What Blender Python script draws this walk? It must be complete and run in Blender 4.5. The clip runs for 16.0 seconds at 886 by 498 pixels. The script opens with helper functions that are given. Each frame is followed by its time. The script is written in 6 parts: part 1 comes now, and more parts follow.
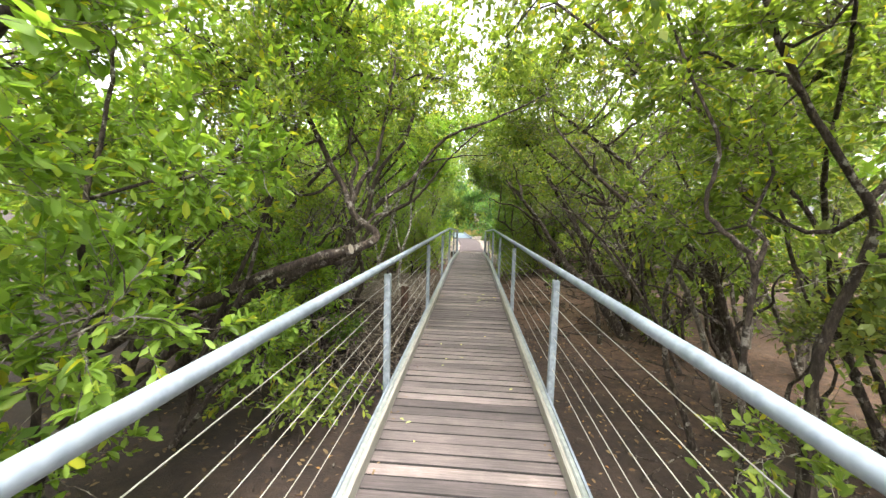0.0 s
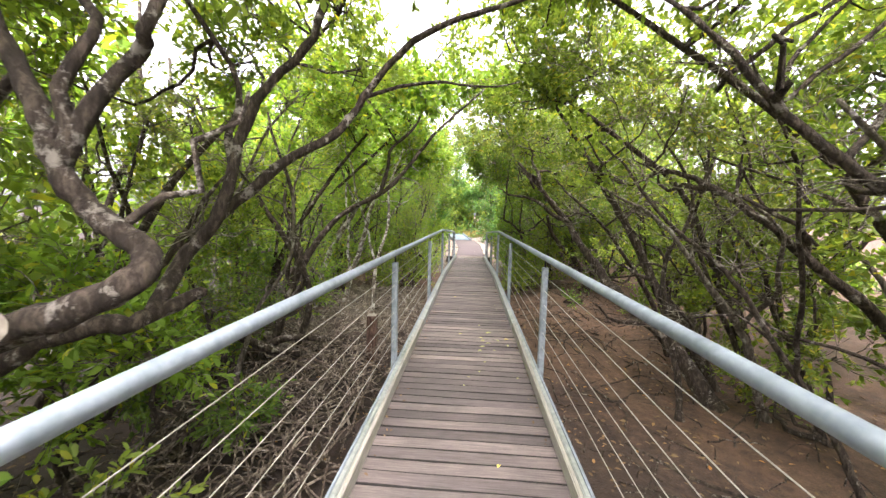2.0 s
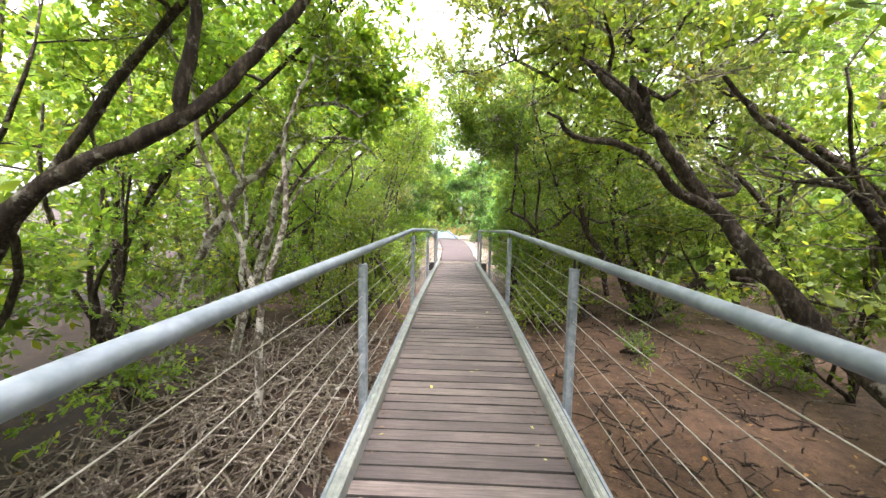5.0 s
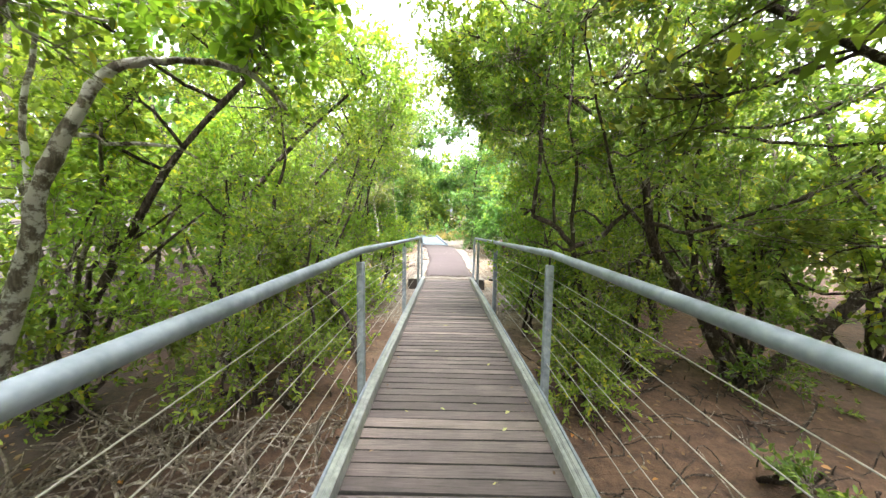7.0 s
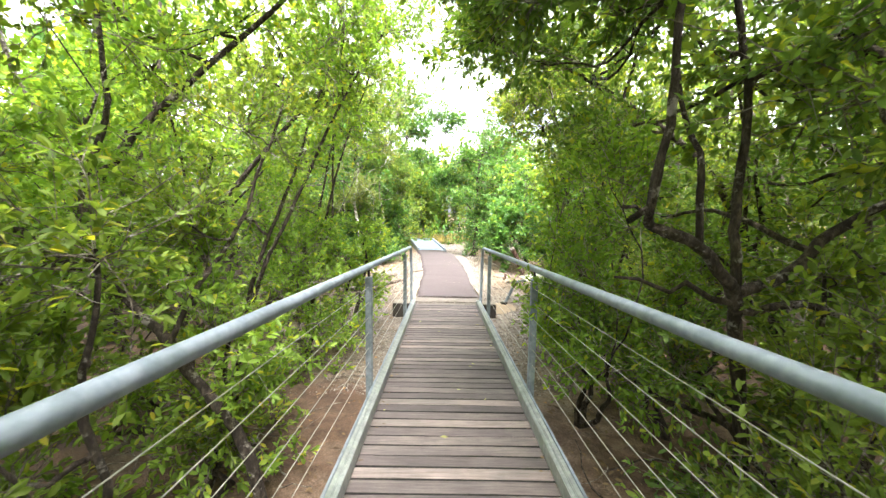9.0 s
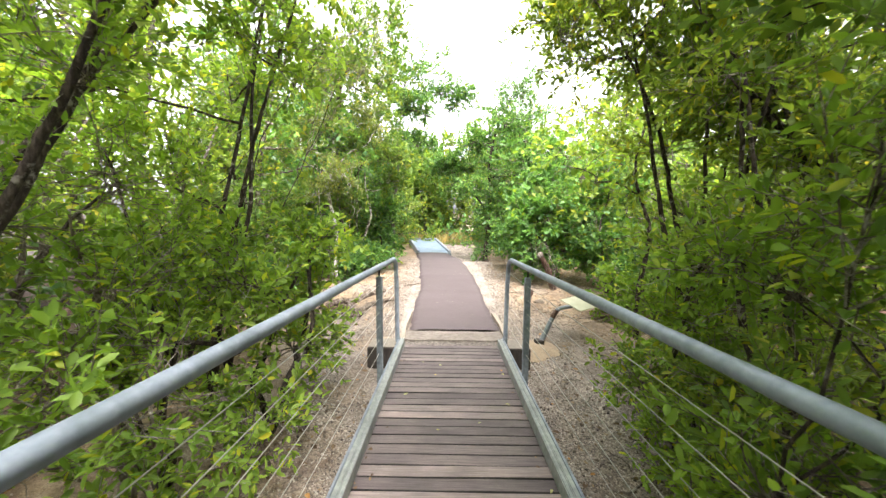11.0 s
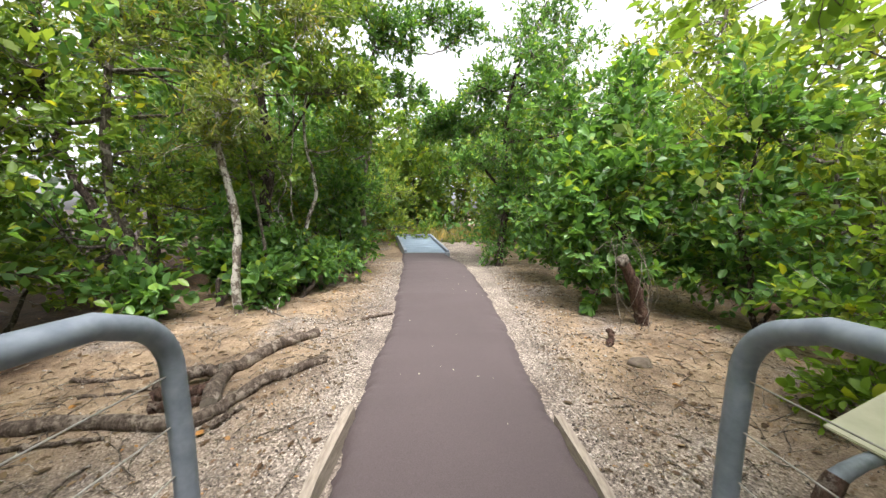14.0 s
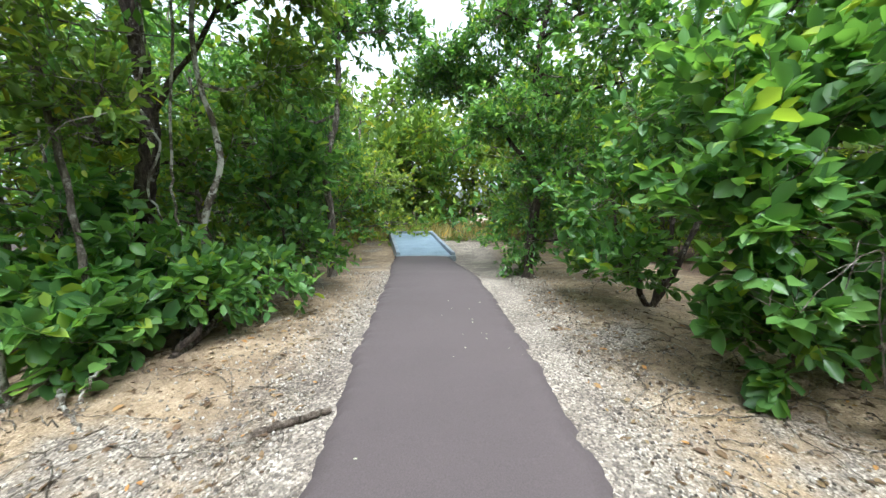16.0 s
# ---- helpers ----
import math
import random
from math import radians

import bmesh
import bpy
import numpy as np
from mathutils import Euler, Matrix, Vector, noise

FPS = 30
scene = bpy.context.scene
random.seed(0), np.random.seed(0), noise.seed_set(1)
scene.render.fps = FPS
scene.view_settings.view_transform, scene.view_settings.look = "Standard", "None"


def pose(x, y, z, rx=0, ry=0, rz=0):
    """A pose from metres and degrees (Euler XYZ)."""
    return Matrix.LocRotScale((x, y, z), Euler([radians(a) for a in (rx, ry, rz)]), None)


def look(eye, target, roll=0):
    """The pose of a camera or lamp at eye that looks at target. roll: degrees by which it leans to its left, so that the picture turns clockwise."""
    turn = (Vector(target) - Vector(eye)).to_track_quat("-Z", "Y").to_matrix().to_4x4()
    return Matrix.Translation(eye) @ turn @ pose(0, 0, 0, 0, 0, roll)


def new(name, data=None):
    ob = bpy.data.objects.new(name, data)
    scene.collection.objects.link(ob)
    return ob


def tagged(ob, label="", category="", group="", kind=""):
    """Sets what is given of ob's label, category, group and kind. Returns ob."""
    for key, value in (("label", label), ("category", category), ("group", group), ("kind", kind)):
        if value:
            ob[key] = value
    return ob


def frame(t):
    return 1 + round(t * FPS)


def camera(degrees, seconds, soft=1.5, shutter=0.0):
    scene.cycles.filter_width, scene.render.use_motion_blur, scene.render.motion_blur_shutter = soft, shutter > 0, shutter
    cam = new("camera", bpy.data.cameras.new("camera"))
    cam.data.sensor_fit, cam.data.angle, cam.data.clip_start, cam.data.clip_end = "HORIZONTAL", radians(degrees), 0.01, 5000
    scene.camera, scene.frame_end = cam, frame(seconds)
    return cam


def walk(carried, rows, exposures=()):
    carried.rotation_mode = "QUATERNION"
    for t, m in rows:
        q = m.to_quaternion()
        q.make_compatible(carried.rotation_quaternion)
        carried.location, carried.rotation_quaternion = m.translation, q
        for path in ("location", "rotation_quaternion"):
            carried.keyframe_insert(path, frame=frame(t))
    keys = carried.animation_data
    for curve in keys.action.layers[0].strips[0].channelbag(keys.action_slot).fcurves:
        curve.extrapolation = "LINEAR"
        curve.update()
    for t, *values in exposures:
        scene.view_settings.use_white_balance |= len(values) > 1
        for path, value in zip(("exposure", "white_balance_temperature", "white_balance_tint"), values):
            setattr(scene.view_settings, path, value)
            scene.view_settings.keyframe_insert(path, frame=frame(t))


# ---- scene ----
# ---------------------------------------------------------------- camera
cam = camera(100.7, 16.0, soft=1.4, shutter=0.12)
# seconds, x, y, z, pitch, roll, yaw
PATH = [
    (0.0, -0.006, 0.021, 1.468, -5.26, 1.49, 4.34),
    (0.5, -0.023, 0.624, 1.450, -5.35, 1.57, 4.17),
    (1.0, -0.026, 1.238, 1.426, -5.38, 1.78, 4.42),
    (1.5, 0.000, 1.830, 1.414, -5.29, 1.81, 4.48),
    (2.0, 0.005, 2.429, 1.421, -5.23, 1.39, 4.26),
    (2.5, 0.009, 3.040, 1.393, -5.30, 1.28, 3.88),
    (3.0, -0.010, 3.642, 1.390, -5.49, 1.29, 3.62),
    (3.5, -0.016, 4.270, 1.374, -5.70, 1.42, 3.39),
    (4.0, -0.065, 4.889, 1.365, -5.93, 1.35, 2.77),
    (4.5, -0.074, 5.501, 1.347, -5.91, 1.18, 2.28),
    (5.0, -0.080, 6.109, 1.329, -5.79, 1.05, 1.88),
    (5.5, -0.086, 6.728, 1.330, -5.62, 0.93, 1.48),
    (6.0, -0.093, 7.340, 1.329, -5.45, 0.85, 1.28),
    (6.5, -0.097, 7.966, 1.326, -5.32, 0.78, 0.98),
    (7.0, -0.071, 8.543, 1.334, -5.37, 0.95, 0.33),
    (7.5, -0.079, 9.115, 1.358, -5.48, 1.15, 0.20),
    (8.0, -0.083, 9.723, 1.359, -5.31, 0.98, 0.00),
    (8.5, -0.094, 10.289, 1.370, -5.21, 0.89, 0.02),
    (9.0, -0.074, 10.902, 1.365, -5.38, 0.85, -0.03),
    (9.5, -0.061, 11.525, 1.362, -5.52, 0.73, 0.18),
    (10.0, -0.058, 12.133, 1.350, -5.61, 0.61, 0.40),
    (10.5, -0.056, 12.734, 1.329, -5.67, 0.54, 0.61),
    (11.0, -0.052, 13.329, 1.302, -5.74, 0.47, 0.74),
    (11.5, -0.051, 13.915, 1.262, -5.81, 0.40, 0.85),
    (12.0, -0.035, 14.501, 1.220, -5.92, 0.52, 0.72),
    (12.5, -0.028, 15.072, 1.156, -5.95, 0.57, 0.54),
    (13.0, -0.036, 15.632, 1.084, -5.94, 0.52, 0.43),
    (13.5, -0.040, 16.184, 1.031, -5.99, 0.39, 0.42),
    (14.0, -0.022, 16.734, 0.986, -6.06, 0.21, 0.51),
    (14.5, -0.020, 17.279, 0.949, -6.16, 0.03, 0.66),
    (15.0, -0.020, 17.830, 0.917, -6.30, -0.13, 0.88),
    (15.5, -0.012, 18.396, 0.885, -6.47, -0.25, 1.14),
    (16.0, -0.010, 18.976, 0.859, -6.65, -0.31, 1.36),
]
rows = []
for t, x, y, z, p, r, w in PATH:
    a, b = radians(w), radians(p)
    aim = Vector((-math.sin(a) * math.cos(b), math.cos(a) * math.cos(b), math.sin(b)))
    eye = Vector((x, y, z))
    rows.append((t, look(eye, eye + aim, r)))
walk(cam, rows, exposures=[(0.0, 2.6, 6400, 10), (2.0, 2.92, 6450, 18), (4.0, 3.02, 6400, 19), (6.5, 3.1, 6300, 13), (9.0, 3.15, 6350, 10), (11.5, 2.55, 6450, 14), (12.5, 2.25, 6500, 15), (13.5, 1.87, 6500, 16), (14.5, 1.85, 6150, 8), (16.0, 1.85, 5650, 3)])

# ---------------------------------------------------------------- light: overcast sky, wide weak sun
world = bpy.data.worlds.new("sky")
scene.world = world
world.use_nodes = True
wn, wl = world.node_tree.nodes, world.node_tree.links
sky = wn.new("ShaderNodeTexSky")
sky.sky_type = "NISHITA"
sky.sun_disc = False
sky.sun_elevation = radians(62)
sky.sun_rotation = radians(172)
sky.air_density, sky.dust_density, sky.ozone_density = 1.2, 4.0, 1.0
grey = wn.new("ShaderNodeHueSaturation")
grey.inputs["Saturation"].default_value = 0.12
grey.inputs["Value"].default_value = 1.0
wl.new(sky.outputs[0], grey.inputs["Color"])
wl.new(grey.outputs[0], wn["Background"].inputs["Color"])
wn["Background"].inputs["Strength"].default_value = 0.15
sun = new("sun", bpy.data.lights.new("sun", "SUN"))
sun.data.energy, sun.data.angle, sun.data.color = 1.5, radians(30), (1.0, 0.97, 0.92)
se, sr = radians(62), radians(172)
sun.matrix_world = look((0, 0, 30), (0 - 30 * math.sin(sr) / math.tan(se), -30 * math.cos(sr) / math.tan(se), 0))

rng = np.random.default_rng(7)

# ---------------------------------------------------------------- materials
def material(name):
    m = bpy.data.materials.new(name)
    m.use_nodes = True
    return m, m.node_tree.nodes, m.node_tree.links, m.node_tree.nodes["Principled BSDF"]


def ramp(nodes, stops):
    r = nodes.new("ShaderNodeValToRGB")
    while len(r.color_ramp.elements) < len(stops):
        r.color_ramp.elements.new(0.5)
    for e, (p, c) in zip(r.color_ramp.elements, stops):
        e.position, e.color = p, (*c, 1)
    return r


def noise_tex(nodes, links, scale, detail=6, vec=None, stretch=None, rough=0.6):
    n = nodes.new("ShaderNodeTexNoise")
    n.inputs["Scale"].default_value, n.inputs["Detail"].default_value, n.inputs["Roughness"].default_value = scale, detail, rough
    if vec is None:
        vec = nodes.new("ShaderNodeTexCoord").outputs["Object"]
    if stretch:
        mp = nodes.new("ShaderNodeMapping")
        mp.inputs["Scale"].default_value = stretch
        links.new(vec, mp.inputs["Vector"])
        vec = mp.outputs[0]
    links.new(vec, n.inputs["Vector"])
    return n


def add_bump(nodes, links, bsdf, height, strength, distance):
    b = nodes.new("ShaderNodeBump")
    b.inputs["Strength"].default_value, b.inputs["Distance"].default_value = strength, distance
    links.new(height, b.inputs["Height"])
    links.new(b.outputs[0], bsdf.inputs["Normal"])


def mix_col(nodes, links, fac, a, b, blend="MIX"):
    m = nodes.new("ShaderNodeMix")
    m.data_type, m.blend_type = "RGBA", blend
    for v, k in ((fac, 0), (a, 6), (b, 7)):
        if hasattr(v, "links"):
            links.new(v, m.inputs[k])
        else:
            m.inputs[k].default_value = v if k == 0 else (*v, 1)
    return m.outputs[2]


def leaf_material(name, dark, mid, light, gloss=0.5, through_light=0.58):
    m, n, l, b = material(name)
    geo = n.new("ShaderNodeNewGeometry")
    r = ramp(n, [(0.0, dark), (0.45, mid), (0.9, light), (1.0, (light[0] * 1.7, light[1] * 1.15, light[2] * 0.5))])
    l.new(geo.outputs["Random Per Island"], r.inputs[0])
    big = noise_tex(n, l, 0.9, 2)
    rb = ramp(n, [(0.3, (0.75, 0.8, 0.7)), (0.7, (1.2, 1.15, 1.1))])
    l.new(big.outputs[0], rb.inputs[0])
    col = mix_col(n, l, 1.0, r.outputs[0], rb.outputs[0], "MULTIPLY")
    l.new(col, b.inputs["Base Color"])
    b.inputs["Roughness"].default_value = gloss
    b.inputs["Specular IOR Level"].default_value = 0.35
    tr = n.new("ShaderNodeBsdfTranslucent")
    tint = mix_col(n, l, 1.0, col, (1.42, 1.42, 0.60), "MULTIPLY")
    l.new(tint, tr.inputs["Color"])
    mx = n.new("ShaderNodeMixShader")
    mx.inputs[0].default_value = through_light
    l.new(b.outputs[0], mx.inputs[1])
    l.new(tr.outputs[0], mx.inputs[2])
    l.new(mx.outputs[0], n["Material Output"].inputs["Surface"])
    return m


LEAF_MANGROVE = leaf_material("mangrove_leaf", (0.10, 0.155, 0.032), (0.178, 0.246, 0.052), (0.265, 0.345, 0.08))
LEAF_DEEP = leaf_material("deep_green_leaf", (0.075, 0.136, 0.034), (0.130, 0.212, 0.050), (0.20, 0.292, 0.07), 0.45, 0.52)
LEAF_GLOSSY = leaf_material("glossy_leaf", (0.060, 0.136, 0.046), (0.108, 0.220, 0.070), (0.18, 0.335, 0.090), 0.32, 0.46)
LEAF_LIME = leaf_material("lime_leaf", (0.118, 0.205, 0.032), (0.18, 0.292, 0.050), (0.255, 0.385, 0.072), 0.5, 0.54)
LEAF_FRESH = leaf_material("fresh_mangrove_leaf", (0.125, 0.208, 0.036), (0.21, 0.322, 0.060), (0.31, 0.445, 0.098), 0.45, 0.57)
LEAF_OLIVE = leaf_material("olive_leaf", (0.105, 0.142, 0.048), (0.172, 0.216, 0.072), (0.25, 0.295, 0.105), 0.55, 0.52)


def bark_material(name, dark, light, patch, amount):
    m, n, l, b = material(name)
    a = noise_tex(n, l, 34, 9, stretch=(1, 1, 0.3), rough=0.72)
    r = ramp(n, [(0.36, tuple(0.6 * c for c in dark)), (0.48, dark), (0.66, light)])
    l.new(a.outputs[0], r.inputs[0])
    p = noise_tex(n, l, 9.5, 8, rough=0.72)
    pr = ramp(n, [(1 - amount, (0, 0, 0)), (min(1, 1.06 - amount), (1, 1, 1))])
    l.new(p.outputs[0], pr.inputs[0])
    l.new(mix_col(n, l, pr.outputs[0], r.outputs[0], patch), b.inputs["Base Color"])
    b.inputs["Roughness"].default_value = 0.92
    b.inputs["Specular IOR Level"].default_value = 0.25
    both = n.new("ShaderNodeMath")
    both.operation = "MULTIPLY_ADD"
    l.new(p.outputs[0], both.inputs[0])
    both.inputs[1].default_value = 1.2
    l.new(a.outputs[0], both.inputs[2])
    add_bump(n, l, b, both.outputs[0], 1.0, 0.035)
    return m


BARK_DARK = bark_material("dark_bark", (0.040, 0.029, 0.022), (0.125, 0.096, 0.074), (0.26, 0.232, 0.20), 0.44)
BARK_GREY = bark_material("grey_bark", (0.10, 0.082, 0.064), (0.26, 0.22, 0.18), (0.36, 0.33, 0.285), 0.45)
BARK_PALE = bark_material("pale_bark", (0.13, 0.105, 0.082), (0.29, 0.245, 0.20), (0.52, 0.49, 0.43), 0.52)
DRIFT = bark_material("bleached_stick", (0.17, 0.135, 0.105), (0.36, 0.305, 0.25), (0.46, 0.41, 0.35), 0.45)
TWIG_GREY = bark_material("dead_twig", (0.14, 0.112, 0.088), (0.32, 0.275, 0.225), (0.44, 0.40, 0.345), 0.47)


def plank_material():
    m, n, l, b = material("weathered_hardwood")
    info = n.new("ShaderNodeObjectInfo")
    co = n.new("ShaderNodeTexCoord").outputs["Object"]
    add = n.new("ShaderNodeVectorMath")
    sc = n.new("ShaderNodeVectorMath")
    sc.operation = "SCALE"
    sc.inputs[0].default_value = (37, 91, 13)
    l.new(info.outputs["Random"], sc.inputs["Scale"])
    l.new(co, add.inputs[0])
    l.new(sc.outputs[0], add.inputs[1])
    grain = noise_tex(n, l, 9, 9, add.outputs[0], (0.5, 14, 14), 0.7)
    r = ramp(n, [(0.25, (0.045, 0.036, 0.032)), (0.5, (0.136, 0.110, 0.106)), (0.78, (0.245, 0.208, 0.198))])
    l.new(grain.outputs[0], r.inputs[0])
    tone = ramp(n, [(0.0, (0.55, 0.53, 0.53)), (0.35, (0.85, 0.83, 0.82)), (0.8, (1.1, 1.08, 1.05)), (1.0, (1.9, 1.85, 1.75))])
    l.new(info.outputs["Random"], tone.inputs[0])
    c = mix_col(n, l, 1.0, r.outputs[0], tone.outputs[0], "MULTIPLY")
    stain = noise_tex(n, l, 2.3, 6, add.outputs[0])
    sr_ = ramp(n, [(0.42, (0.55, 0.55, 0.56)), (0.62, (1.05, 1.03, 1.02))])
    l.new(stain.outputs[0], sr_.inputs[0])
    c = mix_col(n, l, 0.75, c, sr_.outputs[0], "MULTIPLY")
    l.new(c, b.inputs["Base Color"])
    b.inputs["Roughness"].default_value = 0.72
    add_bump(n, l, b, grain.outputs[0], 0.5, 0.004)
    return m


def metal_material(name, lo, hi, rough):
    m, n, l, b = material(name)
    a = noise_tex(n, l, 26, 5)
    v = n.new("ShaderNodeTexVoronoi")
    v.inputs["Scale"].default_value = 55
    l.new(n.new("ShaderNodeTexCoord").outputs["Object"], v.inputs["Vector"])
    r = ramp(n, [(0.3, lo), (0.7, hi)])
    l.new(a.outputs[0], r.inputs[0])
    st = noise_tex(n, l, 5, 6)
    rs = ramp(n, [(0.35, (0.62, 0.64, 0.62)), (0.6, (1.02, 1.02, 1.02))])
    l.new(st.outputs[0], rs.inputs[0])
    l.new(mix_col(n, l, 0.8, r.outputs[0], rs.outputs[0], "MULTIPLY"), b.inputs["Base Color"])
    b.inputs["Metallic"].default_value, b.inputs["Roughness"].default_value = 0.25, rough
    add_bump(n, l, b, v.outputs["Distance"], 0.06, 0.002)
    return m


def rough_material(name, lo, hi, scale, rough, bump=0.5, dist=0.005, stretch=None, spot=None, soft=False):
    m, n, l, b = material(name)
    a = noise_tex(n, l, scale, 8, stretch=stretch)
    r = ramp(n, [(0.3, lo), (0.7, hi)])
    l.new(a.outputs[0], r.inputs[0])
    big = noise_tex(n, l, 0.8 if soft else scale * 0.08, 4)
    k = 0.9 if soft else 0.78
    rb = ramp(n, [(0.3, (k, k, k)), (0.7, (1.08, 1.08, 1.08))])
    l.new(big.outputs[0], rb.inputs[0])
    c = mix_col(n, l, 1.0, r.outputs[0], rb.outputs[0], "MULTIPLY")
    if spot:
        s = noise_tex(n, l, scale * 0.35, 3)
        rs = ramp(n, [(0.62, (0, 0, 0)), (0.72, (1, 1, 1))])
        l.new(s.outputs[0], rs.inputs[0])
        c = mix_col(n, l, rs.outputs[0], c, spot)
    l.new(c, b.inputs["Base Color"])
    b.inputs["Roughness"].default_value = rough
    add_bump(n, l, b, a.outputs[0], bump, dist)
    return m


PLANK = plank_material()
# near-black plank sides: the shade of the narrow gaps is put into this colour
PLANK_EDGE_SHADE = rough_material("shaded_plank_edge", (0.008, 0.007, 0.006), (0.028, 0.023, 0.020), 40, 0.9)
STEEL = metal_material("galvanised_steel", (0.20, 0.232, 0.275), (0.305, 0.34, 0.395), 0.55)
STEEL_DULL = metal_material("dull_galvanised_steel", (0.145, 0.170, 0.190), (0.285, 0.315, 0.345), 0.6)
CABLE = rough_material("steel_cable", (0.27, 0.25, 0.21), (0.42, 0.40, 0.35), 60, 0.4, 0.3, 0.001)
KERB = metal_material("kerb_steel", (0.24, 0.26, 0.25), (0.39, 0.40, 0.375), 0.5)
KERB_STRIP = rough_material("pale_kerb_strip", (0.22, 0.205, 0.175), (0.37, 0.345, 0.30), 18, 0.7, 0.4, 0.002, (6, 0.6, 6))
RUBBLE = rough_material("gritty_concrete", (0.045, 0.038, 0.033), (0.24, 0.205, 0.175), 55, 0.95, 1.0, 0.012, None, (0.32, 0.285, 0.25))
CONCRETE = rough_material("worn_concrete", (0.105, 0.086, 0.070), (0.215, 0.182, 0.152), 22, 0.9, 0.8, 0.006, None, (0.2, 0.165, 0.14))
ASPHALT = rough_material("brown_path_coat", (0.060, 0.045, 0.0445), (0.092, 0.070, 0.070), 160, 0.85, 0.5, 0.003, soft=True)
TIMBER_DARK = rough_material("dark_timber", (0.016, 0.012, 0.010), (0.055, 0.042, 0.033), 16, 0.85, 0.7, 0.006, (3, 3, 0.6))
TIMBER_PALE = rough_material("bleached_timber", (0.20, 0.165, 0.125), (0.38, 0.32, 0.26), 14, 0.85, 0.6, 0.004, (5, 0.7, 5))
LOG = bark_material("fallen_log_bark", (0.11, 0.082, 0.063), (0.25, 0.20, 0.158), (0.33, 0.275, 0.22), 0.48)
STUMP = bark_material("reddish_dead_wood", (0.075, 0.042, 0.03), (0.17, 0.105, 0.078), (0.24, 0.19, 0.155), 0.42)
CUTWOOD = rough_material("sawn_log_end", (0.17, 0.142, 0.112), (0.31, 0.27, 0.222), 30, 0.8)
PLATE = rough_material("cream_sign_plate", (0.42, 0.41, 0.27), (0.53, 0.52, 0.36), 9, 0.5, 0.1, 0.001)
RAMP_DECK = rough_material("pale_blue_grating", (0.15, 0.20, 0.25), (0.21, 0.27, 0.325), 40, 0.6, 0.3, 0.003)
STONE = rough_material("brown_stone", (0.11, 0.085, 0.062), (0.20, 0.16, 0.12), 30, 0.9)
LITTER = leaf_material("fallen_leaf", (0.06, 0.035, 0.02), (0.13, 0.08, 0.045), (0.22, 0.15, 0.085), 0.7, 0.1)
YELLOW = leaf_material("yellow_leaf", (0.24, 0.22, 0.09), (0.32, 0.32, 0.14), (0.34, 0.37, 0.18), 0.6, 0.2)
STRAW = leaf_material("dry_grass", (0.20, 0.17, 0.06), (0.30, 0.26, 0.10), (0.36, 0.32, 0.15), 0.7, 0.3)


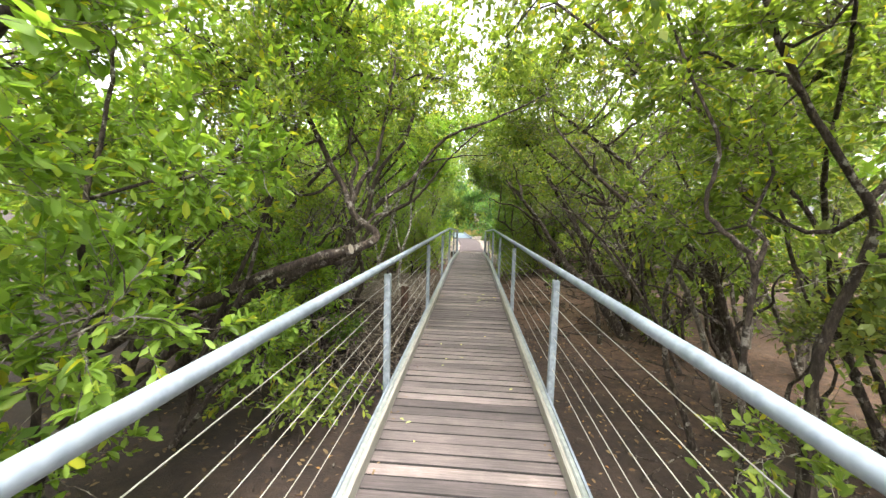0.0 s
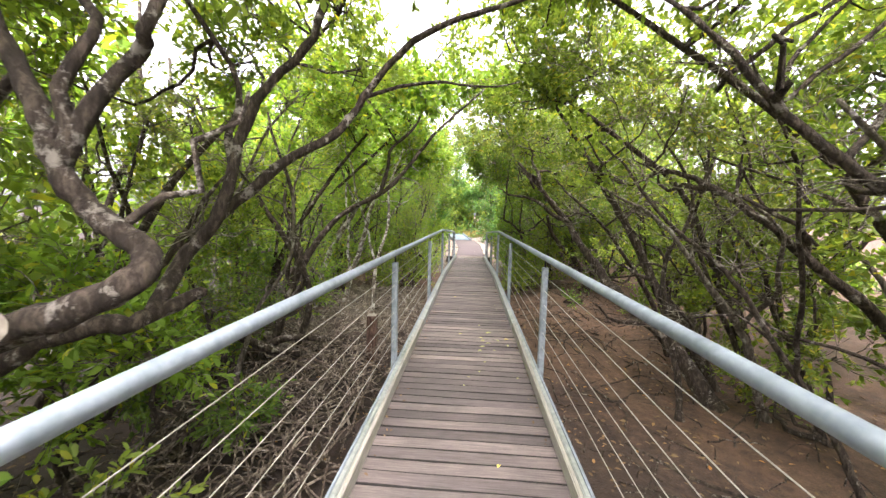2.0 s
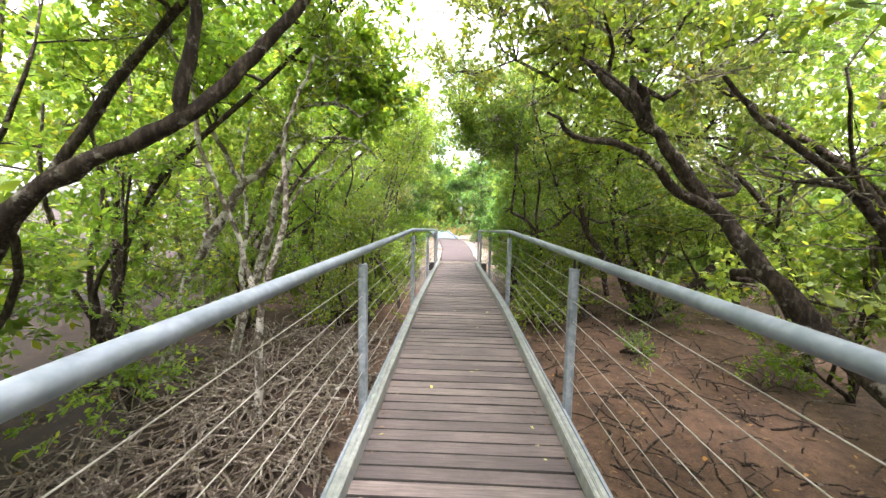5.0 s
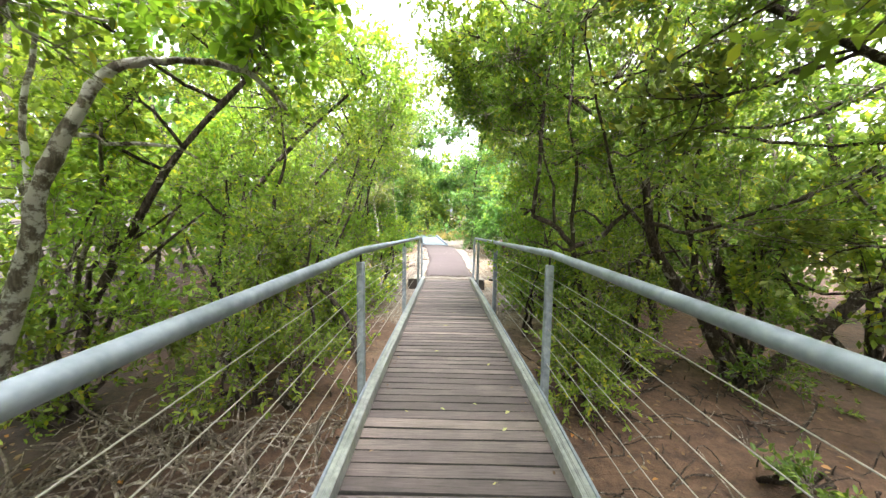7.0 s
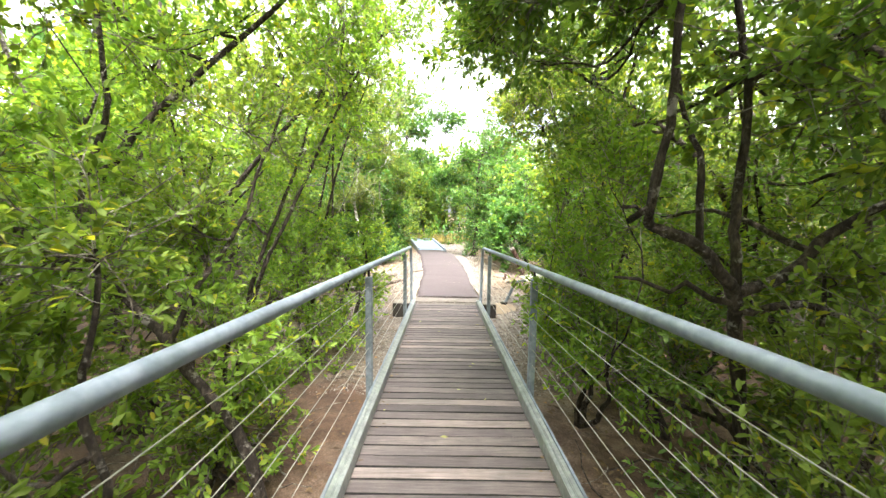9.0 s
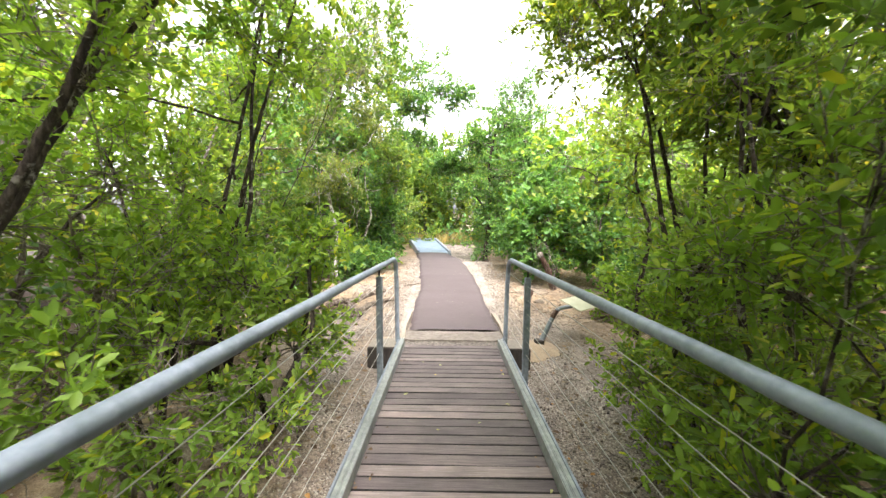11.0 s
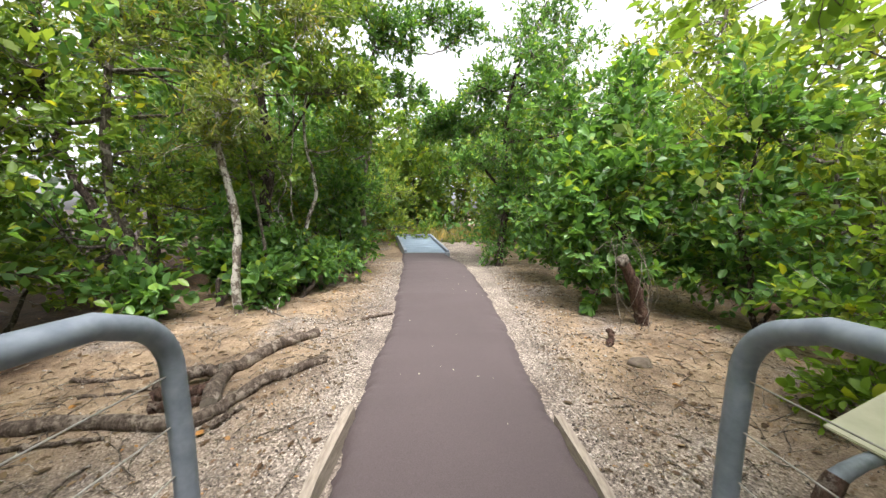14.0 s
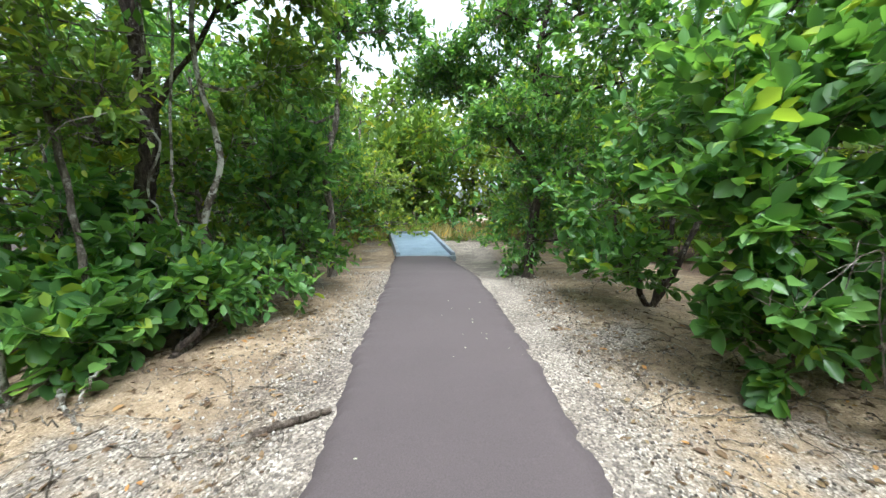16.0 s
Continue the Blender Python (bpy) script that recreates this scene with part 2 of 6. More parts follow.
def ground_material():
    m, n, l, b = material("mud_and_sand")
    pos = n.new("ShaderNodeNewGeometry").outputs["Position"]
    sep = n.new("ShaderNodeSeparateXYZ")
    l.new(pos, sep.inputs[0])
    wob = noise_tex(n, l, 0.7, 5, pos)
    wm = n.new("ShaderNodeMath")
    wm.operation = "MULTIPLY_ADD"
    l.new(wob.outputs[0], wm.inputs[0])
    wm.inputs[1].default_value = 7.0
    l.new(sep.outputs["Y"], wm.inputs[2])
    mr = n.new("ShaderNodeMapRange")
    mr.inputs["From Min"].default_value, mr.inputs["From Max"].default_value = 3.0, 24.0
    l.new(wm.outputs[0], mr.inputs["Value"])
    fine = noise_tex(n, l, 11, 8, pos)
    mud = ramp(n, [(0.3, (0.018, 0.011, 0.008)), (0.7, (0.050, 0.031, 0.022))])
    soil = ramp(n, [(0.3, (0.058, 0.033, 0.021)), (0.7, (0.152, 0.090, 0.056))])
    sand = ramp(n, [(0.3, (0.19, 0.136, 0.082)), (0.5, (0.275, 0.207, 0.137)), (0.7, (0.37, 0.292, 0.205))])
    for r in (mud, soil, sand):
        l.new(fine.outputs[0], r.inputs[0])
    s1 = ramp(n, [(0.30, (0, 0, 0)), (0.50, (1, 1, 1))])
    s2 = ramp(n, [(0.66, (0, 0, 0)), (0.80, (1, 1, 1))])
    bank = n.new("ShaderNodeMath")
    bank.operation = "MULTIPLY_ADD"
    l.new(sep.outputs["X"], bank.inputs[0])
    bank.inputs[1].default_value = 0.06
    l.new(mr.outputs[0], bank.inputs[2])
    l.new(bank.outputs[0], s1.inputs[0])
    ab = n.new("ShaderNodeMath")
    ab.operation = "ABSOLUTE"
    l.new(sep.outputs["X"], ab.inputs[0])
    side = n.new("ShaderNodeMapRange")
    side.inputs["From Min"].default_value, side.inputs["From Max"].default_value = 5.5, 2.6
    l.new(ab.outputs[0], side.inputs["Value"])
    near = n.new("ShaderNodeMath")
    near.operation = "MULTIPLY"
    l.new(mr.outputs[0], near.inputs[0])
    l.new(side.outputs[0], near.inputs[1])
    l.new(near.outputs[0], s2.inputs[0])
    c = mix_col(n, l, s1.outputs[0], mud.outputs[0], soil.outputs[0])
    c = mix_col(n, l, s2.outputs[0], c, sand.outputs[0])
    # grey gravel patches where the ground is sandy
    gp = noise_tex(n, l, 1.3, 4, pos)
    gr = ramp(n, [(0.54, (0, 0, 0)), (0.66, (1, 1, 1))])
    l.new(gp.outputs[0], gr.inputs[0])
    vor = n.new("ShaderNodeTexVoronoi")
    vor.inputs["Scale"].default_value = 85
    l.new(pos, vor.inputs["Vector"])
    stone = ramp(n, [(0.0, (0.06, 0.05, 0.042)), (0.35, (0.18, 0.155, 0.135)), (0.6, (0.27, 0.235, 0.20)), (1.0, (0.52, 0.47, 0.41))])
    l.new(vor.outputs["Color"], stone.inputs[0])
    strip = n.new("ShaderNodeMapRange")
    strip.inputs["From Min"].default_value, strip.inputs["From Max"].default_value = 1.25, 0.8
    l.new(ab.outputs[0], strip.inputs["Value"])
    most = n.new("ShaderNodeMath")
    most.operation = "MAXIMUM"
    l.new(gr.outputs[0], most.inputs[0])
    l.new(strip.outputs[0], most.inputs[1])
    both = n.new("ShaderNodeMath")
    both.operation = "MULTIPLY"
    l.new(most.outputs[0], both.inputs[0])
    l.new(s2.outputs[0], both.inputs[1])
    c = mix_col(n, l, both.outputs[0], c, stone.outputs[0])
    # grey gravel round the end of the boardwalk
    ga = n.new("ShaderNodeMapRange")
    ga.inputs["From Min"].default_value, ga.inputs["From Max"].default_value = 14.6, 15.8
    l.new(sep.outputs["Y"], ga.inputs["Value"])
    gb = n.new("ShaderNodeMapRange")
    gb.inputs["From Min"].default_value, gb.inputs["From Max"].default_value = 19.4, 18.3
    l.new(sep.outputs["Y"], gb.inputs["Value"])
    gc = n.new("ShaderNodeMapRange")
    gc.inputs["From Min"].default_value, gc.inputs["From Max"].default_value = 2.5, 1.4
    l.new(ab.outputs[0], gc.inputs["Value"])
    gd = ramp(n, [(0.34, (0, 0, 0)), (0.50, (1, 1, 1))])
    l.new(gp.outputs[0], gd.inputs[0])
    fac = gd.outputs[0]
    for k in (ga, gb, gc):
        mm = n.new("ShaderNodeMath")
        mm.operation = "MULTIPLY"
        l.new(fac, mm.inputs[0])
        l.new(k.outputs[0], mm.inputs[1])
        fac = mm.outputs[0]
    c = mix_col(n, l, fac, c, stone.outputs[0])
    # grit of many tones over all of the dry ground
    grit = n.new("ShaderNodeTexVoronoi")
    grit.inputs["Scale"].default_value = 130
    l.new(pos, grit.inputs["Vector"])
    gs = n.new("ShaderNodeSeparateColor")
    l.new(grit.outputs["Color"], gs.inputs[0])
    tone = ramp(n, [(0.0, (0.42, 0.38, 0.35)), (0.22, (0.85, 0.83, 0.80)), (0.75, (1.05, 1.04, 1.02)), (0.92, (1.38, 1.40, 1.42))])
    l.new(gs.outputs[0], tone.inputs[0])
    spread = noise_tex(n, l, 3.5, 5, pos)
    sp = ramp(n, [(0.35, (0.25, 0.25, 0.25)), (0.65, (1, 1, 1))])
    l.new(spread.outputs[0], sp.inputs[0])
    c = mix_col(n, l, sp.outputs[0], c, mix_col(n, l, 1.0, c, tone.outputs[0], "MULTIPLY"))
    dirt = noise_tex(n, l, 2.4, 6, pos)
    dr = ramp(n, [(0.36, (0.50, 0.44, 0.40)), (0.6, (1.10, 1.05, 1.0))])
    l.new(dirt.outputs[0], dr.inputs[0])
    c = mix_col(n, l, 0.8, c, dr.outputs[0], "MULTIPLY")
    l.new(c, b.inputs["Base Color"])
    b.inputs["Roughness"].default_value = 0.9
    hs = n.new("ShaderNodeMath")
    hs.operation = "MULTIPLY_ADD"
    l.new(vor.outputs["Distance"], hs.inputs[0])
    hs.inputs[1].default_value = 0.5
    l.new(fine.outputs[0], hs.inputs[2])
    add_bump(n, l, b, hs.outputs[0], 0.7, 0.02)
    return m


GROUND = ground_material()

# ---------------------------------------------------------------- mesh helpers
def mesh_object(name, bm, mat, parent=None, label="", smooth=False):
    me = bpy.data.meshes.new(name)
    bm.to_mesh(me)
    bm.free()
    return mesh_link(name, me, mat, parent, label, smooth)


def mesh_link(name, me, mat, parent=None, label="", smooth=False):
    if mat and not me.materials:
        me.materials.append(mat)
    if smooth:
        me.polygons.foreach_set("use_smooth", np.ones(len(me.polygons), bool))
    ob = new(name, me)
    if parent:
        ob.parent = parent
    if label:
        tagged(ob, label)
    return ob


def part(name, bm, mat, parent, label="", smooth=False):
    return mesh_object(name, bm, mat, parent, label, smooth)


def array_mesh(name, verts, faces, size):
    """A mesh from numpy vertices and faces that all have the same number of corners."""
    me = bpy.data.meshes.new(name)
    me.vertices.add(len(verts))
    me.vertices.foreach_set("co", np.ascontiguousarray(verts, dtype=np.float32).ravel())
    k = len(faces)
    me.loops.add(k * size)
    me.loops.foreach_set("vertex_index", np.ascontiguousarray(faces, dtype=np.int32).ravel())
    me.polygons.add(k)
    me.polygons.foreach_set("loop_start", np.arange(0, k * size, size, dtype=np.int32))
    me.update(calc_edges=True)
    return me


def box_bm(bm, lo, hi, bevel=0.0):
    r = bmesh.ops.create_cube(bm, size=1)
    c = [(a + b) / 2 for a, b in zip(lo, hi)]
    s = [b - a for a, b in zip(lo, hi)]
    for v in r["verts"]:
        v.co = Vector((v.co.x * s[0] + c[0], v.co.y * s[1] + c[1], v.co.z * s[2] + c[2]))
    if bevel:
        edges = list({e for v in r["verts"] for e in v.link_edges})
        bmesh.ops.bevel(bm, geom=edges, offset=bevel, segments=1, affect="EDGES")
    return bm


def tubes(paths, sides):
    """Vertices and quads of tubes along paths: (points, radii) pairs."""
    vs, fs, base = [], [], 0
    ang = np.arange(sides) * 2 * np.pi / sides
    for pts, rad in paths:
        p = np.asarray(pts, float)
        n = len(p)
        tan = np.gradient(p, axis=0)
        tan /= np.linalg.norm(tan, axis=1, keepdims=True) + 1e-9
        ref = np.eye(3)[int(np.argmin(np.abs(tan).max(axis=0)))][None]
        u = np.cross(tan, ref)
        u /= np.linalg.norm(u, axis=1, keepdims=True) + 1e-9
        w = np.cross(tan, u)
        r = np.asarray(rad, float)[:, None, None]
        ring = p[:, None, :] + r * (np.cos(ang)[None, :, None] * u[:, None, :] + np.sin(ang)[None, :, None] * w[:, None, :])
        vs.append(ring.reshape(-1, 3))
        i = np.arange(n - 1)[:, None] * sides
        j = np.arange(sides)[None, :]
        k = (j + 1) % sides
        f = np.stack([i + j, i + k, i + sides + k, i + sides + j], -1).reshape(-1, 4) + base
        fs.append(f)
        base += n * sides
    return np.concatenate(vs), np.concatenate(fs)


def curve_points(ctrl, n, wobble=0.0, gen=None):
    """A smooth polyline through control points."""
    c = np.asarray(ctrl, float)
    c = np.vstack([2 * c[0] - c[1], c, 2 * c[-1] - c[-2]])
    segs = len(c) - 3
    out = []
    for t in np.linspace(0, segs - 1e-6, n):
        i = int(t)
        u = t - i
        a, b, d, e = c[i], c[i + 1], c[i + 2], c[i + 3]
        out.append(0.5 * (2 * b + (d - a) * u + (2 * a - 5 * b + 4 * d - e) * u * u + (3 * b - a - 3 * d + e) * u ** 3))
    out = np.array(out)
    if wobble and gen is not None:
        out[1:-1] += gen.normal(0, wobble, (n - 2, 3))
    return out


def leaf_mesh(pos, along, up, length, width, fold=0.25, simple=False):
    """Leaves as folded blades; arrays of base points, directions and normals."""
    n = len(pos)
    a = along / (np.linalg.norm(along, axis=1, keepdims=True) + 1e-9)
    s = np.cross(a, up)
    s /= np.linalg.norm(s, axis=1, keepdims=True) + 1e-9
    nn = np.cross(s, a)
    L, W = length[:, None], width[:, None]
    if simple:
        v = np.stack([pos, pos + a * L * 0.5 - s * W * 0.5 + nn * W * fold, pos + a * L, pos + a * L * 0.5 + s * W * 0.5 + nn * W * fold], 1)
        i = np.arange(n)[:, None] * 4
        f = i + np.array([[0, 1, 2, 3]])
        return v.reshape(-1, 3), f
    droop = nn * L * -0.10
    v = np.stack([
        pos,
        pos + a * L * 0.34 - s * W * 0.42 + nn * W * fold,
        pos + a * L * 0.72 - s * W * 0.44 + nn * W * fold + droop * 0.5,
        pos + a * L + droop,
        pos + a * L * 0.72 + s * W * 0.44 + nn * W * fold + droop * 0.5,
        pos + a * L * 0.34 + s * W * 0.42 + nn * W * fold], 1)
    i = np.arange(n)[:, None] * 6
    f = np.concatenate([i + np.array([[0, 1, 2, 3]]), i + np.array([[0, 3, 4, 5]])])
    return v.reshape(-1, 3), f


def unit(v):
    return v / (np.linalg.norm(v, axis=-1, keepdims=True) + 1e-9)


def plant(name, label, category, stems, blobs, leaf, bark, seed, leaf_len=0.06, leaf_wide=0.44, per_twig=11,
          twig_len=0.27, simple=False, group="", sub=11, bark_label="", twigs_per=8, bare=0.0, limb=0.018):
    """A tree or bush: stems are (control points, base radius, end radius); blobs are (x, y, z, radius, flatten) leafy masses
    fed by limbs from the nearest stem point, each limb splitting into branches and leafy twigs."""
    g = np.random.default_rng(seed)
    base = Vector(stems[0][0][0])
    root = tagged(new(name), label, category, group)
    root.location = base
    b0 = np.array(base)
    thick, thin, stem_pts = [], [], []
    for number, (ctrl, r0, r1) in enumerate(stems):
        if stem_pts:
            made = np.concatenate(stem_pts)
            near = made[int(np.argmin(np.linalg.norm(made[:, :3] - np.array(ctrl[0]), axis=1))), :3]
            if np.linalg.norm(near - np.array(ctrl[0])) < 0.3:
                ctrl = [tuple(near), *ctrl[1:]]
        d = sum(np.linalg.norm(np.subtract(q, p)) for p, q in zip(ctrl[:-1], ctrl[1:]))
        n = max(6, int(d / (0.22 if simple else 0.10)))
        p = curve_points(ctrl, n, 0.003 + r0 * 0.035, g)
        u3 = np.linspace(0, 1, n)[:, None]
        p = p + np.sin(u3 * np.pi) * 0.045 * np.sin(u3 * g.uniform(8, 14, 3) + g.uniform(0, 6, 3))
        u = np.linspace(0, 1, n)
        rad = (r0 + (r1 - r0) * u) * (1 + g.normal(0, 0.07, n))
        if number == 0:
            rad[0] *= 1.35
        tip = p[-1] + unit(p[-1] - p[-2]) * rad[-1] * 0.7
        thick.append((np.vstack([p, tip]), np.append(rad, rad[-1] * 0.15)))
        stem_pts.append(np.column_stack([p, rad]))
    allp = np.concatenate(stem_pts)
    tw_base, tw_dir = [], []
    for bx, by, bz, br, flat in blobs:
        c = np.array([bx, by, bz])
        scale = np.array([br, br, br * flat])
        # limb from the stem, preferring points below the mass
        cost = np.linalg.norm(allp[:, :3] - c, axis=1) + np.maximum(0, allp[:, 2] - bz + 0.1) * 1.5
        s = allp[int(np.argmin(cost))]
        dist = np.linalg.norm(c - s[:3])
        mid = (s[:3] + c) / 2 + g.normal(0, 0.10 * dist + 0.02, 3) + np.array([0, 0, -0.05 * dist])
        n = max(6, int(dist / 0.12))
        lp = curve_points([s[:3], mid, c], n, 0.012, g)
        r_start = min(s[3] * 0.75, limb * (0.6 + br))
        lr = np.linspace(r_start, r_start * 0.5, n)
        thick.append((lp, lr))
        for _ in range(sub):
            dr = unit(g.normal(0, 1, 3) + np.array([0, 0, 0.25]))
            end = c + dr * scale * g.uniform(0.55, 1.0)
            start = lp[int(n * g.uniform(0.55, 0.999))]
            m2 = (start + end) / 2 + g.normal(0, 0.09 * br, 3)
            sp = curve_points([start, m2, end], 7, 0.008, g)
            tr_ = np.linspace(max(0.004, r_start * 0.38), 0.0022, 7)
            thin.append((sp[::2], tr_[::2]) if simple else (sp, tr_))
            if g.random() < bare:
                continue
            if not simple and g.random() < 0.4:
                w0 = sp[int(g.integers(2, 6))]
                w1 = w0 + unit(g.normal(0, 1, 3) + unit(sp[6] - sp[0])) * g.uniform(0.3, 0.7) * (0.4 + br)
                thin.append((curve_points([w0, (w0 + w1) / 2 + g.normal(0, 0.05, 3), w1], 7, 0.01, g), np.linspace(0.0045, 0.0016, 7)))
            k = g.integers(1, 7, twigs_per)
            for q in k:
                tw_base.append(sp[q])
                tw_dir.append(unit(sp[6] - sp[0]) * 0.5 + unit(sp[q] - c) * 0.4 + g.normal(0, 0.6, 3) + np.array([0, 0, 0.25]))
    if tw_base:
        tb, td = np.array(tw_base), unit(np.array(tw_dir))
        ln = twig_len * g.uniform(0.55, 1.25, len(tb))[:, None]
        bend = g.normal(0, 0.25, td.shape)
        tm = tb + td * ln * 0.5 + bend * ln * 0.15
        te = tb + td * ln + bend * ln * 0.3
        # twig stems
        side = unit(np.cross(td, g.normal(0, 1, td.shape)))
        oth = np.cross(td, side)
        ring = []
        for pt, r in ((tb, 0.0028), (te, 0.001)):
            for a in (0, 2.094, 4.189):
                ring.append(pt + r * (math.cos(a) * side + math.sin(a) * oth))
        tv = np.stack(ring, 1).reshape(-1, 3)
        i = np.arange(len(tb))[:, None] * 6
        tf = np.concatenate([i + np.array([[j, (j + 1) % 3, 3 + (j + 1) % 3, 3 + j]]) for j in range(3)])
        # leaves along each twig
        nt = len(tb)
        u = g.uniform(0.12, 1.02, (nt, per_twig, 1))
        lpz = (tb[:, None] * (1 - u) ** 2 + 2 * tm[:, None] * u * (1 - u) + te[:, None] * u ** 2).reshape(-1, 3)
        rad_dir = unit(g.normal(0, 1, (nt, per_twig, 3)))
        al = unit(td[:, None] * 0.75 + rad_dir * 0.85 + np.array([0, 0, 0.05])).reshape(-1, 3)
        up = unit(g.normal(0, 0.55, al.shape) + np.array([0, 0, 1.0]))
        L = leaf_len * g.uniform(0.6, 1.25, len(lpz))
        lv, lf = leaf_mesh(lpz, al, up, L, L * leaf_wide * g.uniform(0.8, 1.2, len(L)), 0.18, simple)
    else:
        lv = None
    for number, tube in enumerate(thick):
        if simple and number >= len(stems):
            thin.append(tube)
            continue
        v1, f1 = tubes([tube], 6 if simple else 9)
        piece = ("trunk" if category == "tree" else "stem") if number == 0 else ("limb" if number < len(stems) else "branch")
        mesh_link(piece, array_mesh(piece, v1 - b0, f1, 4), bark, root, bark_label if number == 0 else "", smooth=True)
    if thin:
        v2, f2 = tubes(thin, 3 if simple else 4)
        if lv is not None:
            if not simple:
                f2 = np.concatenate([f2, tf + len(v2)])
                v2 = np.concatenate([v2, tv])
            k = len(lf)
            f2 = np.concatenate([lf, f2 + len(lv)])
            v2 = np.concatenate([lv, v2])
        me = array_mesh("crown", v2 - b0, f2, 4)
        me.materials.append(leaf)
        me.materials.append(TWIG_GREY if bark is BARK_DARK and not simple else bark)
        if lv is not None:
            idx = np.zeros(len(f2), np.int32)
            idx[k:] = 1
        else:
            idx = np.ones(len(f2), np.int32)
        me.polygons.foreach_set("material_index", idx)
        mesh_link("crown", me, None, root)
    return root


# ---------------------------------------------------------------- ground levels
def lerp_table(v, table):
    xs, ys = zip(*table)
    return float(np.interp(v, xs, ys))


def deck_z(y):
    return 0.0 if y < 11.05 else -0.0477 * (y - 11.05)


PATH_Z = [(17.0, -0.31), (18.2, -0.28), (19.0, -0.21), (20.0, -0.13), (21.3, -0.07), (24.0, -0.06), (26.3, -0.13), (40, -0.15)]
GROUND_Z = [(-60, -0.62), (6.0, -0.62), (10.0, -0.58), (14.0, -0.50), (16.5, -0.44), (18.0, -0.37), (19.5, -0.25), (21.3, -0.12), (24.0, -0.10), (26.3, -0.22), (30.0, -0.12), (60, -0.1)]


def path_z(y):
    return lerp_table(y, PATH_Z)


def ground_z(x, y):
    z = lerp_table(y, GROUND_Z)
    z += 0.035 * noise.noise(Vector((x * 0.9, y * 0.9, 0))) + 0.015 * noise.noise(Vector((x * 3.1, y * 3.1, 4)))
    z -= 0.11 * math.exp(-((y - 17.15) / 0.45) ** 2 - ((abs(x) - 0.85) / 0.3) ** 2)
    if y > 16.9 and abs(x) < 1.3:
        z = min(z, path_z(y) - 0.05 + 0.03 * max(0, abs(x) - 0.7)) if abs(x) < 0.85 else z
    return z


xs = np.concatenate([-np.geomspace(400, 9, 16), np.linspace(-8.5, 8.5, 115), np.geomspace(9, 400, 16)])
ys = np.concatenate([-np.geomspace(300, 5, 14), np.linspace(-4.5, 33, 251), np.geomspace(34, 600, 18)])
gv = np.array([(x, y, ground_z(x, y)) for y in ys for x in xs])
nx = len(xs)
gi = (np.arange(len(ys) - 1)[:, None] * nx + np.arange(nx - 1)[None, :]).reshape(-1)
ground = mesh_link("ground", array_mesh("ground", gv, np.stack([gi, gi + 1, gi + nx + 1, gi + nx], 1), 4), GROUND, smooth=True)
tagged(ground, "brown mud turning to sandy gravel under the trees", "ground", kind="structure")

# ---------------------------------------------------------------- boardwalk
DECK_END = 17.66
boardwalk = tagged(new("boardwalk"), "narrow weathered timber boardwalk with steel kerbs on both sides", "boardwalk", kind="structure")
for side in (-1, 1):
    for nm, x0, x1, z0, z1, mat, lab in (("kerb_channel", 0.588, 0.628, -0.10, 0.100, KERB, "galvanised steel kerb channel"),
                                         ("kerb_strip", 0.562, 0.5875, -0.004, 0.094, KERB_STRIP, "pale weathered inner kerb strip"),
                                         ("kerb_face", 0.562, 0.5875, -0.004, 0.094, KERB, "bright steel inner kerb face"),
                                         ("side_beam", 0.50, 0.56, -0.27, -0.055, STEEL_DULL, "dull steel side beam")):
        bm = bmesh.new()
        cuts = [(-4.0, 11.05), (11.05, DECK_END - 0.02)]
        if nm == "kerb_strip":
            cuts = [(-4.0, 7.0)]
        if nm == "kerb_face":
            cuts = [(7.004, 11.05), (11.05, DECK_END - 0.02)]
        for ya, yb in cuts:
            r = bmesh.ops.create_cube(bm, size=1)
            xa, xb = sorted((side * x0, side * x1))
            for v in r["verts"]:
                y = ya if v.co.y < 0 else yb
                v.co = Vector((xa if v.co.x < 0 else xb, y, (z0 if v.co.z < 0 else z1) + deck_z(y)))
        es = [e for e in bm.edges if abs(e.verts[0].co.y - e.verts[1].co.y) > 1]
        bmesh.ops.bevel(bm, geom=es, offset=0.006, segments=2, affect="EDGES")
        part(nm, bm, mat, boardwalk, lab)
# outer lip of each channel
for side in (-1, 1):
    bm = bmesh.new()
    for ya, yb in ((-4.0, 11.05), (11.05, DECK_END - 0.02)):
        r = bmesh.ops.create_cube(bm, size=1)
        xa, xb = sorted((side * 0.616, side * 0.630))
        for v in r["verts"]:
            y = ya if v.co.y < 0 else yb
            v.co = Vector((xa if v.co.x < 0 else xb, y, (0.094 if v.co.z < 0 else 0.112) + deck_z(y)))
    part("kerb_lip", bm, STEEL, boardwalk, "bright folded steel lip")

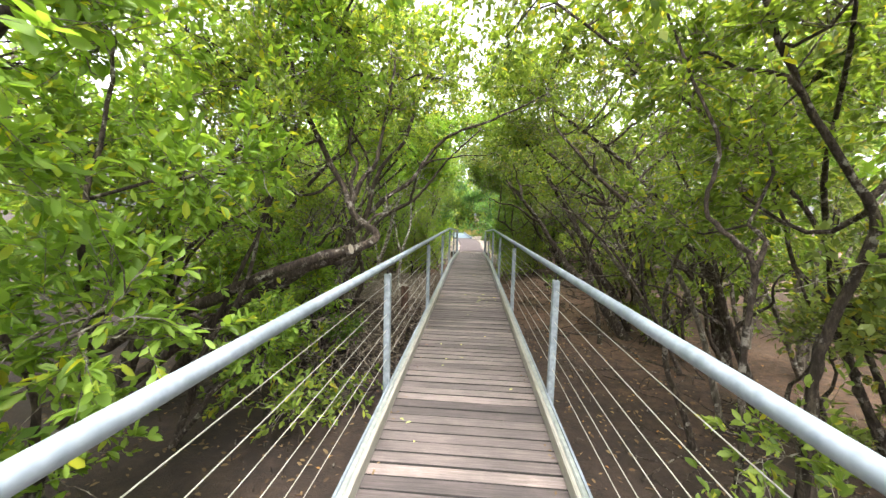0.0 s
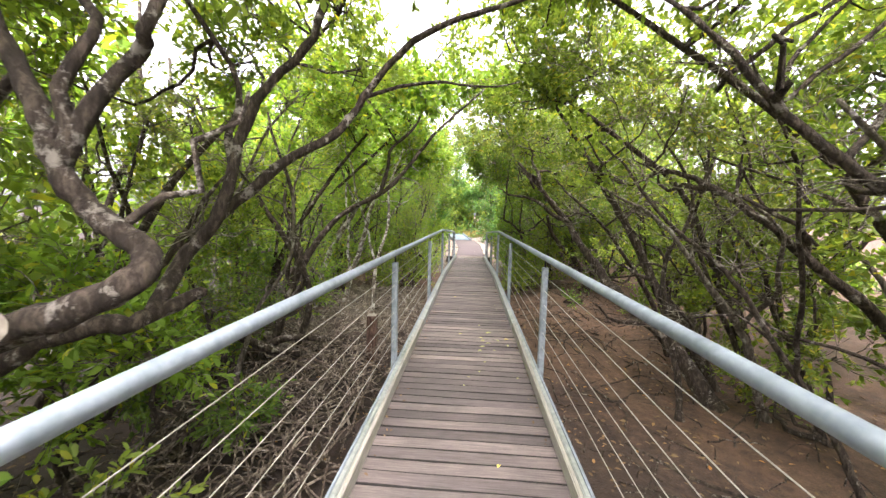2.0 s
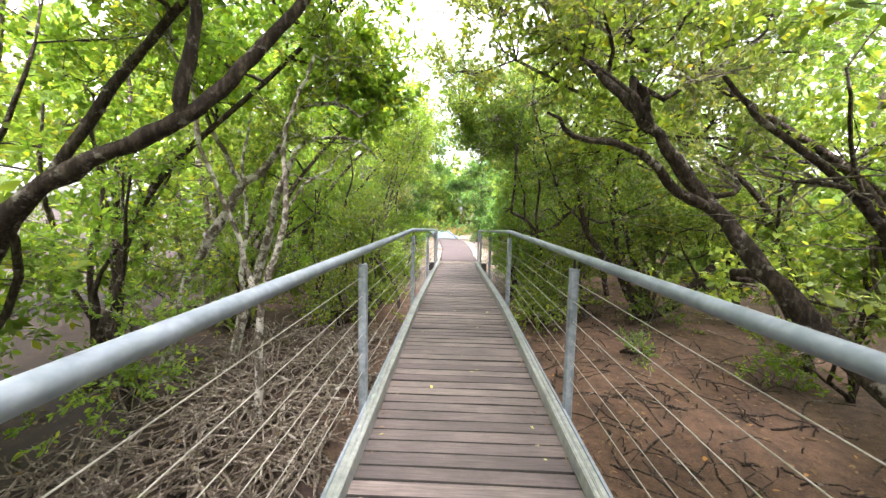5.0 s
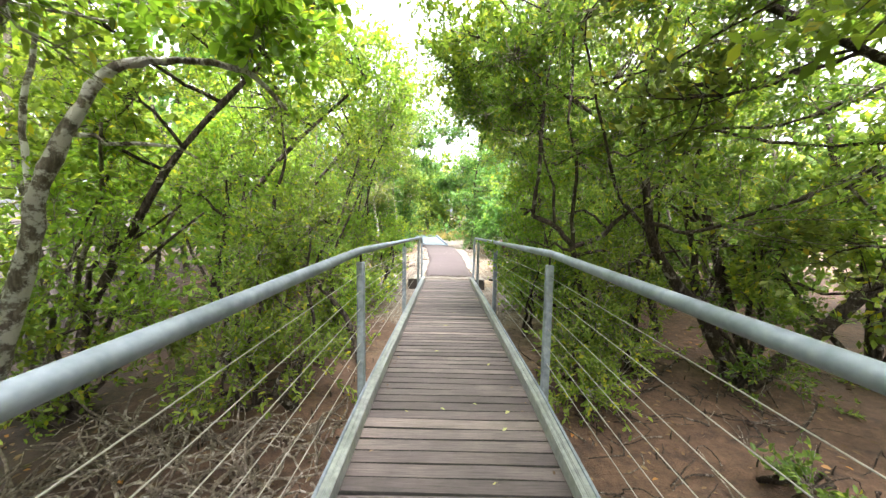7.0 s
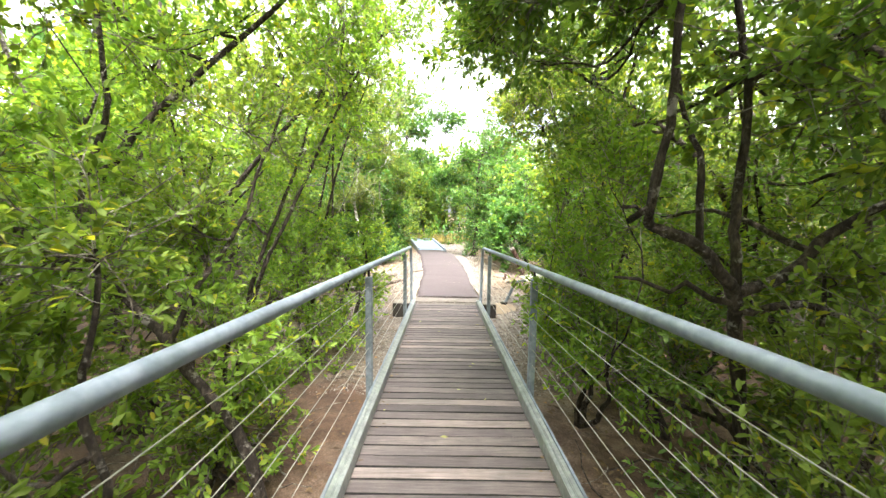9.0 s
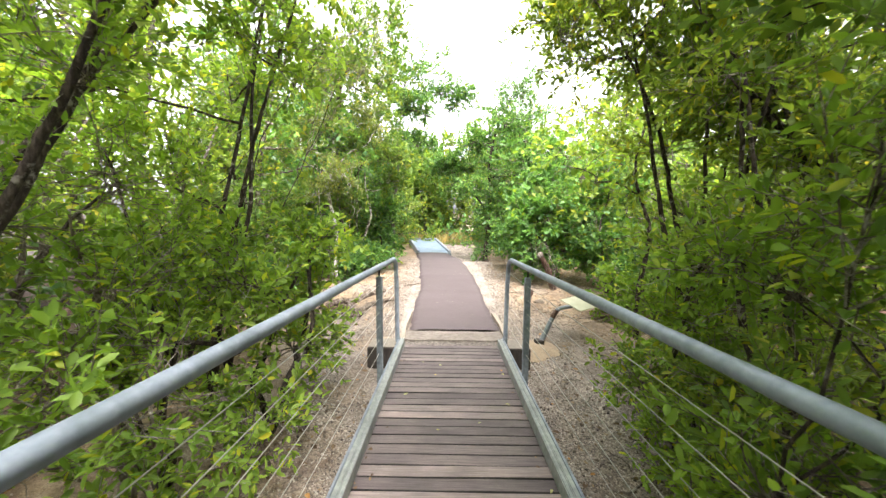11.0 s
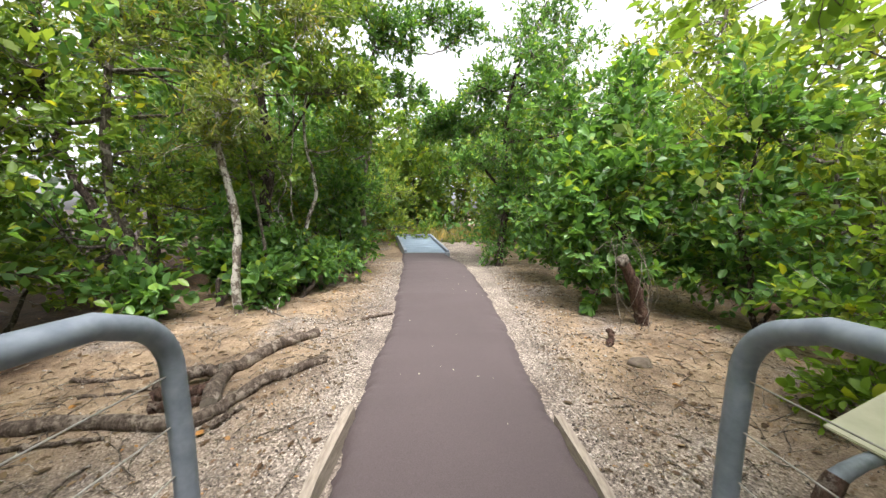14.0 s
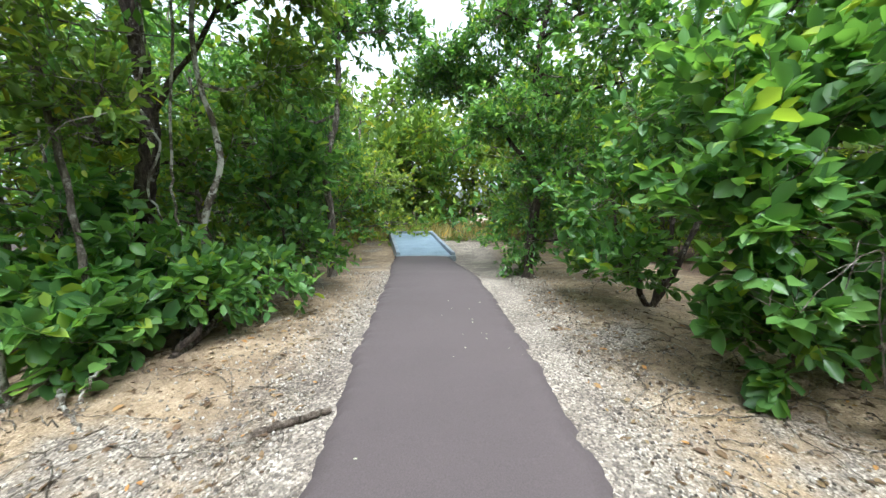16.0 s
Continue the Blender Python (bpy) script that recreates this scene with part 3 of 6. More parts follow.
# planks, in a few cuts of one profile
plank_meshes = []
for k in range(7):
    g = np.random.default_rng(40 + k)
    bm = bmesh.new()
    w = 0.099 + g.uniform(-0.004, 0.004)
    for i, x in enumerate(np.linspace(-0.59, 0.59, 4)):
        dzv, dyv = g.normal(0, 0.0015), g.normal(0, 0.0012)
        for yy, zz in ((-w / 2, -0.038), (w / 2, -0.038), (w / 2, -0.004), (w / 2 - 0.003, 0.0), (-w / 2 + 0.003, 0.0), (-w / 2, -0.004)):
            bm.verts.new((x, yy + dyv, zz + dzv))
    bm.verts.ensure_lookup_table()
    for i in range(3):
        for j in range(6):
            a, b = i * 6 + j, i * 6 + (j + 1) % 6
            bm.faces.new([bm.verts[q] for q in (a, b, b + 6, a + 6)])
    bm.faces.new([bm.verts[j] for j in range(5, -1, -1)])
    bm.faces.new([bm.verts[18 + j] for j in range(6)])
    bmesh.ops.recalc_face_normals(bm, faces=bm.faces)
    me = bpy.data.meshes.new("plank")
    bm.to_mesh(me)
    bm.free()
    me.materials.append(PLANK)
    me.materials.append(PLANK_EDGE_SHADE)
    # every face but the top takes the painted gap shade
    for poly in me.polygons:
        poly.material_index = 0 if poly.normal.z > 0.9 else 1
    plank_meshes.append(me)

# ---------------------------------------------------------------- railings
POST_Y = [-2.66, 0.09, 2.84, 5.60, 8.35, 11.05, 13.75, 16.50]
END_Y = 17.54
CABLE_Z = [0.92 - 0.122 * k for k in range(6)]
for side in (-1, 1):
    rail = tagged(new("railing"), "galvanised pipe handrail on square posts with tensioned wire cables", "railing", "railings along the boardwalk")
    X = 0.65 * side
    pts = [(X * 1.008, y, 1.077 + deck_z(y)) for y in np.concatenate([np.linspace(-4, 10.75, 12), np.linspace(10.85, 11.25, 5), np.linspace(11.5, END_Y - 0.17, 8)])]
    zc = 1.068 + deck_z(END_Y)
    for a in np.linspace(0.15, 1.0, 8) * math.pi / 2:
        pts.append((X, END_Y - 0.15 + 0.15 * math.sin(a), zc - 0.15 + 0.15 * math.cos(a)))
    pts += [(X * 0.992, END_Y + 0.004, zc - 0.3), (X * 0.985, END_Y + 0.008, zc - 0.7), (X * 0.98, END_Y + 0.01, -0.36)]
    v, f = tubes([(pts, [0.0255] * len(pts))], 20)
    me = array_mesh("handrail", v, f, 4)
    mesh_link("handrail", me, STEEL, rail, "smooth galvanised pipe bent down at its end", smooth=True)
    for py in POST_Y:
        dz0 = deck_z(py)
        bm = bmesh.new()
        g0 = lerp_table(py, GROUND_Z) - 0.1
        box_bm(bm, (X - 0.026, py - 0.026, g0), (X + 0.026, py + 0.026, 1.0 + dz0), 0.007)
        post = part("post", bm, STEEL_DULL, rail, "square dull galvanised post")
        v, f = tubes([([(X, py, 0.99 + dz0), (X, py, 1.06 + dz0)], [0.008, 0.008])], 8)
        mesh_link("stem", array_mesh("stem", v, f, 4), TIMBER_DARK, rail, "rusty rod under the handrail", smooth=True)
        ferr = []
        for cz in CABLE_Z:
            for s in (-1, 1):
                ferr.append(([(X, py + s * 0.024, cz + dz0), (X, py + s * 0.034, cz + dz0)], [0.006, 0.005]))
        v, f = tubes(ferr, 6)
        tagged(mesh_link("ferrule_row", array_mesh("ferrule_row", v, f, 4), STEEL_DULL, post), kind="stuff")
    for cz in CABLE_Z:
        p = [(X, y, cz + deck_z(y)) for y in (-4, 2.84, 5.6, 8.35, 11.05, 13.75, 16.5, END_Y)]
        v, f = tubes([(p, [0.0021] * len(p))], 6)
        mesh_link("cable", array_mesh("cable", v, f, 4), CABLE, rail, smooth=True)

# ---------------------------------------------------------------- boardwalk end, footings and path
bm = bmesh.new()
r = bmesh.ops.create_grid(bm, x_segments=16, y_segments=8, size=0.5)
for v in bm.verts:
    v.co = Vector((0.03 + v.co.x * 1.28, 17.99 + v.co.y * 0.36, -0.300 + 0.010 * noise.noise(v.co * 9)))
top = list(bm.faces)
ext = bmesh.ops.extrude_face_region(bm, geom=top)
for v in ext["geom"]:
    if isinstance(v, bmesh.types.BMVert):
        v.co.z -= 0.16
bmesh.ops.recalc_face_normals(bm, faces=bm.faces)
slab = mesh_object("threshold_slab", bm, CONCRETE)
tagged(slab, "worn concrete threshold between boardwalk and path", "slab", kind="structure")
bm = bmesh.new()
bmesh.ops.create_grid(bm, x_segments=60, y_segments=9, size=0.5)
for v in bm.verts:
    edge = 0.03 * noise.noise(Vector((v.co.x * 9, 2, 0))) if v.co.y > 0.4 else 0
    v.co = Vector((0.02 + v.co.x * 1.2, 17.735 + v.co.y * 0.14 + edge, -0.322 + 0.022 * noise.noise(v.co * 17) + 0.012 * noise.noise(v.co * 41)))
ext = bmesh.ops.extrude_face_region(bm, geom=list(bm.faces))
for v in ext["geom"]:
    if isinstance(v, bmesh.types.BMVert):
        v.co.z = -0.46
bmesh.ops.recalc_face_normals(bm, faces=bm.faces)
tagged(mesh_object("threshold_ledge", bm, RUBBLE), "broken lower ledge of stained concrete full of grit", "ledge", kind="structure")
for x0, x1 in ((-0.96, -0.64), (0.645, 0.90)):
    bm = bmesh.new()
    box_bm(bm, (x0, 17.36, -0.62), (x1, 17.66, -0.235), 0.012)
    block = tagged(mesh_object("footing_block", bm, TIMBER_DARK), "black timber footing block with a bleached top", "block", "boardwalk footings")
    bm = bmesh.new()
    box_bm(bm, (x0 + 0.01, 17.37, -0.236), (x1 - 0.01, 17.65, -0.229), 0.003)
    part("bleached_top", bm, CUTWOOD, block, "bleached grey timber top")
for pts in ([(-0.60, 17.78), (-0.635, 18.30), (-0.60, 18.86)], [(0.70, 17.9), (0.70, 18.3), (0.645, 18.78)]):
    bm = bmesh.new()
    rows_ = []
    for x, y in pts:
        z = path_z(y) + 0.02
        rows_.append([bm.verts.new(c) for c in ((x - 0.03, y, z - 0.12), (x + 0.025, y, z - 0.12), (x + 0.022, y, z), (x - 0.028, y, z + 0.004))])
    for a, b in zip(rows_[:-1], rows_[1:]):
        for j in range(4):
            bm.faces.new([a[j], a[(j + 1) % 4], b[(j + 1) % 4], b[j]])
    bm.faces.new(rows_[0][::-1])
    bm.faces.new(rows_[-1])
    bmesh.ops.recalc_face_normals(bm, faces=bm.faces)
    tagged(mesh_object("edging_board", bm, TIMBER_PALE), "split bleached timber board along the path edge", "board", "path edging boards")

# path: left and right edges along y
EDGE = [(18.16, -0.56, 0.70), (18.5, -0.57, 0.69), (18.9, -0.60, 0.62), (19.6, -0.60, 0.60), (20.3, -0.56, 0.58), (21.4, -0.68, 0.53), (22.6, -0.78, 0.47), (24.0, -0.90, 0.35), (25.2, -1.06, 0.10), (26.32, -1.16, -0.06)]
pv, pf = [], []
py_ = np.arange(18.16, 26.33, 0.03)
NX = 22
for j, y in enumerate(py_):
    xl = np.interp(y, [e[0] for e in EDGE], [e[1] for e in EDGE]) + 0.035 * noise.noise(Vector((0, y * 5, 1))) + 0.035 * noise.noise(Vector((0, y * 19, 1)))
    xr = np.interp(y, [e[0] for e in EDGE], [e[2] for e in EDGE]) + 0.035 * noise.noise(Vector((5, y * 5, 1))) + 0.035 * noise.noise(Vector((5, y * 19, 1)))
    for i in range(NX):
        u = i / (NX - 1)
        x = xl + (xr - xl) * u
        crownz = 0.02 * (1 - (2 * u - 1) ** 4) + 0.004 * noise.noise(Vector((x * 3, y * 3, 7)))
        z = path_z(y) + crownz - 0.012
        if i in (0, NX - 1):
            z -= 0.07
        pv.append((x, y, z))
pi = (np.arange(len(py_) - 1)[:, None] * NX + np.arange(NX - 1)[None, :]).reshape(-1)
path_ob = mesh_link("path", array_mesh("path", np.array(pv), np.stack([pi, pi + 1, pi + NX + 1, pi + NX], 1), 4), ASPHALT, smooth=True)
tagged(path_ob, "brown-grey coated footpath with ragged edges", "path", kind="structure")

# ramp bridge at the far end
ramp_b = tagged(new("footbridge"), "low pale blue-grey ramp bridge with raised side kerbs", "footbridge")
RA, RB = (26.25, -0.125), (28.9, 0.13)


def ramp_z(y):
    return RA[1] + (RB[1] - RA[1]) * (y - RA[0]) / (RB[0] - RA[0])


def ramp_x(y):
    return 0.08 - 0.22 * (y - RA[0])


def sloped(name, x0, x1, ya, yb, zo0, zo1, mat, label=""):
    bm = bmesh.new()
    r = bmesh.ops.create_cube(bm, size=1)
    for v in r["verts"]:
        y = ya if v.co.y < 0 else yb
        v.co = Vector(((x0 if v.co.x < 0 else x1) + ramp_x(y), y, ramp_z(y) + (zo0 if v.co.z < 0 else zo1)))
    bmesh.ops.bevel(bm, geom=list(bm.edges), offset=0.005, segments=1, affect="EDGES")
    return part(name, bm, mat, ramp_b, label)


k = 0
for y in np.arange(RA[0], RB[0] - 0.1, 0.33):
    sloped("deck_panel", -1.12, -0.10, y, y + 0.325, -0.04, 0.0, RAMP_DECK)
for x0, x1 in ((-1.20, -1.125), (-0.095, -0.02)):
    sloped("side_kerb", x0, x1, RA[0], RB[0], -0.16, 0.07, STEEL, "pale steel side kerb")
sloped("end_kerb", -1.20, -0.02, RB[0], RB[0] + 0.06, -0.16, 0.05, STEEL, "pale end plate")
sloped("approach_plate", -1.20, -0.02, RA[0] - 0.07, RA[0] - 0.004, -0.12, 0.015, STEEL_DULL, "grey joint plate")
for x in (-1.16, -0.06):
    for y in (26.5, 28.7):
        bm = bmesh.new()
        box_bm(bm, (x + ramp_x(y) - 0.04, y - 0.04, -0.4), (x + ramp_x(y) + 0.04, y + 0.04, ramp_z(y) - 0.05), 0.005)
        part("pier", bm, TIMBER_DARK, ramp_b)

# ---------------------------------------------------------------- sign
sign = tagged(new("information_sign"), "low blank cream sign plate on a bent steel leg", "sign")
corners = [Vector(c) for c in ((1.43, 18.08, 0.17), (1.89, 18.25, 0.24), (2.07, 17.97, 0.165), (1.60, 17.80, 0.095))]
nrm = (corners[1] - corners[0]).cross(corners[3] - corners[0]).normalized()
if nrm.z < 0:
    nrm = -nrm
bm = bmesh.new()
lo = [bm.verts.new(c - nrm * 0.012) for c in corners]
hi = [bm.verts.new(c) for c in corners]
bm.faces.new(hi)
bm.faces.new(lo[::-1])
for j in range(4):
    bm.faces.new([lo[j], lo[(j + 1) % 4], hi[(j + 1) % 4], hi[j]])
bmesh.ops.recalc_face_normals(bm, faces=bm.faces)
bmesh.ops.bevel(bm, geom=list(bm.edges), offset=0.004, segments=2, affect="EDGES")
part("plate", bm, PLATE, sign, "blank cream plate")
mid = sum(corners, Vector()) / 4 - nrm * 0.016
v, f = tubes([([(1.09, 17.87, -0.45), (1.20, 17.895, -0.22), (1.32, 17.93, 0.03), (1.345, 17.935, 0.065), (1.39, 17.945, 0.085), (1.46, 17.965, 0.098), tuple(mid - nrm * 0.018)], [0.029, 0.029, 0.029, 0.029, 0.027, 0.025, 0.025])], 14)
mesh_link("leg", array_mesh("leg", v, f, 4), STEEL_DULL, sign, "leaning galvanised tube leg", smooth=True)
bm = bmesh.new()
box_bm(bm, (1.065, 17.82, -0.47), (1.175, 17.92, -0.30), 0.006)
part("foot", bm, TIMBER_DARK, sign, "dark foot block")
v, f = tubes([([(1.292, 17.922, -0.028), (1.318, 17.929, 0.026), (1.345, 17.936, 0.066)], [0.033, 0.035, 0.032])], 14)
mesh_link("elbow", array_mesh("elbow", v, f, 4), STUMP, sign, "rusty elbow joint", smooth=True)

# ---------------------------------------------------------------- timber piles standing in the mud
for x, y, z, w, lab in ((-1.31, 7.29, 0.04, 0.064, "dark timber pile with a pale sawn top in the mud"),):
    pile = tagged(new("timber_pile"), lab, "pile")
    pile.location = (x, y, 0)
    bm = bmesh.new()
    box_bm(bm, (-w, -w, ground_z(x, y) - 0.1), (w, w, z - 0.012), 0.01)
    part("shaft", bm, STUMP, pile)
    bm = bmesh.new()
    box_bm(bm, (-w + 0.006, -w + 0.006, z - 0.012), (w - 0.006, w - 0.006, z), 0.003)
    part("sawn_top", bm, CUTWOOD, pile, "pale sawn top")


# ---------------------------------------------------------------- logs and stump
def log(ctrl, r0, r1, seed, label, mat=LOG, name="log", cat="log"):
    ctrl = [(q[0], q[1], q[2] if q[2] is not None else ground_z(q[0], q[1]) + 0.6 * r0) for q in ctrl]
    g = np.random.default_rng(seed)
    n = 26
    p = curve_points(ctrl, n, 0.008, g)
    rad = np.linspace(r0, r1, n) * (1 + g.normal(0, 0.06, n))
    rad[0] *= 0.96
    v, f = tubes([(p, rad)], 12)
    ob = mesh_link(name, array_mesh(name, v, f, 4), mat, smooth=True)
    # sawn ends
    for e in (0, n - 1):
        bm = bmesh.new()
        ring = [bm.verts.new(v[e * 12 + j]) for j in range(12)]
        bm.faces.new(ring)
        part("sawn_end", bm, CUTWOOD, ob)
    return tagged(ob, label, cat)


G = None
log([(-4.5, 8.16, -0.22), (-3.8, 7.85, -0.36), (-3.1, 7.67, -0.45), (-2.6, 7.4, -0.52), (-2.19, 7.25, -0.56)], 0.09, 0.07, 41, "crooked grey fallen limb sloping down to the mud", BARK_GREY, "fallen_limb", "branch")
log([(-4.2, 7.38, -0.42), (-3.6, 7.5, -0.47), (-3.0, 7.42, -0.52), (-2.43, 7.33, -0.57)], 0.06, 0.04, 42, "crooked grey fallen limb lying on the mud", BARK_GREY, "fallen_limb", "branch")
log([(-1.53, 18.94, G), (-1.66, 19.3, G), (-1.60, 19.54, G), (-1.46, 19.84, G), (-1.24, 20.12, G)], 0.058, 0.046, 1, "grey-brown fallen log lying on sandy gravel")
log([(-2.6, 18.70, G), (-2.02, 18.77, G), (-1.60, 18.77, G), (-1.46, 18.91, G), (-1.34, 19.18, G), (-1.2, 19.33, G), (-0.99, 19.57, G)], 0.048, 0.036, 2, "long bent grey-brown fallen log on sandy gravel")
log([(-1.99, 19.13, -0.22), (-1.84, 19.25, -0.19), (-1.68, 19.33, -0.19)], 0.05, 0.042, 3, "short broken log piece leaning on a fallen log")
log([(-1.95, 19.02, G), (-1.8, 19.08, G), (-1.66, 19.14, G)], 0.055, 0.04, 31, "rotten reddish piece of broken wood", STUMP, "broken_wood", "wood")
log([(-1.9, 18.92, G), (-1.75, 18.95, G), (-1.6, 19.02, G)], 0.04, 0.03, 32, "rotten reddish piece of broken wood", STUMP, "broken_wood", "wood")
log([(-1.41, 18.78, G), (-1.38, 18.87, G), (-1.32, 18.97, G)], 0.026, 0.016, 33, "flat splinter of bark beside a fallen log", LOG, "bark_splinter", "bark")
log([(-2.75, 19.27, G), (-2.5, 19.30, G), (-2.26, 19.39, G)], 0.018, 0.011, 34, "thin fallen branch on sandy ground", LOG, "broken_branch", "branch")
log([(-2.5, 19.06, G), (-2.15, 19.18, G), (-1.85, 19.22, G)], 0.014, 0.009, 35, "thin fallen branch on sandy ground", LOG, "broken_branch", "branch")
log([(-2.9, 18.4, G), (-2.4, 18.55, G), (-1.95, 18.66, G)], 0.022, 0.012, 36, "thin fallen branch on sandy ground", LOG, "broken_branch", "branch")
log([(1.44, 19.95, G), (1.50, 20.02, -0.19), (1.53, 20.12, -0.14)], 0.03, 0.022, 37, "rotten reddish piece of broken wood", STUMP, "broken_wood", "wood")
log([(-3.6, 2.9, 0.05), (-2.5, 3.05, 0.58), (-1.6, 3.1, 0.98), (-1.04, 3.12, 1.155)], 0.058, 0.042, 4, "thick sawn-off branch leaning over the railing", BARK_DARK, "sawn_branch", "branch")
log([(-1.0, 20.42, -0.2), (-0.85, 20.55, -0.165), (-0.62, 20.7, -0.15)], 0.024, 0.015, 6, "thin broken branch lying at the path edge", LOG, "broken_branch", "branch")
log([(-2.1, 20.78, -0.10), (-1.85, 20.6, -0.14), (-1.56, 20.42, -0.19)], 0.012, 0.007, 7, "bleached dead stick lying on the sand", BARK_PALE, "dead_stick", "stick")
log([(-1.95, 20.95, 0.0), (-1.9, 20.75, -0.05), (-1.85, 20.6, -0.14)], 0.008, 0.006, 8, "bleached dead stick lying on the sand", BARK_PALE, "dead_stick", "stick")
stump = tagged(new("tree_stump"), "broken leaning stump wrapped in dead vines", "stump")
g = np.random.default_rng(5)
p = curve_points([(2.06, 20.52, -0.26), (1.98, 20.47, 0.0), (1.86, 20.40, 0.28), (1.73, 20.35, 0.50)], 16, 0.008, g)
v, f = tubes([(p, np.linspace(0.078, 0.05, 16) * (1 + g.normal(0, 0.1, 16)))], 12)
mesh_link("bole", array_mesh("bole", v, f, 4), STUMP, stump, "cracked brown bole", smooth=True)
bm = bmesh.new()
bmesh.ops.create_icosphere(bm, subdivisions=2, radius=0.062)
for vv in bm.verts:
    vv.co = Vector((1.725, 20.35, 0.50)) + vv.co * (1 + 0.25 * noise.noise(vv.co * 30))
part("broken_top", bm, BARK_GREY, stump, "pale rounded broken top", smooth=True)
vines = []
for k in range(7):
    a = g.uniform(0, 6.28)
    c = np.array([1.88 + 0.12 * math.cos(a), 20.36 + 0.10 * math.sin(a), 0])
    vines.append((curve_points([c + [g.normal(0, .08), g.normal(0, .08), -0.22], c + [g.normal(0, .1), g.normal(0, .1), 0.2], c + [-0.1 + g.normal(0, .12), 0.05, 0.6 + g.normal(0, .1)], c + [g.normal(-.1, .2), 0.1, 0.45 + g.normal(0, .15)]], 14, 0.01, g), np.linspace(0.004, 0.002, 14)))
v, f = tubes(vines, 6)
mesh_link("dead_vine", array_mesh("dead_vine", v, f, 4), TWIG_GREY, stump, "thin grey dead vines", smooth=True)
bm = bmesh.new()
bmesh.ops.create_icosphere(bm, subdivisions=3, radius=0.1)
for vv in bm.verts:
    vv.co = Vector((1.55, 19.59, -0.245)) + Vector((vv.co.x * 1.0, vv.co.y * 0.7, vv.co.z * 0.6)) * (1 + 0.3 * noise.noise(vv.co * 14))
tagged(mesh_object("stone", bm, STONE, smooth=True), "rounded brown stone on the gravel", "stone")

# pale sand washed out beside the threshold
SAND = rough_material("pale_sand", (0.23, 0.168, 0.105), (0.40, 0.31, 0.215), 70, 0.95, 0.5, 0.006)
for cx, cy, rx, ry, hgt in ((1.02, 17.78, 0.42, 0.36, 0.05), (-0.85, 17.85, 0.22, 0.3, 0.05)):
    bm = bmesh.new()
    rings = []
    for k in range(9):
        u = k / 8
        ring = []
        for j in range(28):
            a = j * 2 * math.pi / 28
            wob = 1 + 0.22 * noise.noise(Vector((math.cos(a) * 1.5, math.sin(a) * 1.5, cx * 7)))
            x, y = cx + rx * u * wob * math.cos(a), cy + ry * u * wob * math.sin(a)
            z = ground_z(x, y) + hgt * (1 - u * u) ** 2 - 0.012 * u + 0.004 * noise.noise(Vector((x * 12, y * 12, 0)))
            ring.append(bm.verts.new((x, y, z)))
        rings.append(ring)
    for a, b in zip(rings[:-1], rings[1:]):
        for j in range(28):
            bm.faces.new([a[j], b[j], b[(j + 1) % 28], a[(j + 1) % 28]])
    bmesh.ops.remove_doubles(bm, verts=bm.verts, dist=0.0005)
    tagged(mesh_object("sand_patch", bm, SAND, smooth=True), "pale sand washed over gravel at the boardwalk end", "sand", "sand patches", "stuff")

# ---------------------------------------------------------------- trees and bushes of the mangrove tunnel
MT = "mangrove tree with dense small green leaves"
# leaning tree over the railing, forked, with grey upper branches
plant("leaning_tree", "leaning dark-barked mangrove tree bent upward at an elbow", "tree",
      [([(-3.6, 3.0, -0.6), (-2.7, 3.15, 0.2), (-1.9, 3.25, 0.75), (-1.25, 3.3, 1.06), (-1.05, 3.31, 1.12), (-0.94, 3.32, 1.18), (-0.91, 3.34, 1.26), (-0.97, 3.36, 1.36), (-1.05, 3.38, 1.47), (-1.12, 3.4, 1.6), (-1.2, 3.41, 1.72), (-1.35, 3.42, 1.92), (-1.6, 3.45, 2.4), (-1.8, 3.5, 3.0)], 0.050, 0.022),
       ([(-1.10, 3.40, 1.57), (-1.02, 3.44, 1.8), (-0.95, 3.48, 1.95), (-0.85, 3.55, 2.3), (-0.8, 3.7, 2.9)], 0.026, 0.012),
       ([(-1.12, 3.40, 1.59), (-1.13, 3.44, 1.85), (-1.16, 3.5, 2.2), (-1.1, 3.6, 2.8)], 0.022, 0.010),
       ([(-0.97, 3.36, 1.36), (-0.8, 3.5, 1.55), (-0.72, 3.6, 1.8)], 0.014, 0.006)],
      [(-2.0, 3.4, 2.9, 0.7, 0.8), (-1.4, 3.7, 3.1, 0.65, 0.7), (-0.9, 3.9, 3.1, 0.6, 0.6), (-2.6, 3.3, 2.5, 0.7, 0.8), (-1.7, 3.1, 2.3, 0.4, 0.8), (-0.75, 3.7, 2.5, 0.3, 0.7), (-1.9, 3.9, 2.6, 0.5, 0.8), (-2.6, 4.2, 2.9, 0.6, 0.8), (-1.5, 4.2, 2.9, 0.5, 0.7), (-2.2, 3.7, 1.9, 0.45, 0.8)],
      LEAF_MANGROVE, BARK_DARK, 11, 0.06, limb=0.016)
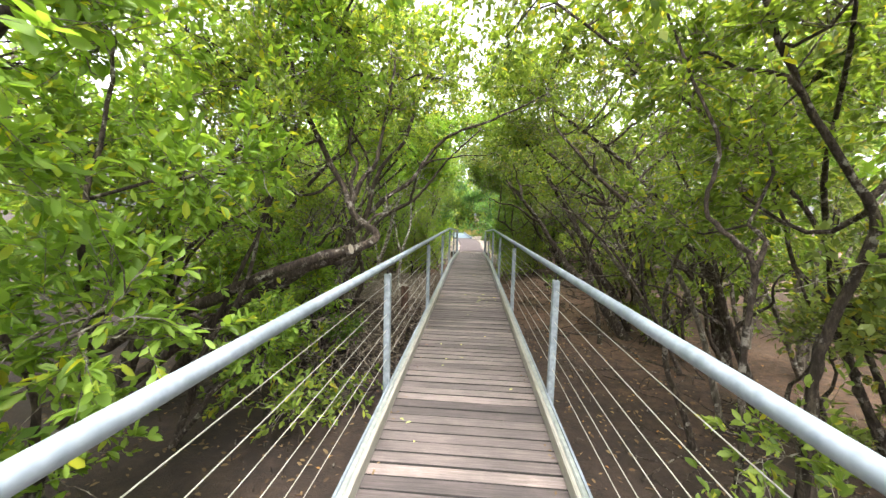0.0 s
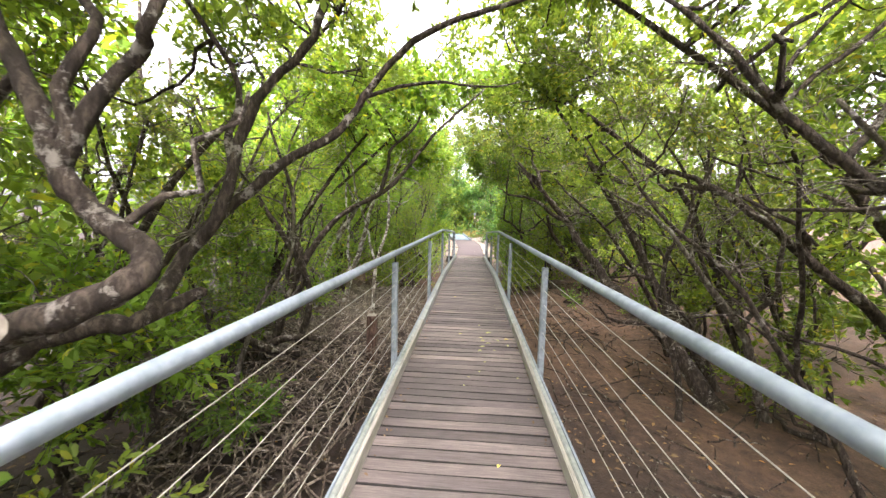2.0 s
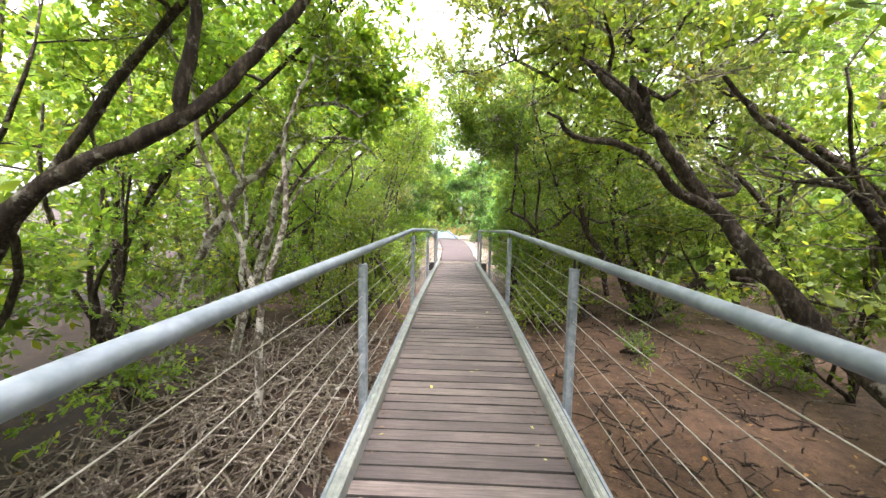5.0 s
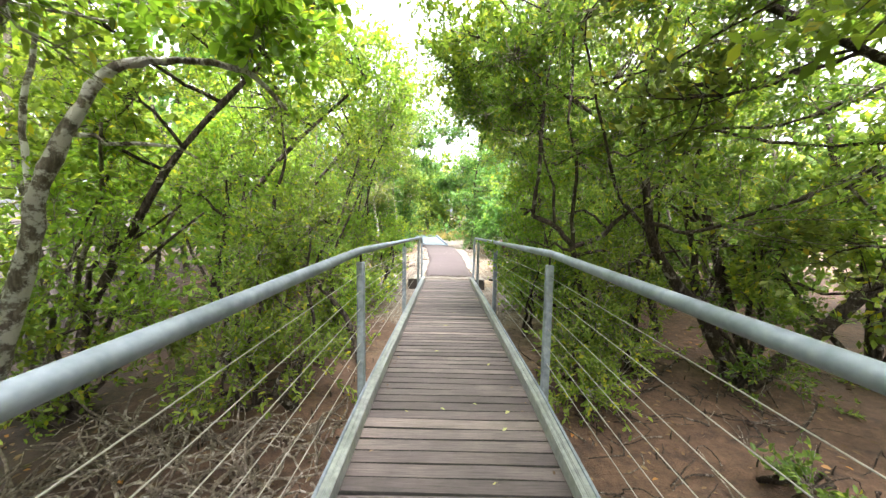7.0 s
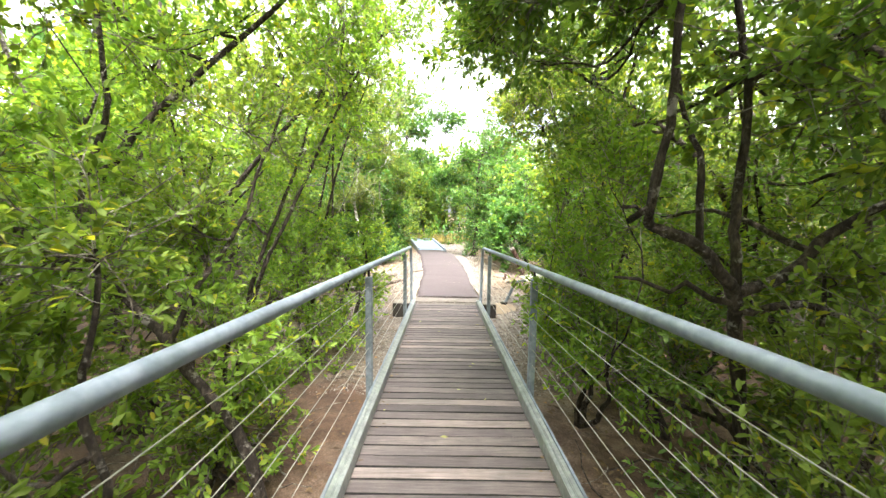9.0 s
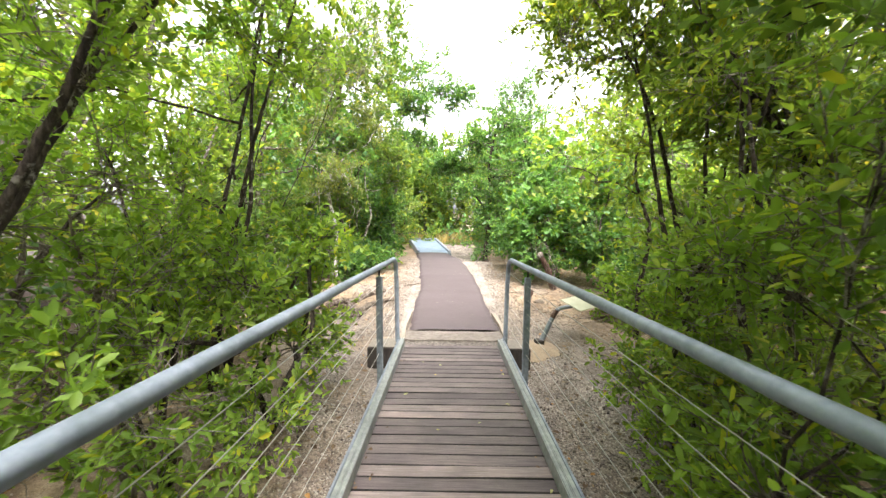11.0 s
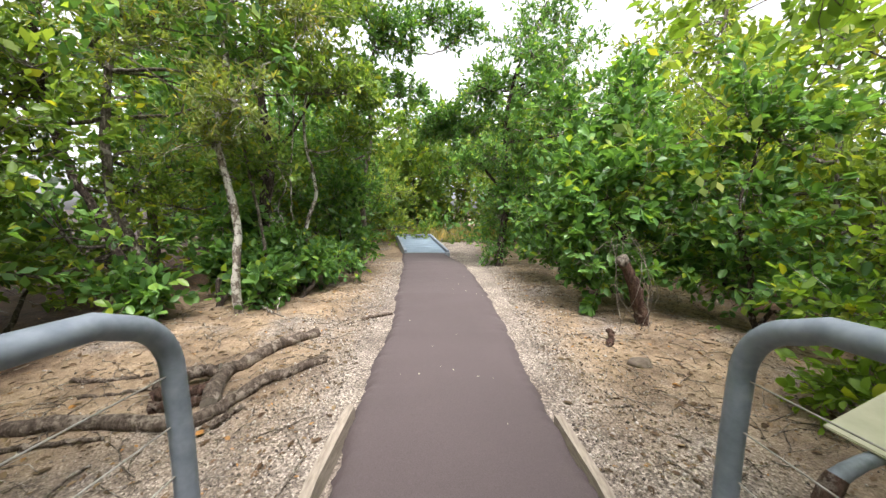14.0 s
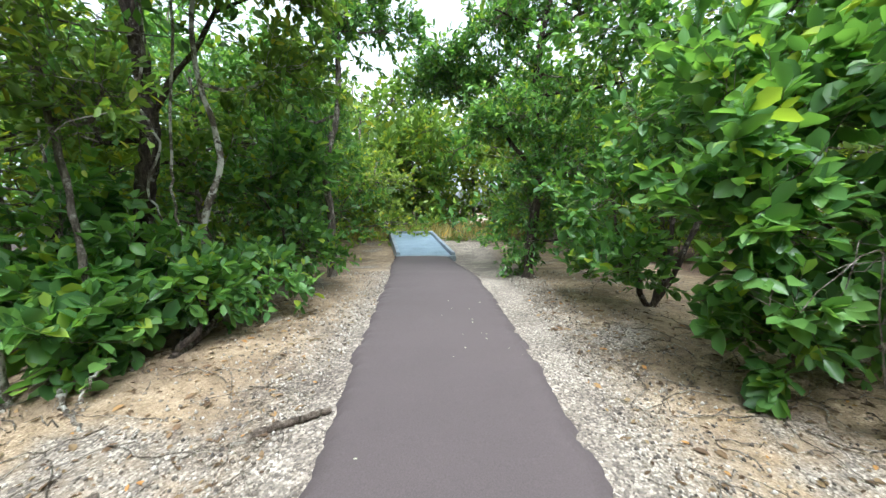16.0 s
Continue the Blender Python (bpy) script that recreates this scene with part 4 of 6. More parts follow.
plant("forked_tree", "forked mangrove tree with long grey limbs reaching across the boardwalk", "tree",
      [([(-3.3, 3.5, -0.6), (-2.6, 3.6, 0.35), (-1.84, 3.7, 0.79), (-1.56, 3.73, 0.89), (-1.42, 3.87, 0.96), (-1.27, 4.08, 1.03)], 0.055, 0.03),
       ([(-1.5, 4.0, 0.94), (-1.4, 4.13, 1.17), (-1.29, 4.17, 1.37), (-1.19, 4.2, 1.62), (-1.03, 4.23, 1.93), (-0.9, 4.27, 2.22), (-0.77, 4.3, 2.47), (-0.55, 4.4, 3.1)], 0.038, 0.016),
       ([(-1.33, 4.18, 1.33), (-1.19, 4.29, 1.49), (-0.96, 4.37, 1.74), (-0.77, 4.46, 1.91), (-0.6, 4.53, 2.1), (-0.32, 4.59, 2.35), (-0.04, 4.64, 2.52), (0.18, 4.7, 2.66), (0.7, 4.9, 2.95), (1.1, 5.2, 3.2)], 0.030, 0.009),
       ([(-1.19, 4.2, 1.62), (-1.25, 4.3, 2.0), (-1.5, 4.4, 2.5), (-1.7, 4.5, 3.1)], 0.022, 0.009),
       ([(-0.6, 4.53, 2.1), (-0.3, 4.6, 2.2), (0.0, 4.8, 2.2), (0.3, 5.0, 2.32)], 0.012, 0.005)],
      [(-1.9, 4.6, 3.2, 0.8, 0.7), (-1.0, 4.8, 3.3, 0.7, 0.6), (-0.2, 5.1, 3.3, 0.65, 0.5), (-3.0, 4.6, 2.4, 0.8, 0.8), (0.8, 5.3, 3.3, 0.55, 0.5), (-1.6, 5.1, 2.5, 0.5, 0.7), (-0.4, 4.3, 3.0, 0.45, 0.6), (-2.4, 4.3, 3.1, 0.7, 0.7)],
      LEAF_MANGROVE, BARK_DARK, 111, 0.06, limb=0.018)
# arching multi-stemmed tree
plant("arching_tree", "many-stemmed dark mangrove tree arching over the boardwalk", "tree",
      [([(-2.75, 7.2, -0.6), (-2.5, 7.3, 0.2), (-2.3, 7.5, 0.75), (-1.85, 7.6, 1.4), (-1.35, 7.76, 1.78), (-0.95, 7.9, 2.1), (-0.45, 8.1, 2.75), (0.15, 8.4, 3.4)], 0.06, 0.014),
       ([(-1.37, 7.76, 1.76), (-1.2, 7.7, 2.2), (-0.85, 7.8, 2.75), (-0.5, 8.0, 3.4)], 0.03, 0.012),
       ([(-2.3, 7.3, 0.1), (-2.2, 7.2, 0.55), (-2.3, 7.1, 1.2), (-2.4, 7.0, 1.9), (-2.6, 7.0, 2.7)], 0.042, 0.015),
       ([(-2.4, 7.3, -0.5), (-2.2, 7.3, 0.4), (-2.7, 7.2, 1.35), (-3.3, 7.1, 2.3), (-3.6, 7.0, 3.0)], 0.05, 0.018),
       ([(-2.3, 7.35, 0.6), (-2.55, 7.5, 1.3), (-2.75, 7.7, 2.0), (-2.6, 7.9, 2.8)], 0.035, 0.012),
       ([(-3.3, 6.6, -0.6), (-2.7, 7.0, -0.35), (-2.0, 7.3, -0.35), (-1.7, 7.4, -0.55)], 0.055, 0.04),
       ([(-3.6, 5.9, 0.0), (-2.9, 6.5, -0.1), (-2.2, 7.0, -0.45)], 0.06, 0.05)],
      [(-0.1, 8.5, 3.5, 0.7, 0.5), (-0.9, 8.2, 3.3, 0.75, 0.6), (-2.0, 7.8, 3.2, 0.8, 0.6), (-3.1, 7.4, 2.9, 0.8, 0.7), (-1.4, 7.2, 2.9, 0.6, 0.6), (-3.8, 7.6, 2.2, 0.7, 0.7), (-0.6, 7.4, 3.1, 0.6, 0.45)],
      LEAF_LIME, BARK_DARK, 12, 0.075, 0.75, 9, bark_label="dark crooked stems", limb=0.02)
# pale thin stems between
plant("pale_stemmed_tree", "thin pale-stemmed tree beside the boardwalk", "tree",
      [([(-1.85, 9.2, -0.6), (-1.75, 9.2, 0.3), (-1.6, 9.2, 1.2), (-1.5, 9.2, 1.9), (-1.3, 9.3, 2.6)], 0.04, 0.012),
       ([(-1.75, 9.2, 0.5), (-1.95, 9.1, 1.2), (-2.1, 9.0, 2.0), (-2.4, 9.0, 2.8)], 0.025, 0.010),
       ([(-1.6, 9.2, 1.3), (-1.25, 9.4, 1.7), (-0.95, 9.6, 2.0)], 0.015, 0.007)],
      [(-1.2, 9.5, 2.7, 0.6, 0.7), (-2.3, 9.0, 2.7, 0.7, 0.7), (-1.8, 9.7, 2.1, 0.5, 0.7)], LEAF_MANGROVE, BARK_PALE, 13, 0.05)
plant("crooked_tree", "crooked grey-barked tree with drooping limbs over the railing", "tree",
      [([(-3.3, 9.9, -0.62), (-3.0, 9.95, 0.5), (-2.68, 10.0, 1.04), (-2.48, 10.02, 1.3), (-2.35, 10.04, 1.56), (-2.19, 10.07, 1.76), (-2.07, 10.09, 1.98), (-1.99, 10.11, 2.24), (-1.82, 10.13, 2.37), (-1.57, 10.16, 2.45), (-1.32, 10.18, 2.46), (-1.15, 10.2, 2.34)], 0.06, 0.016),
       ([(-2.77, 10.3, -0.62), (-2.64, 10.37, 0.0), (-2.5, 10.44, 0.55), (-2.39, 10.51, 1.07), (-2.28, 10.58, 1.47), (-2.16, 10.65, 1.69), (-2.02, 10.72, 2.07), (-1.93, 10.79, 2.24), (-1.71, 10.86, 2.26), (-1.35, 10.93, 2.2), (-1.12, 11.0, 2.0)], 0.062, 0.013),
       ([(-2.16, 10.65, 1.69), (-1.95, 10.75, 1.74), (-1.62, 10.85, 1.66)], 0.016, 0.007),
       ([(-2.35, 10.04, 1.56), (-2.6, 10.0, 2.0), (-2.8, 9.9, 2.7)], 0.03, 0.014),
       ([(-2.64, 10.37, 0.0), (-2.85, 10.8, 0.7), (-3.0, 11.1, 1.6), (-2.9, 11.2, 2.7)], 0.035, 0.015)],
      [(-1.4, 10.2, 2.85, 0.6, 0.5), (-2.4, 10.2, 3.1, 0.8, 0.6), (-1.3, 11.1, 2.6, 0.5, 0.5), (-3.2, 10.8, 3.0, 0.8, 0.7), (-0.95, 10.5, 2.65, 0.4, 0.4), (-2.2, 11.5, 2.9, 0.7, 0.6)],
      LEAF_LIME, BARK_PALE, 14, 0.085, 0.7, 9, limb=0.02)
plant("slanting_tree", "slanting thin-limbed mangrove tree close to the railing", "tree",
      [([(-1.1, 12.95, -0.52), (-1.3, 13.0, 0.1), (-1.75, 13.05, 0.55), (-2.2, 13.1, 0.95), (-2.15, 13.1, 1.5), (-2.05, 13.1, 2.0), (-2.2, 13.2, 2.9)], 0.038, 0.012),
       ([(-2.2, 13.1, 0.95), (-2.7, 13.0, 1.3), (-3.2, 12.9, 1.6)], 0.025, 0.01),
       ([(-1.75, 13.05, 0.55), (-1.55, 13.3, 1.1), (-1.35, 13.6, 1.7), (-1.3, 13.8, 2.4)], 0.018, 0.007)],
      [(-2.2, 13.2, 2.5, 0.85, 0.9), (-1.6, 13.7, 2.0, 0.6, 0.9), (-2.9, 13.0, 1.7, 0.8, 0.8), (-1.7, 13.2, 1.3, 0.45, 0.8), (-1.9, 13.6, 0.5, 0.6, 0.6), (-1.5, 13.2, -0.1, 0.4, 0.6), (-3.3, 13.4, 2.8, 0.8, 0.8), (-2.6, 12.4, 3.3, 0.75, 0.8), (-3.2, 12.9, 3.6, 0.8, 0.8), (-1.9, 12.9, 3.3, 0.6, 0.8), (-3.9, 12.2, 2.8, 0.9, 0.9), (-3.4, 11.9, 2.1, 0.7, 0.9)],
      LEAF_MANGROVE, BARK_DARK, 15, 0.052)

# bare grey limbs, many fine twigs
for k, (st, bl) in enumerate([
    ([([(3.1, 6.3, -0.62), (2.7, 6.2, 0.3), (2.2, 6.1, 1.0), (1.7, 6.2, 1.5), (1.3, 6.3, 1.75)], 0.045, 0.01), ([(2.7, 6.2, 0.3), (2.5, 5.6, 0.9), (2.2, 5.2, 1.3), (1.8, 5.0, 1.6)], 0.025, 0.008)],
     [(1.6, 6.2, 1.5, 0.55, 0.7), (2.2, 6.1, 1.2, 0.6, 0.7), (1.9, 5.3, 1.5, 0.55, 0.7), (2.5, 5.7, 0.8, 0.5, 0.6), (2.6, 5.2, 1.7, 0.6, 0.6)]),
    ([([(3.0, 8.0, -0.6), (2.6, 7.9, 0.4), (2.0, 7.9, 1.2), (1.5, 8.0, 1.7), (1.2, 8.0, 2.0)], 0.04, 0.01)],
     [(1.5, 7.9, 1.5, 0.5, 0.7), (2.1, 7.9, 1.2, 0.6, 0.7), (2.4, 7.8, 1.8, 0.6, 0.7), (1.9, 8.3, 0.7, 0.45, 0.7)]),
    ([([(2.6, 3.8, -0.62), (2.4, 3.9, 0.3), (2.1, 3.9, 1.0), (1.8, 4.0, 1.5), (1.4, 4.0, 1.9)], 0.035, 0.009)],
     [(1.7, 4.0, 1.6, 0.55, 0.7), (2.2, 3.9, 1.0, 0.5, 0.7), (2.3, 4.2, 1.8, 0.6, 0.7), (2.7, 3.6, 2.4, 0.6, 0.6)]),
    ([([(-2.9, 4.7, -0.62), (-2.6, 4.7, 0.2), (-2.2, 4.6, 0.8), (-1.8, 4.6, 1.3), (-1.5, 4.7, 1.7)], 0.035, 0.009), ([(-2.6, 4.7, 0.2), (-2.6, 5.2, 0.8), (-2.4, 5.6, 1.5)], 0.02, 0.007)],
     [(-1.7, 4.6, 1.3, 0.5, 0.7), (-2.2, 4.8, 0.9, 0.55, 0.7), (-2.4, 5.4, 1.4, 0.6, 0.8), (-1.9, 5.2, 1.8, 0.55, 0.7), (-2.0, 4.4, 0.5, 0.4, 0.6)]),
    ([([(-2.6, 6.1, -0.62), (-2.3, 6.2, 0.2), (-2.0, 6.2, 0.9), (-1.9, 6.3, 1.6), (-1.7, 6.3, 2.2)], 0.03, 0.008)],
     [(-1.9, 6.2, 1.2, 0.5, 0.8), (-2.2, 6.3, 0.6, 0.45, 0.7), (-1.8, 6.4, 1.9, 0.5, 0.8), (-2.6, 6.4, 1.6, 0.5, 0.8)]),
    ([([(2.9, 5.1, -0.62), (2.5, 5.3, 0.3), (2.0, 5.5, 1.0), (1.5, 5.6, 1.6), (1.1, 5.8, 2.1)], 0.03, 0.008), ([(2.5, 5.3, 0.3), (2.2, 5.0, 1.0), (1.9, 4.8, 1.8), (1.6, 4.8, 2.4)], 0.02, 0.007)],
     [(1.4, 5.6, 1.8, 0.55, 0.7), (1.9, 5.0, 1.9, 0.6, 0.7), (2.1, 5.4, 1.1, 0.5, 0.7), (1.5, 4.9, 2.4, 0.5, 0.7), (2.6, 5.0, 2.2, 0.6, 0.7), (1.7, 5.9, 0.5, 0.4, 0.6)]),
    ([([(-3.2, 5.6, -0.62), (-2.9, 5.6, 0.4), (-2.4, 5.6, 1.2), (-2.0, 5.7, 1.9), (-1.6, 5.8, 2.5)], 0.03, 0.008), ([(-2.9, 5.6, 0.4), (-3.1, 5.3, 1.2), (-3.0, 5.1, 2.0)], 0.02, 0.007)],
     [(-2.0, 5.7, 1.8, 0.55, 0.8), (-2.5, 5.5, 1.2, 0.55, 0.8), (-3.0, 5.2, 1.7, 0.6, 0.8), (-1.7, 5.8, 2.4, 0.45, 0.7), (-2.7, 5.9, 0.5, 0.45, 0.7), (-2.3, 5.2, 2.3, 0.5, 0.7)]),
    ([([(3.4, 6.0, -0.62), (3.0, 6.1, 0.5), (2.6, 6.3, 1.4), (2.3, 6.5, 2.2)], 0.03, 0.008)],
     [(2.5, 6.4, 1.8, 0.6, 0.7), (2.9, 6.1, 1.0, 0.55, 0.7), (2.2, 6.6, 2.4, 0.5, 0.7), (3.1, 6.4, 1.9, 0.6, 0.7)])]):
    plant("bare_mangrove", "bare grey mangrove limbs with many fine dead twigs", "tree", st, bl, LEAF_OLIVE, BARK_DARK if k % 2 else BARK_GREY, 960 + k, bare=1.0, sub=17, limb=0.014, group="bare mangroves")

# right-hand trees
plant("knotted_tree", "knotted grey-brown mangrove tree with a bent trunk", "tree",
      [([(2.05, 2.3, -0.62), (2.0, 2.2, 0.25), (2.02, 2.2, 0.65), (2.03, 2.2, 1.02), (2.1, 2.2, 1.4), (2.05, 2.2, 1.6), (1.88, 2.2, 2.0), (1.78, 2.2, 2.2), (1.6, 2.2, 2.45), (1.45, 2.25, 2.9)], 0.034, 0.014),
       ([(2.05, 2.2, 1.6), (2.35, 2.15, 1.9), (2.6, 2.1, 2.4)], 0.022, 0.010),
       ([(1.78, 2.2, 2.2), (1.55, 2.3, 2.35), (1.25, 2.5, 2.5)], 0.018, 0.008)],
      [(1.8, 2.0, 2.6, 0.7, 0.7), (2.5, 2.4, 2.1, 0.7, 0.8), (1.55, 2.9, 2.5, 0.6, 0.6), (2.3, 1.7, 1.4, 0.5, 0.8), (2.8, 2.9, 2.9, 0.8, 0.7), (2.0, 3.0, 1.7, 0.5, 0.8)],
      LEAF_MANGROVE, BARK_DARK, 21, 0.062)
plant("thin_mangrove", "thin dark mangrove trunk leaning beside the railing", "tree",
      [([(1.75, 2.35, -0.62), (1.66, 2.25, 0.4), (1.60, 2.2, 0.92), (1.52, 2.2, 1.18), (1.42, 2.2, 1.38), (1.36, 2.2, 1.6), (1.33, 2.2, 1.85), (1.25, 2.25, 2.1), (1.1, 2.4, 2.7)], 0.021, 0.008),
       ([(1.52, 2.2, 1.18), (1.68, 2.3, 1.5), (1.8, 2.5, 2.0)], 0.016, 0.007)],
      [(1.3, 2.4, 2.5, 0.45, 0.7), (1.75, 2.6, 2.0, 0.4, 0.8), (1.5, 2.9, 1.5, 0.35, 0.8)], LEAF_MANGROVE, BARK_DARK, 121, 0.065)
right_limbs = [
    ("leaning_mangrove", [(3.0, 7.0, -0.62), (2.75, 7.0, -0.05), (2.38, 7.3, 0.62), (1.95, 7.3, 1.38), (1.6, 7.35, 2.0), (1.05, 7.4, 2.85)], 0.085, [(1.2, 7.5, 3.1, 0.7, 0.6), (2.0, 7.6, 2.8, 0.7, 0.7), (0.7, 8.0, 3.2, 0.6, 0.5), (1.9, 6.6, 2.8, 0.5, 0.7), (2.6, 7.1, 2.6, 0.6, 0.7), (1.5, 6.9, 3.1, 0.5, 0.7), (2.9, 7.6, 1.9, 0.6, 0.8)], 31),
    ("leaning_mangrove", [(2.75, 6.5, -0.66), (2.35, 6.9, 0.05), (2.08, 7.5, 0.4), (1.9, 8.1, 0.72), (1.74, 8.25, 0.9), (1.50, 8.5, 1.42), (1.12, 8.46, 1.88), (0.75, 8.6, 2.3)], 0.095, [(0.9, 8.8, 2.7, 0.6, 0.6), (1.6, 8.9, 2.4, 0.7, 0.7), (0.55, 9.2, 3.0, 0.6, 0.5)], 32),
    ("leaning_mangrove", [(3.6, 5.3, -0.62), (3.2, 5.3, 0.5), (2.6, 5.4, 1.2), (1.9, 5.5, 1.65), (1.45, 5.7, 1.9)], 0.06, [(1.7, 5.6, 2.5, 0.7, 0.7), (2.5, 5.5, 2.3, 0.7, 0.7), (1.1, 6.0, 2.9, 0.6, 0.5)], 33),
    ("leaning_mangrove", [(3.3, 4.3, -0.62), (2.9, 4.2, 0.3), (2.5, 4.1, 0.9), (2.0, 4.1, 1.45), (1.35, 4.2, 1.95), (0.95, 4.3, 2.4)], 0.05, [(1.3, 4.4, 2.7, 0.7, 0.6), (2.3, 4.2, 2.4, 0.7, 0.8), (1.0, 4.9, 3.1, 0.6, 0.5)], 34),
    ("leaning_mangrove", [(2.2, 6.2, -0.62), (2.1, 6.2, 0.2), (1.95, 6.3, 1.0), (2.2, 6.3, 1.7), (1.8, 6.4, 2.4)], 0.035, [(1.7, 6.5, 2.7, 0.6, 0.7), (2.4, 6.4, 2.2, 0.5, 0.8)], 35),
    ("leaning_mangrove", [(2.1, 3.4, -0.62), (1.9, 3.5, 0.1), (1.75, 3.5, 0.6), (2.0, 3.5, 1.4), (1.8, 3.6, 2.1)], 0.03, [(1.7, 3.6, 2.3, 0.6, 0.7), (2.3, 3.4, 1.5, 0.45, 0.8)], 36),
]
for nm, c, r0, bl, sd in right_limbs:
    g = np.random.default_rng(sd)
    stems = [(c, r0, r0 * 0.25)]
    for q in range(5):
        i = int(g.integers(1, len(c) - 1))
        a = np.array(c[i])
        d = np.array([-g.uniform(-0.5, 0.9), g.normal(0, 0.5), g.uniform(-0.1, 0.8)])
        stems.append(([tuple(a), tuple(a + d * 0.4 + g.normal(0, .06, 3)), tuple(a + d * 0.8 + g.normal(0, .1, 3)), tuple(a + d * 1.25 + g.normal(0, .12, 3))], r0 * 0.4, 0.006))
    plant(nm, "leaning mangrove tree with tangled bare lower branches", "tree", stems, bl + [(c[-2][0] + 0.7, c[-2][1] + 0.3, c[-2][2] - 0.2, 0.45, 0.8)],
          LEAF_OLIVE if sd in (32, 33, 35) else LEAF_MANGROVE, BARK_DARK, sd, 0.05, limb=0.02, group="leaning mangroves", bare=0.12)

plant("spreading_tree", "spreading dark mangrove tree forking at the ground", "tree",
      [([(3.22, 12.66, -0.62), (3.18, 12.62, -0.35), (2.98, 12.6, 0.05), (2.86, 12.6, 0.26), (2.54, 12.6, 0.52), (2.2, 12.5, 1.0), (1.95, 12.3, 1.8), (1.8, 12.2, 2.7)], 0.12, 0.022),
       ([(3.19, 12.6, -0.42), (3.63, 12.52, -0.30), (4.0, 12.45, 0.15), (4.35, 12.38, 0.61), (4.9, 12.3, 0.9), (5.4, 12.3, 1.5)], 0.11, 0.035),
       ([(2.9, 12.9, 0.25), (2.75, 12.8, 1.0), (2.7, 12.7, 1.9), (2.6, 12.5, 3.0)], 0.045, 0.014),
       ([(2.1, 12.6, 1.1), (1.65, 12.3, 1.6), (1.35, 12.0, 2.2), (1.0, 11.7, 2.9)], 0.024, 0.009)],
      [(1.5, 11.8, 2.7, 0.8, 0.8), (2.5, 12.0, 2.9, 0.9, 0.8), (1.0, 11.5, 2.9, 0.6, 0.6), (3.4, 11.6, 2.4, 0.9, 0.8), (1.8, 11.2, 2.0, 0.6, 0.8), (2.6, 11.3, 1.5, 0.6, 0.8), (1.6, 12.4, 1.9, 0.6, 0.8), (0.75, 12.1, 3.2, 0.6, 0.5), (3.4, 12.3, 1.3, 0.7, 0.7), (0.25, 11.9, 3.4, 0.6, 0.5), (-0.25, 12.4, 3.7, 0.5, 0.5), (1.5, 11.0, 3.3, 0.8, 0.6), (2.3, 11.2, 2.7, 0.7, 0.8), (3.6, 11.8, 3.4, 0.9, 0.8), (2.2, 10.9, 3.3, 0.7, 0.8), (3.0, 11.0, 3.0, 0.8, 0.8), (1.4, 10.4, 3.4, 0.6, 0.7), (2.6, 10.2, 2.7, 0.6, 0.8), (3.5, 10.4, 2.4, 0.7, 0.8), (1.9, 10.4, 2.6, 0.5, 0.8), (4.2, 11.6, 2.4, 0.8, 0.8), (1.6, 9.7, 3.3, 0.5, 0.7), (2.4, 9.6, 3.1, 0.6, 0.7), (3.2, 9.7, 2.8, 0.7, 0.8), (1.0, 10.7, 3.5, 0.5, 0.7), (3.6, 10.0, 3.5, 0.7, 0.8)],
      LEAF_DEEP, BARK_DARK, 22, 0.055, limb=0.02)
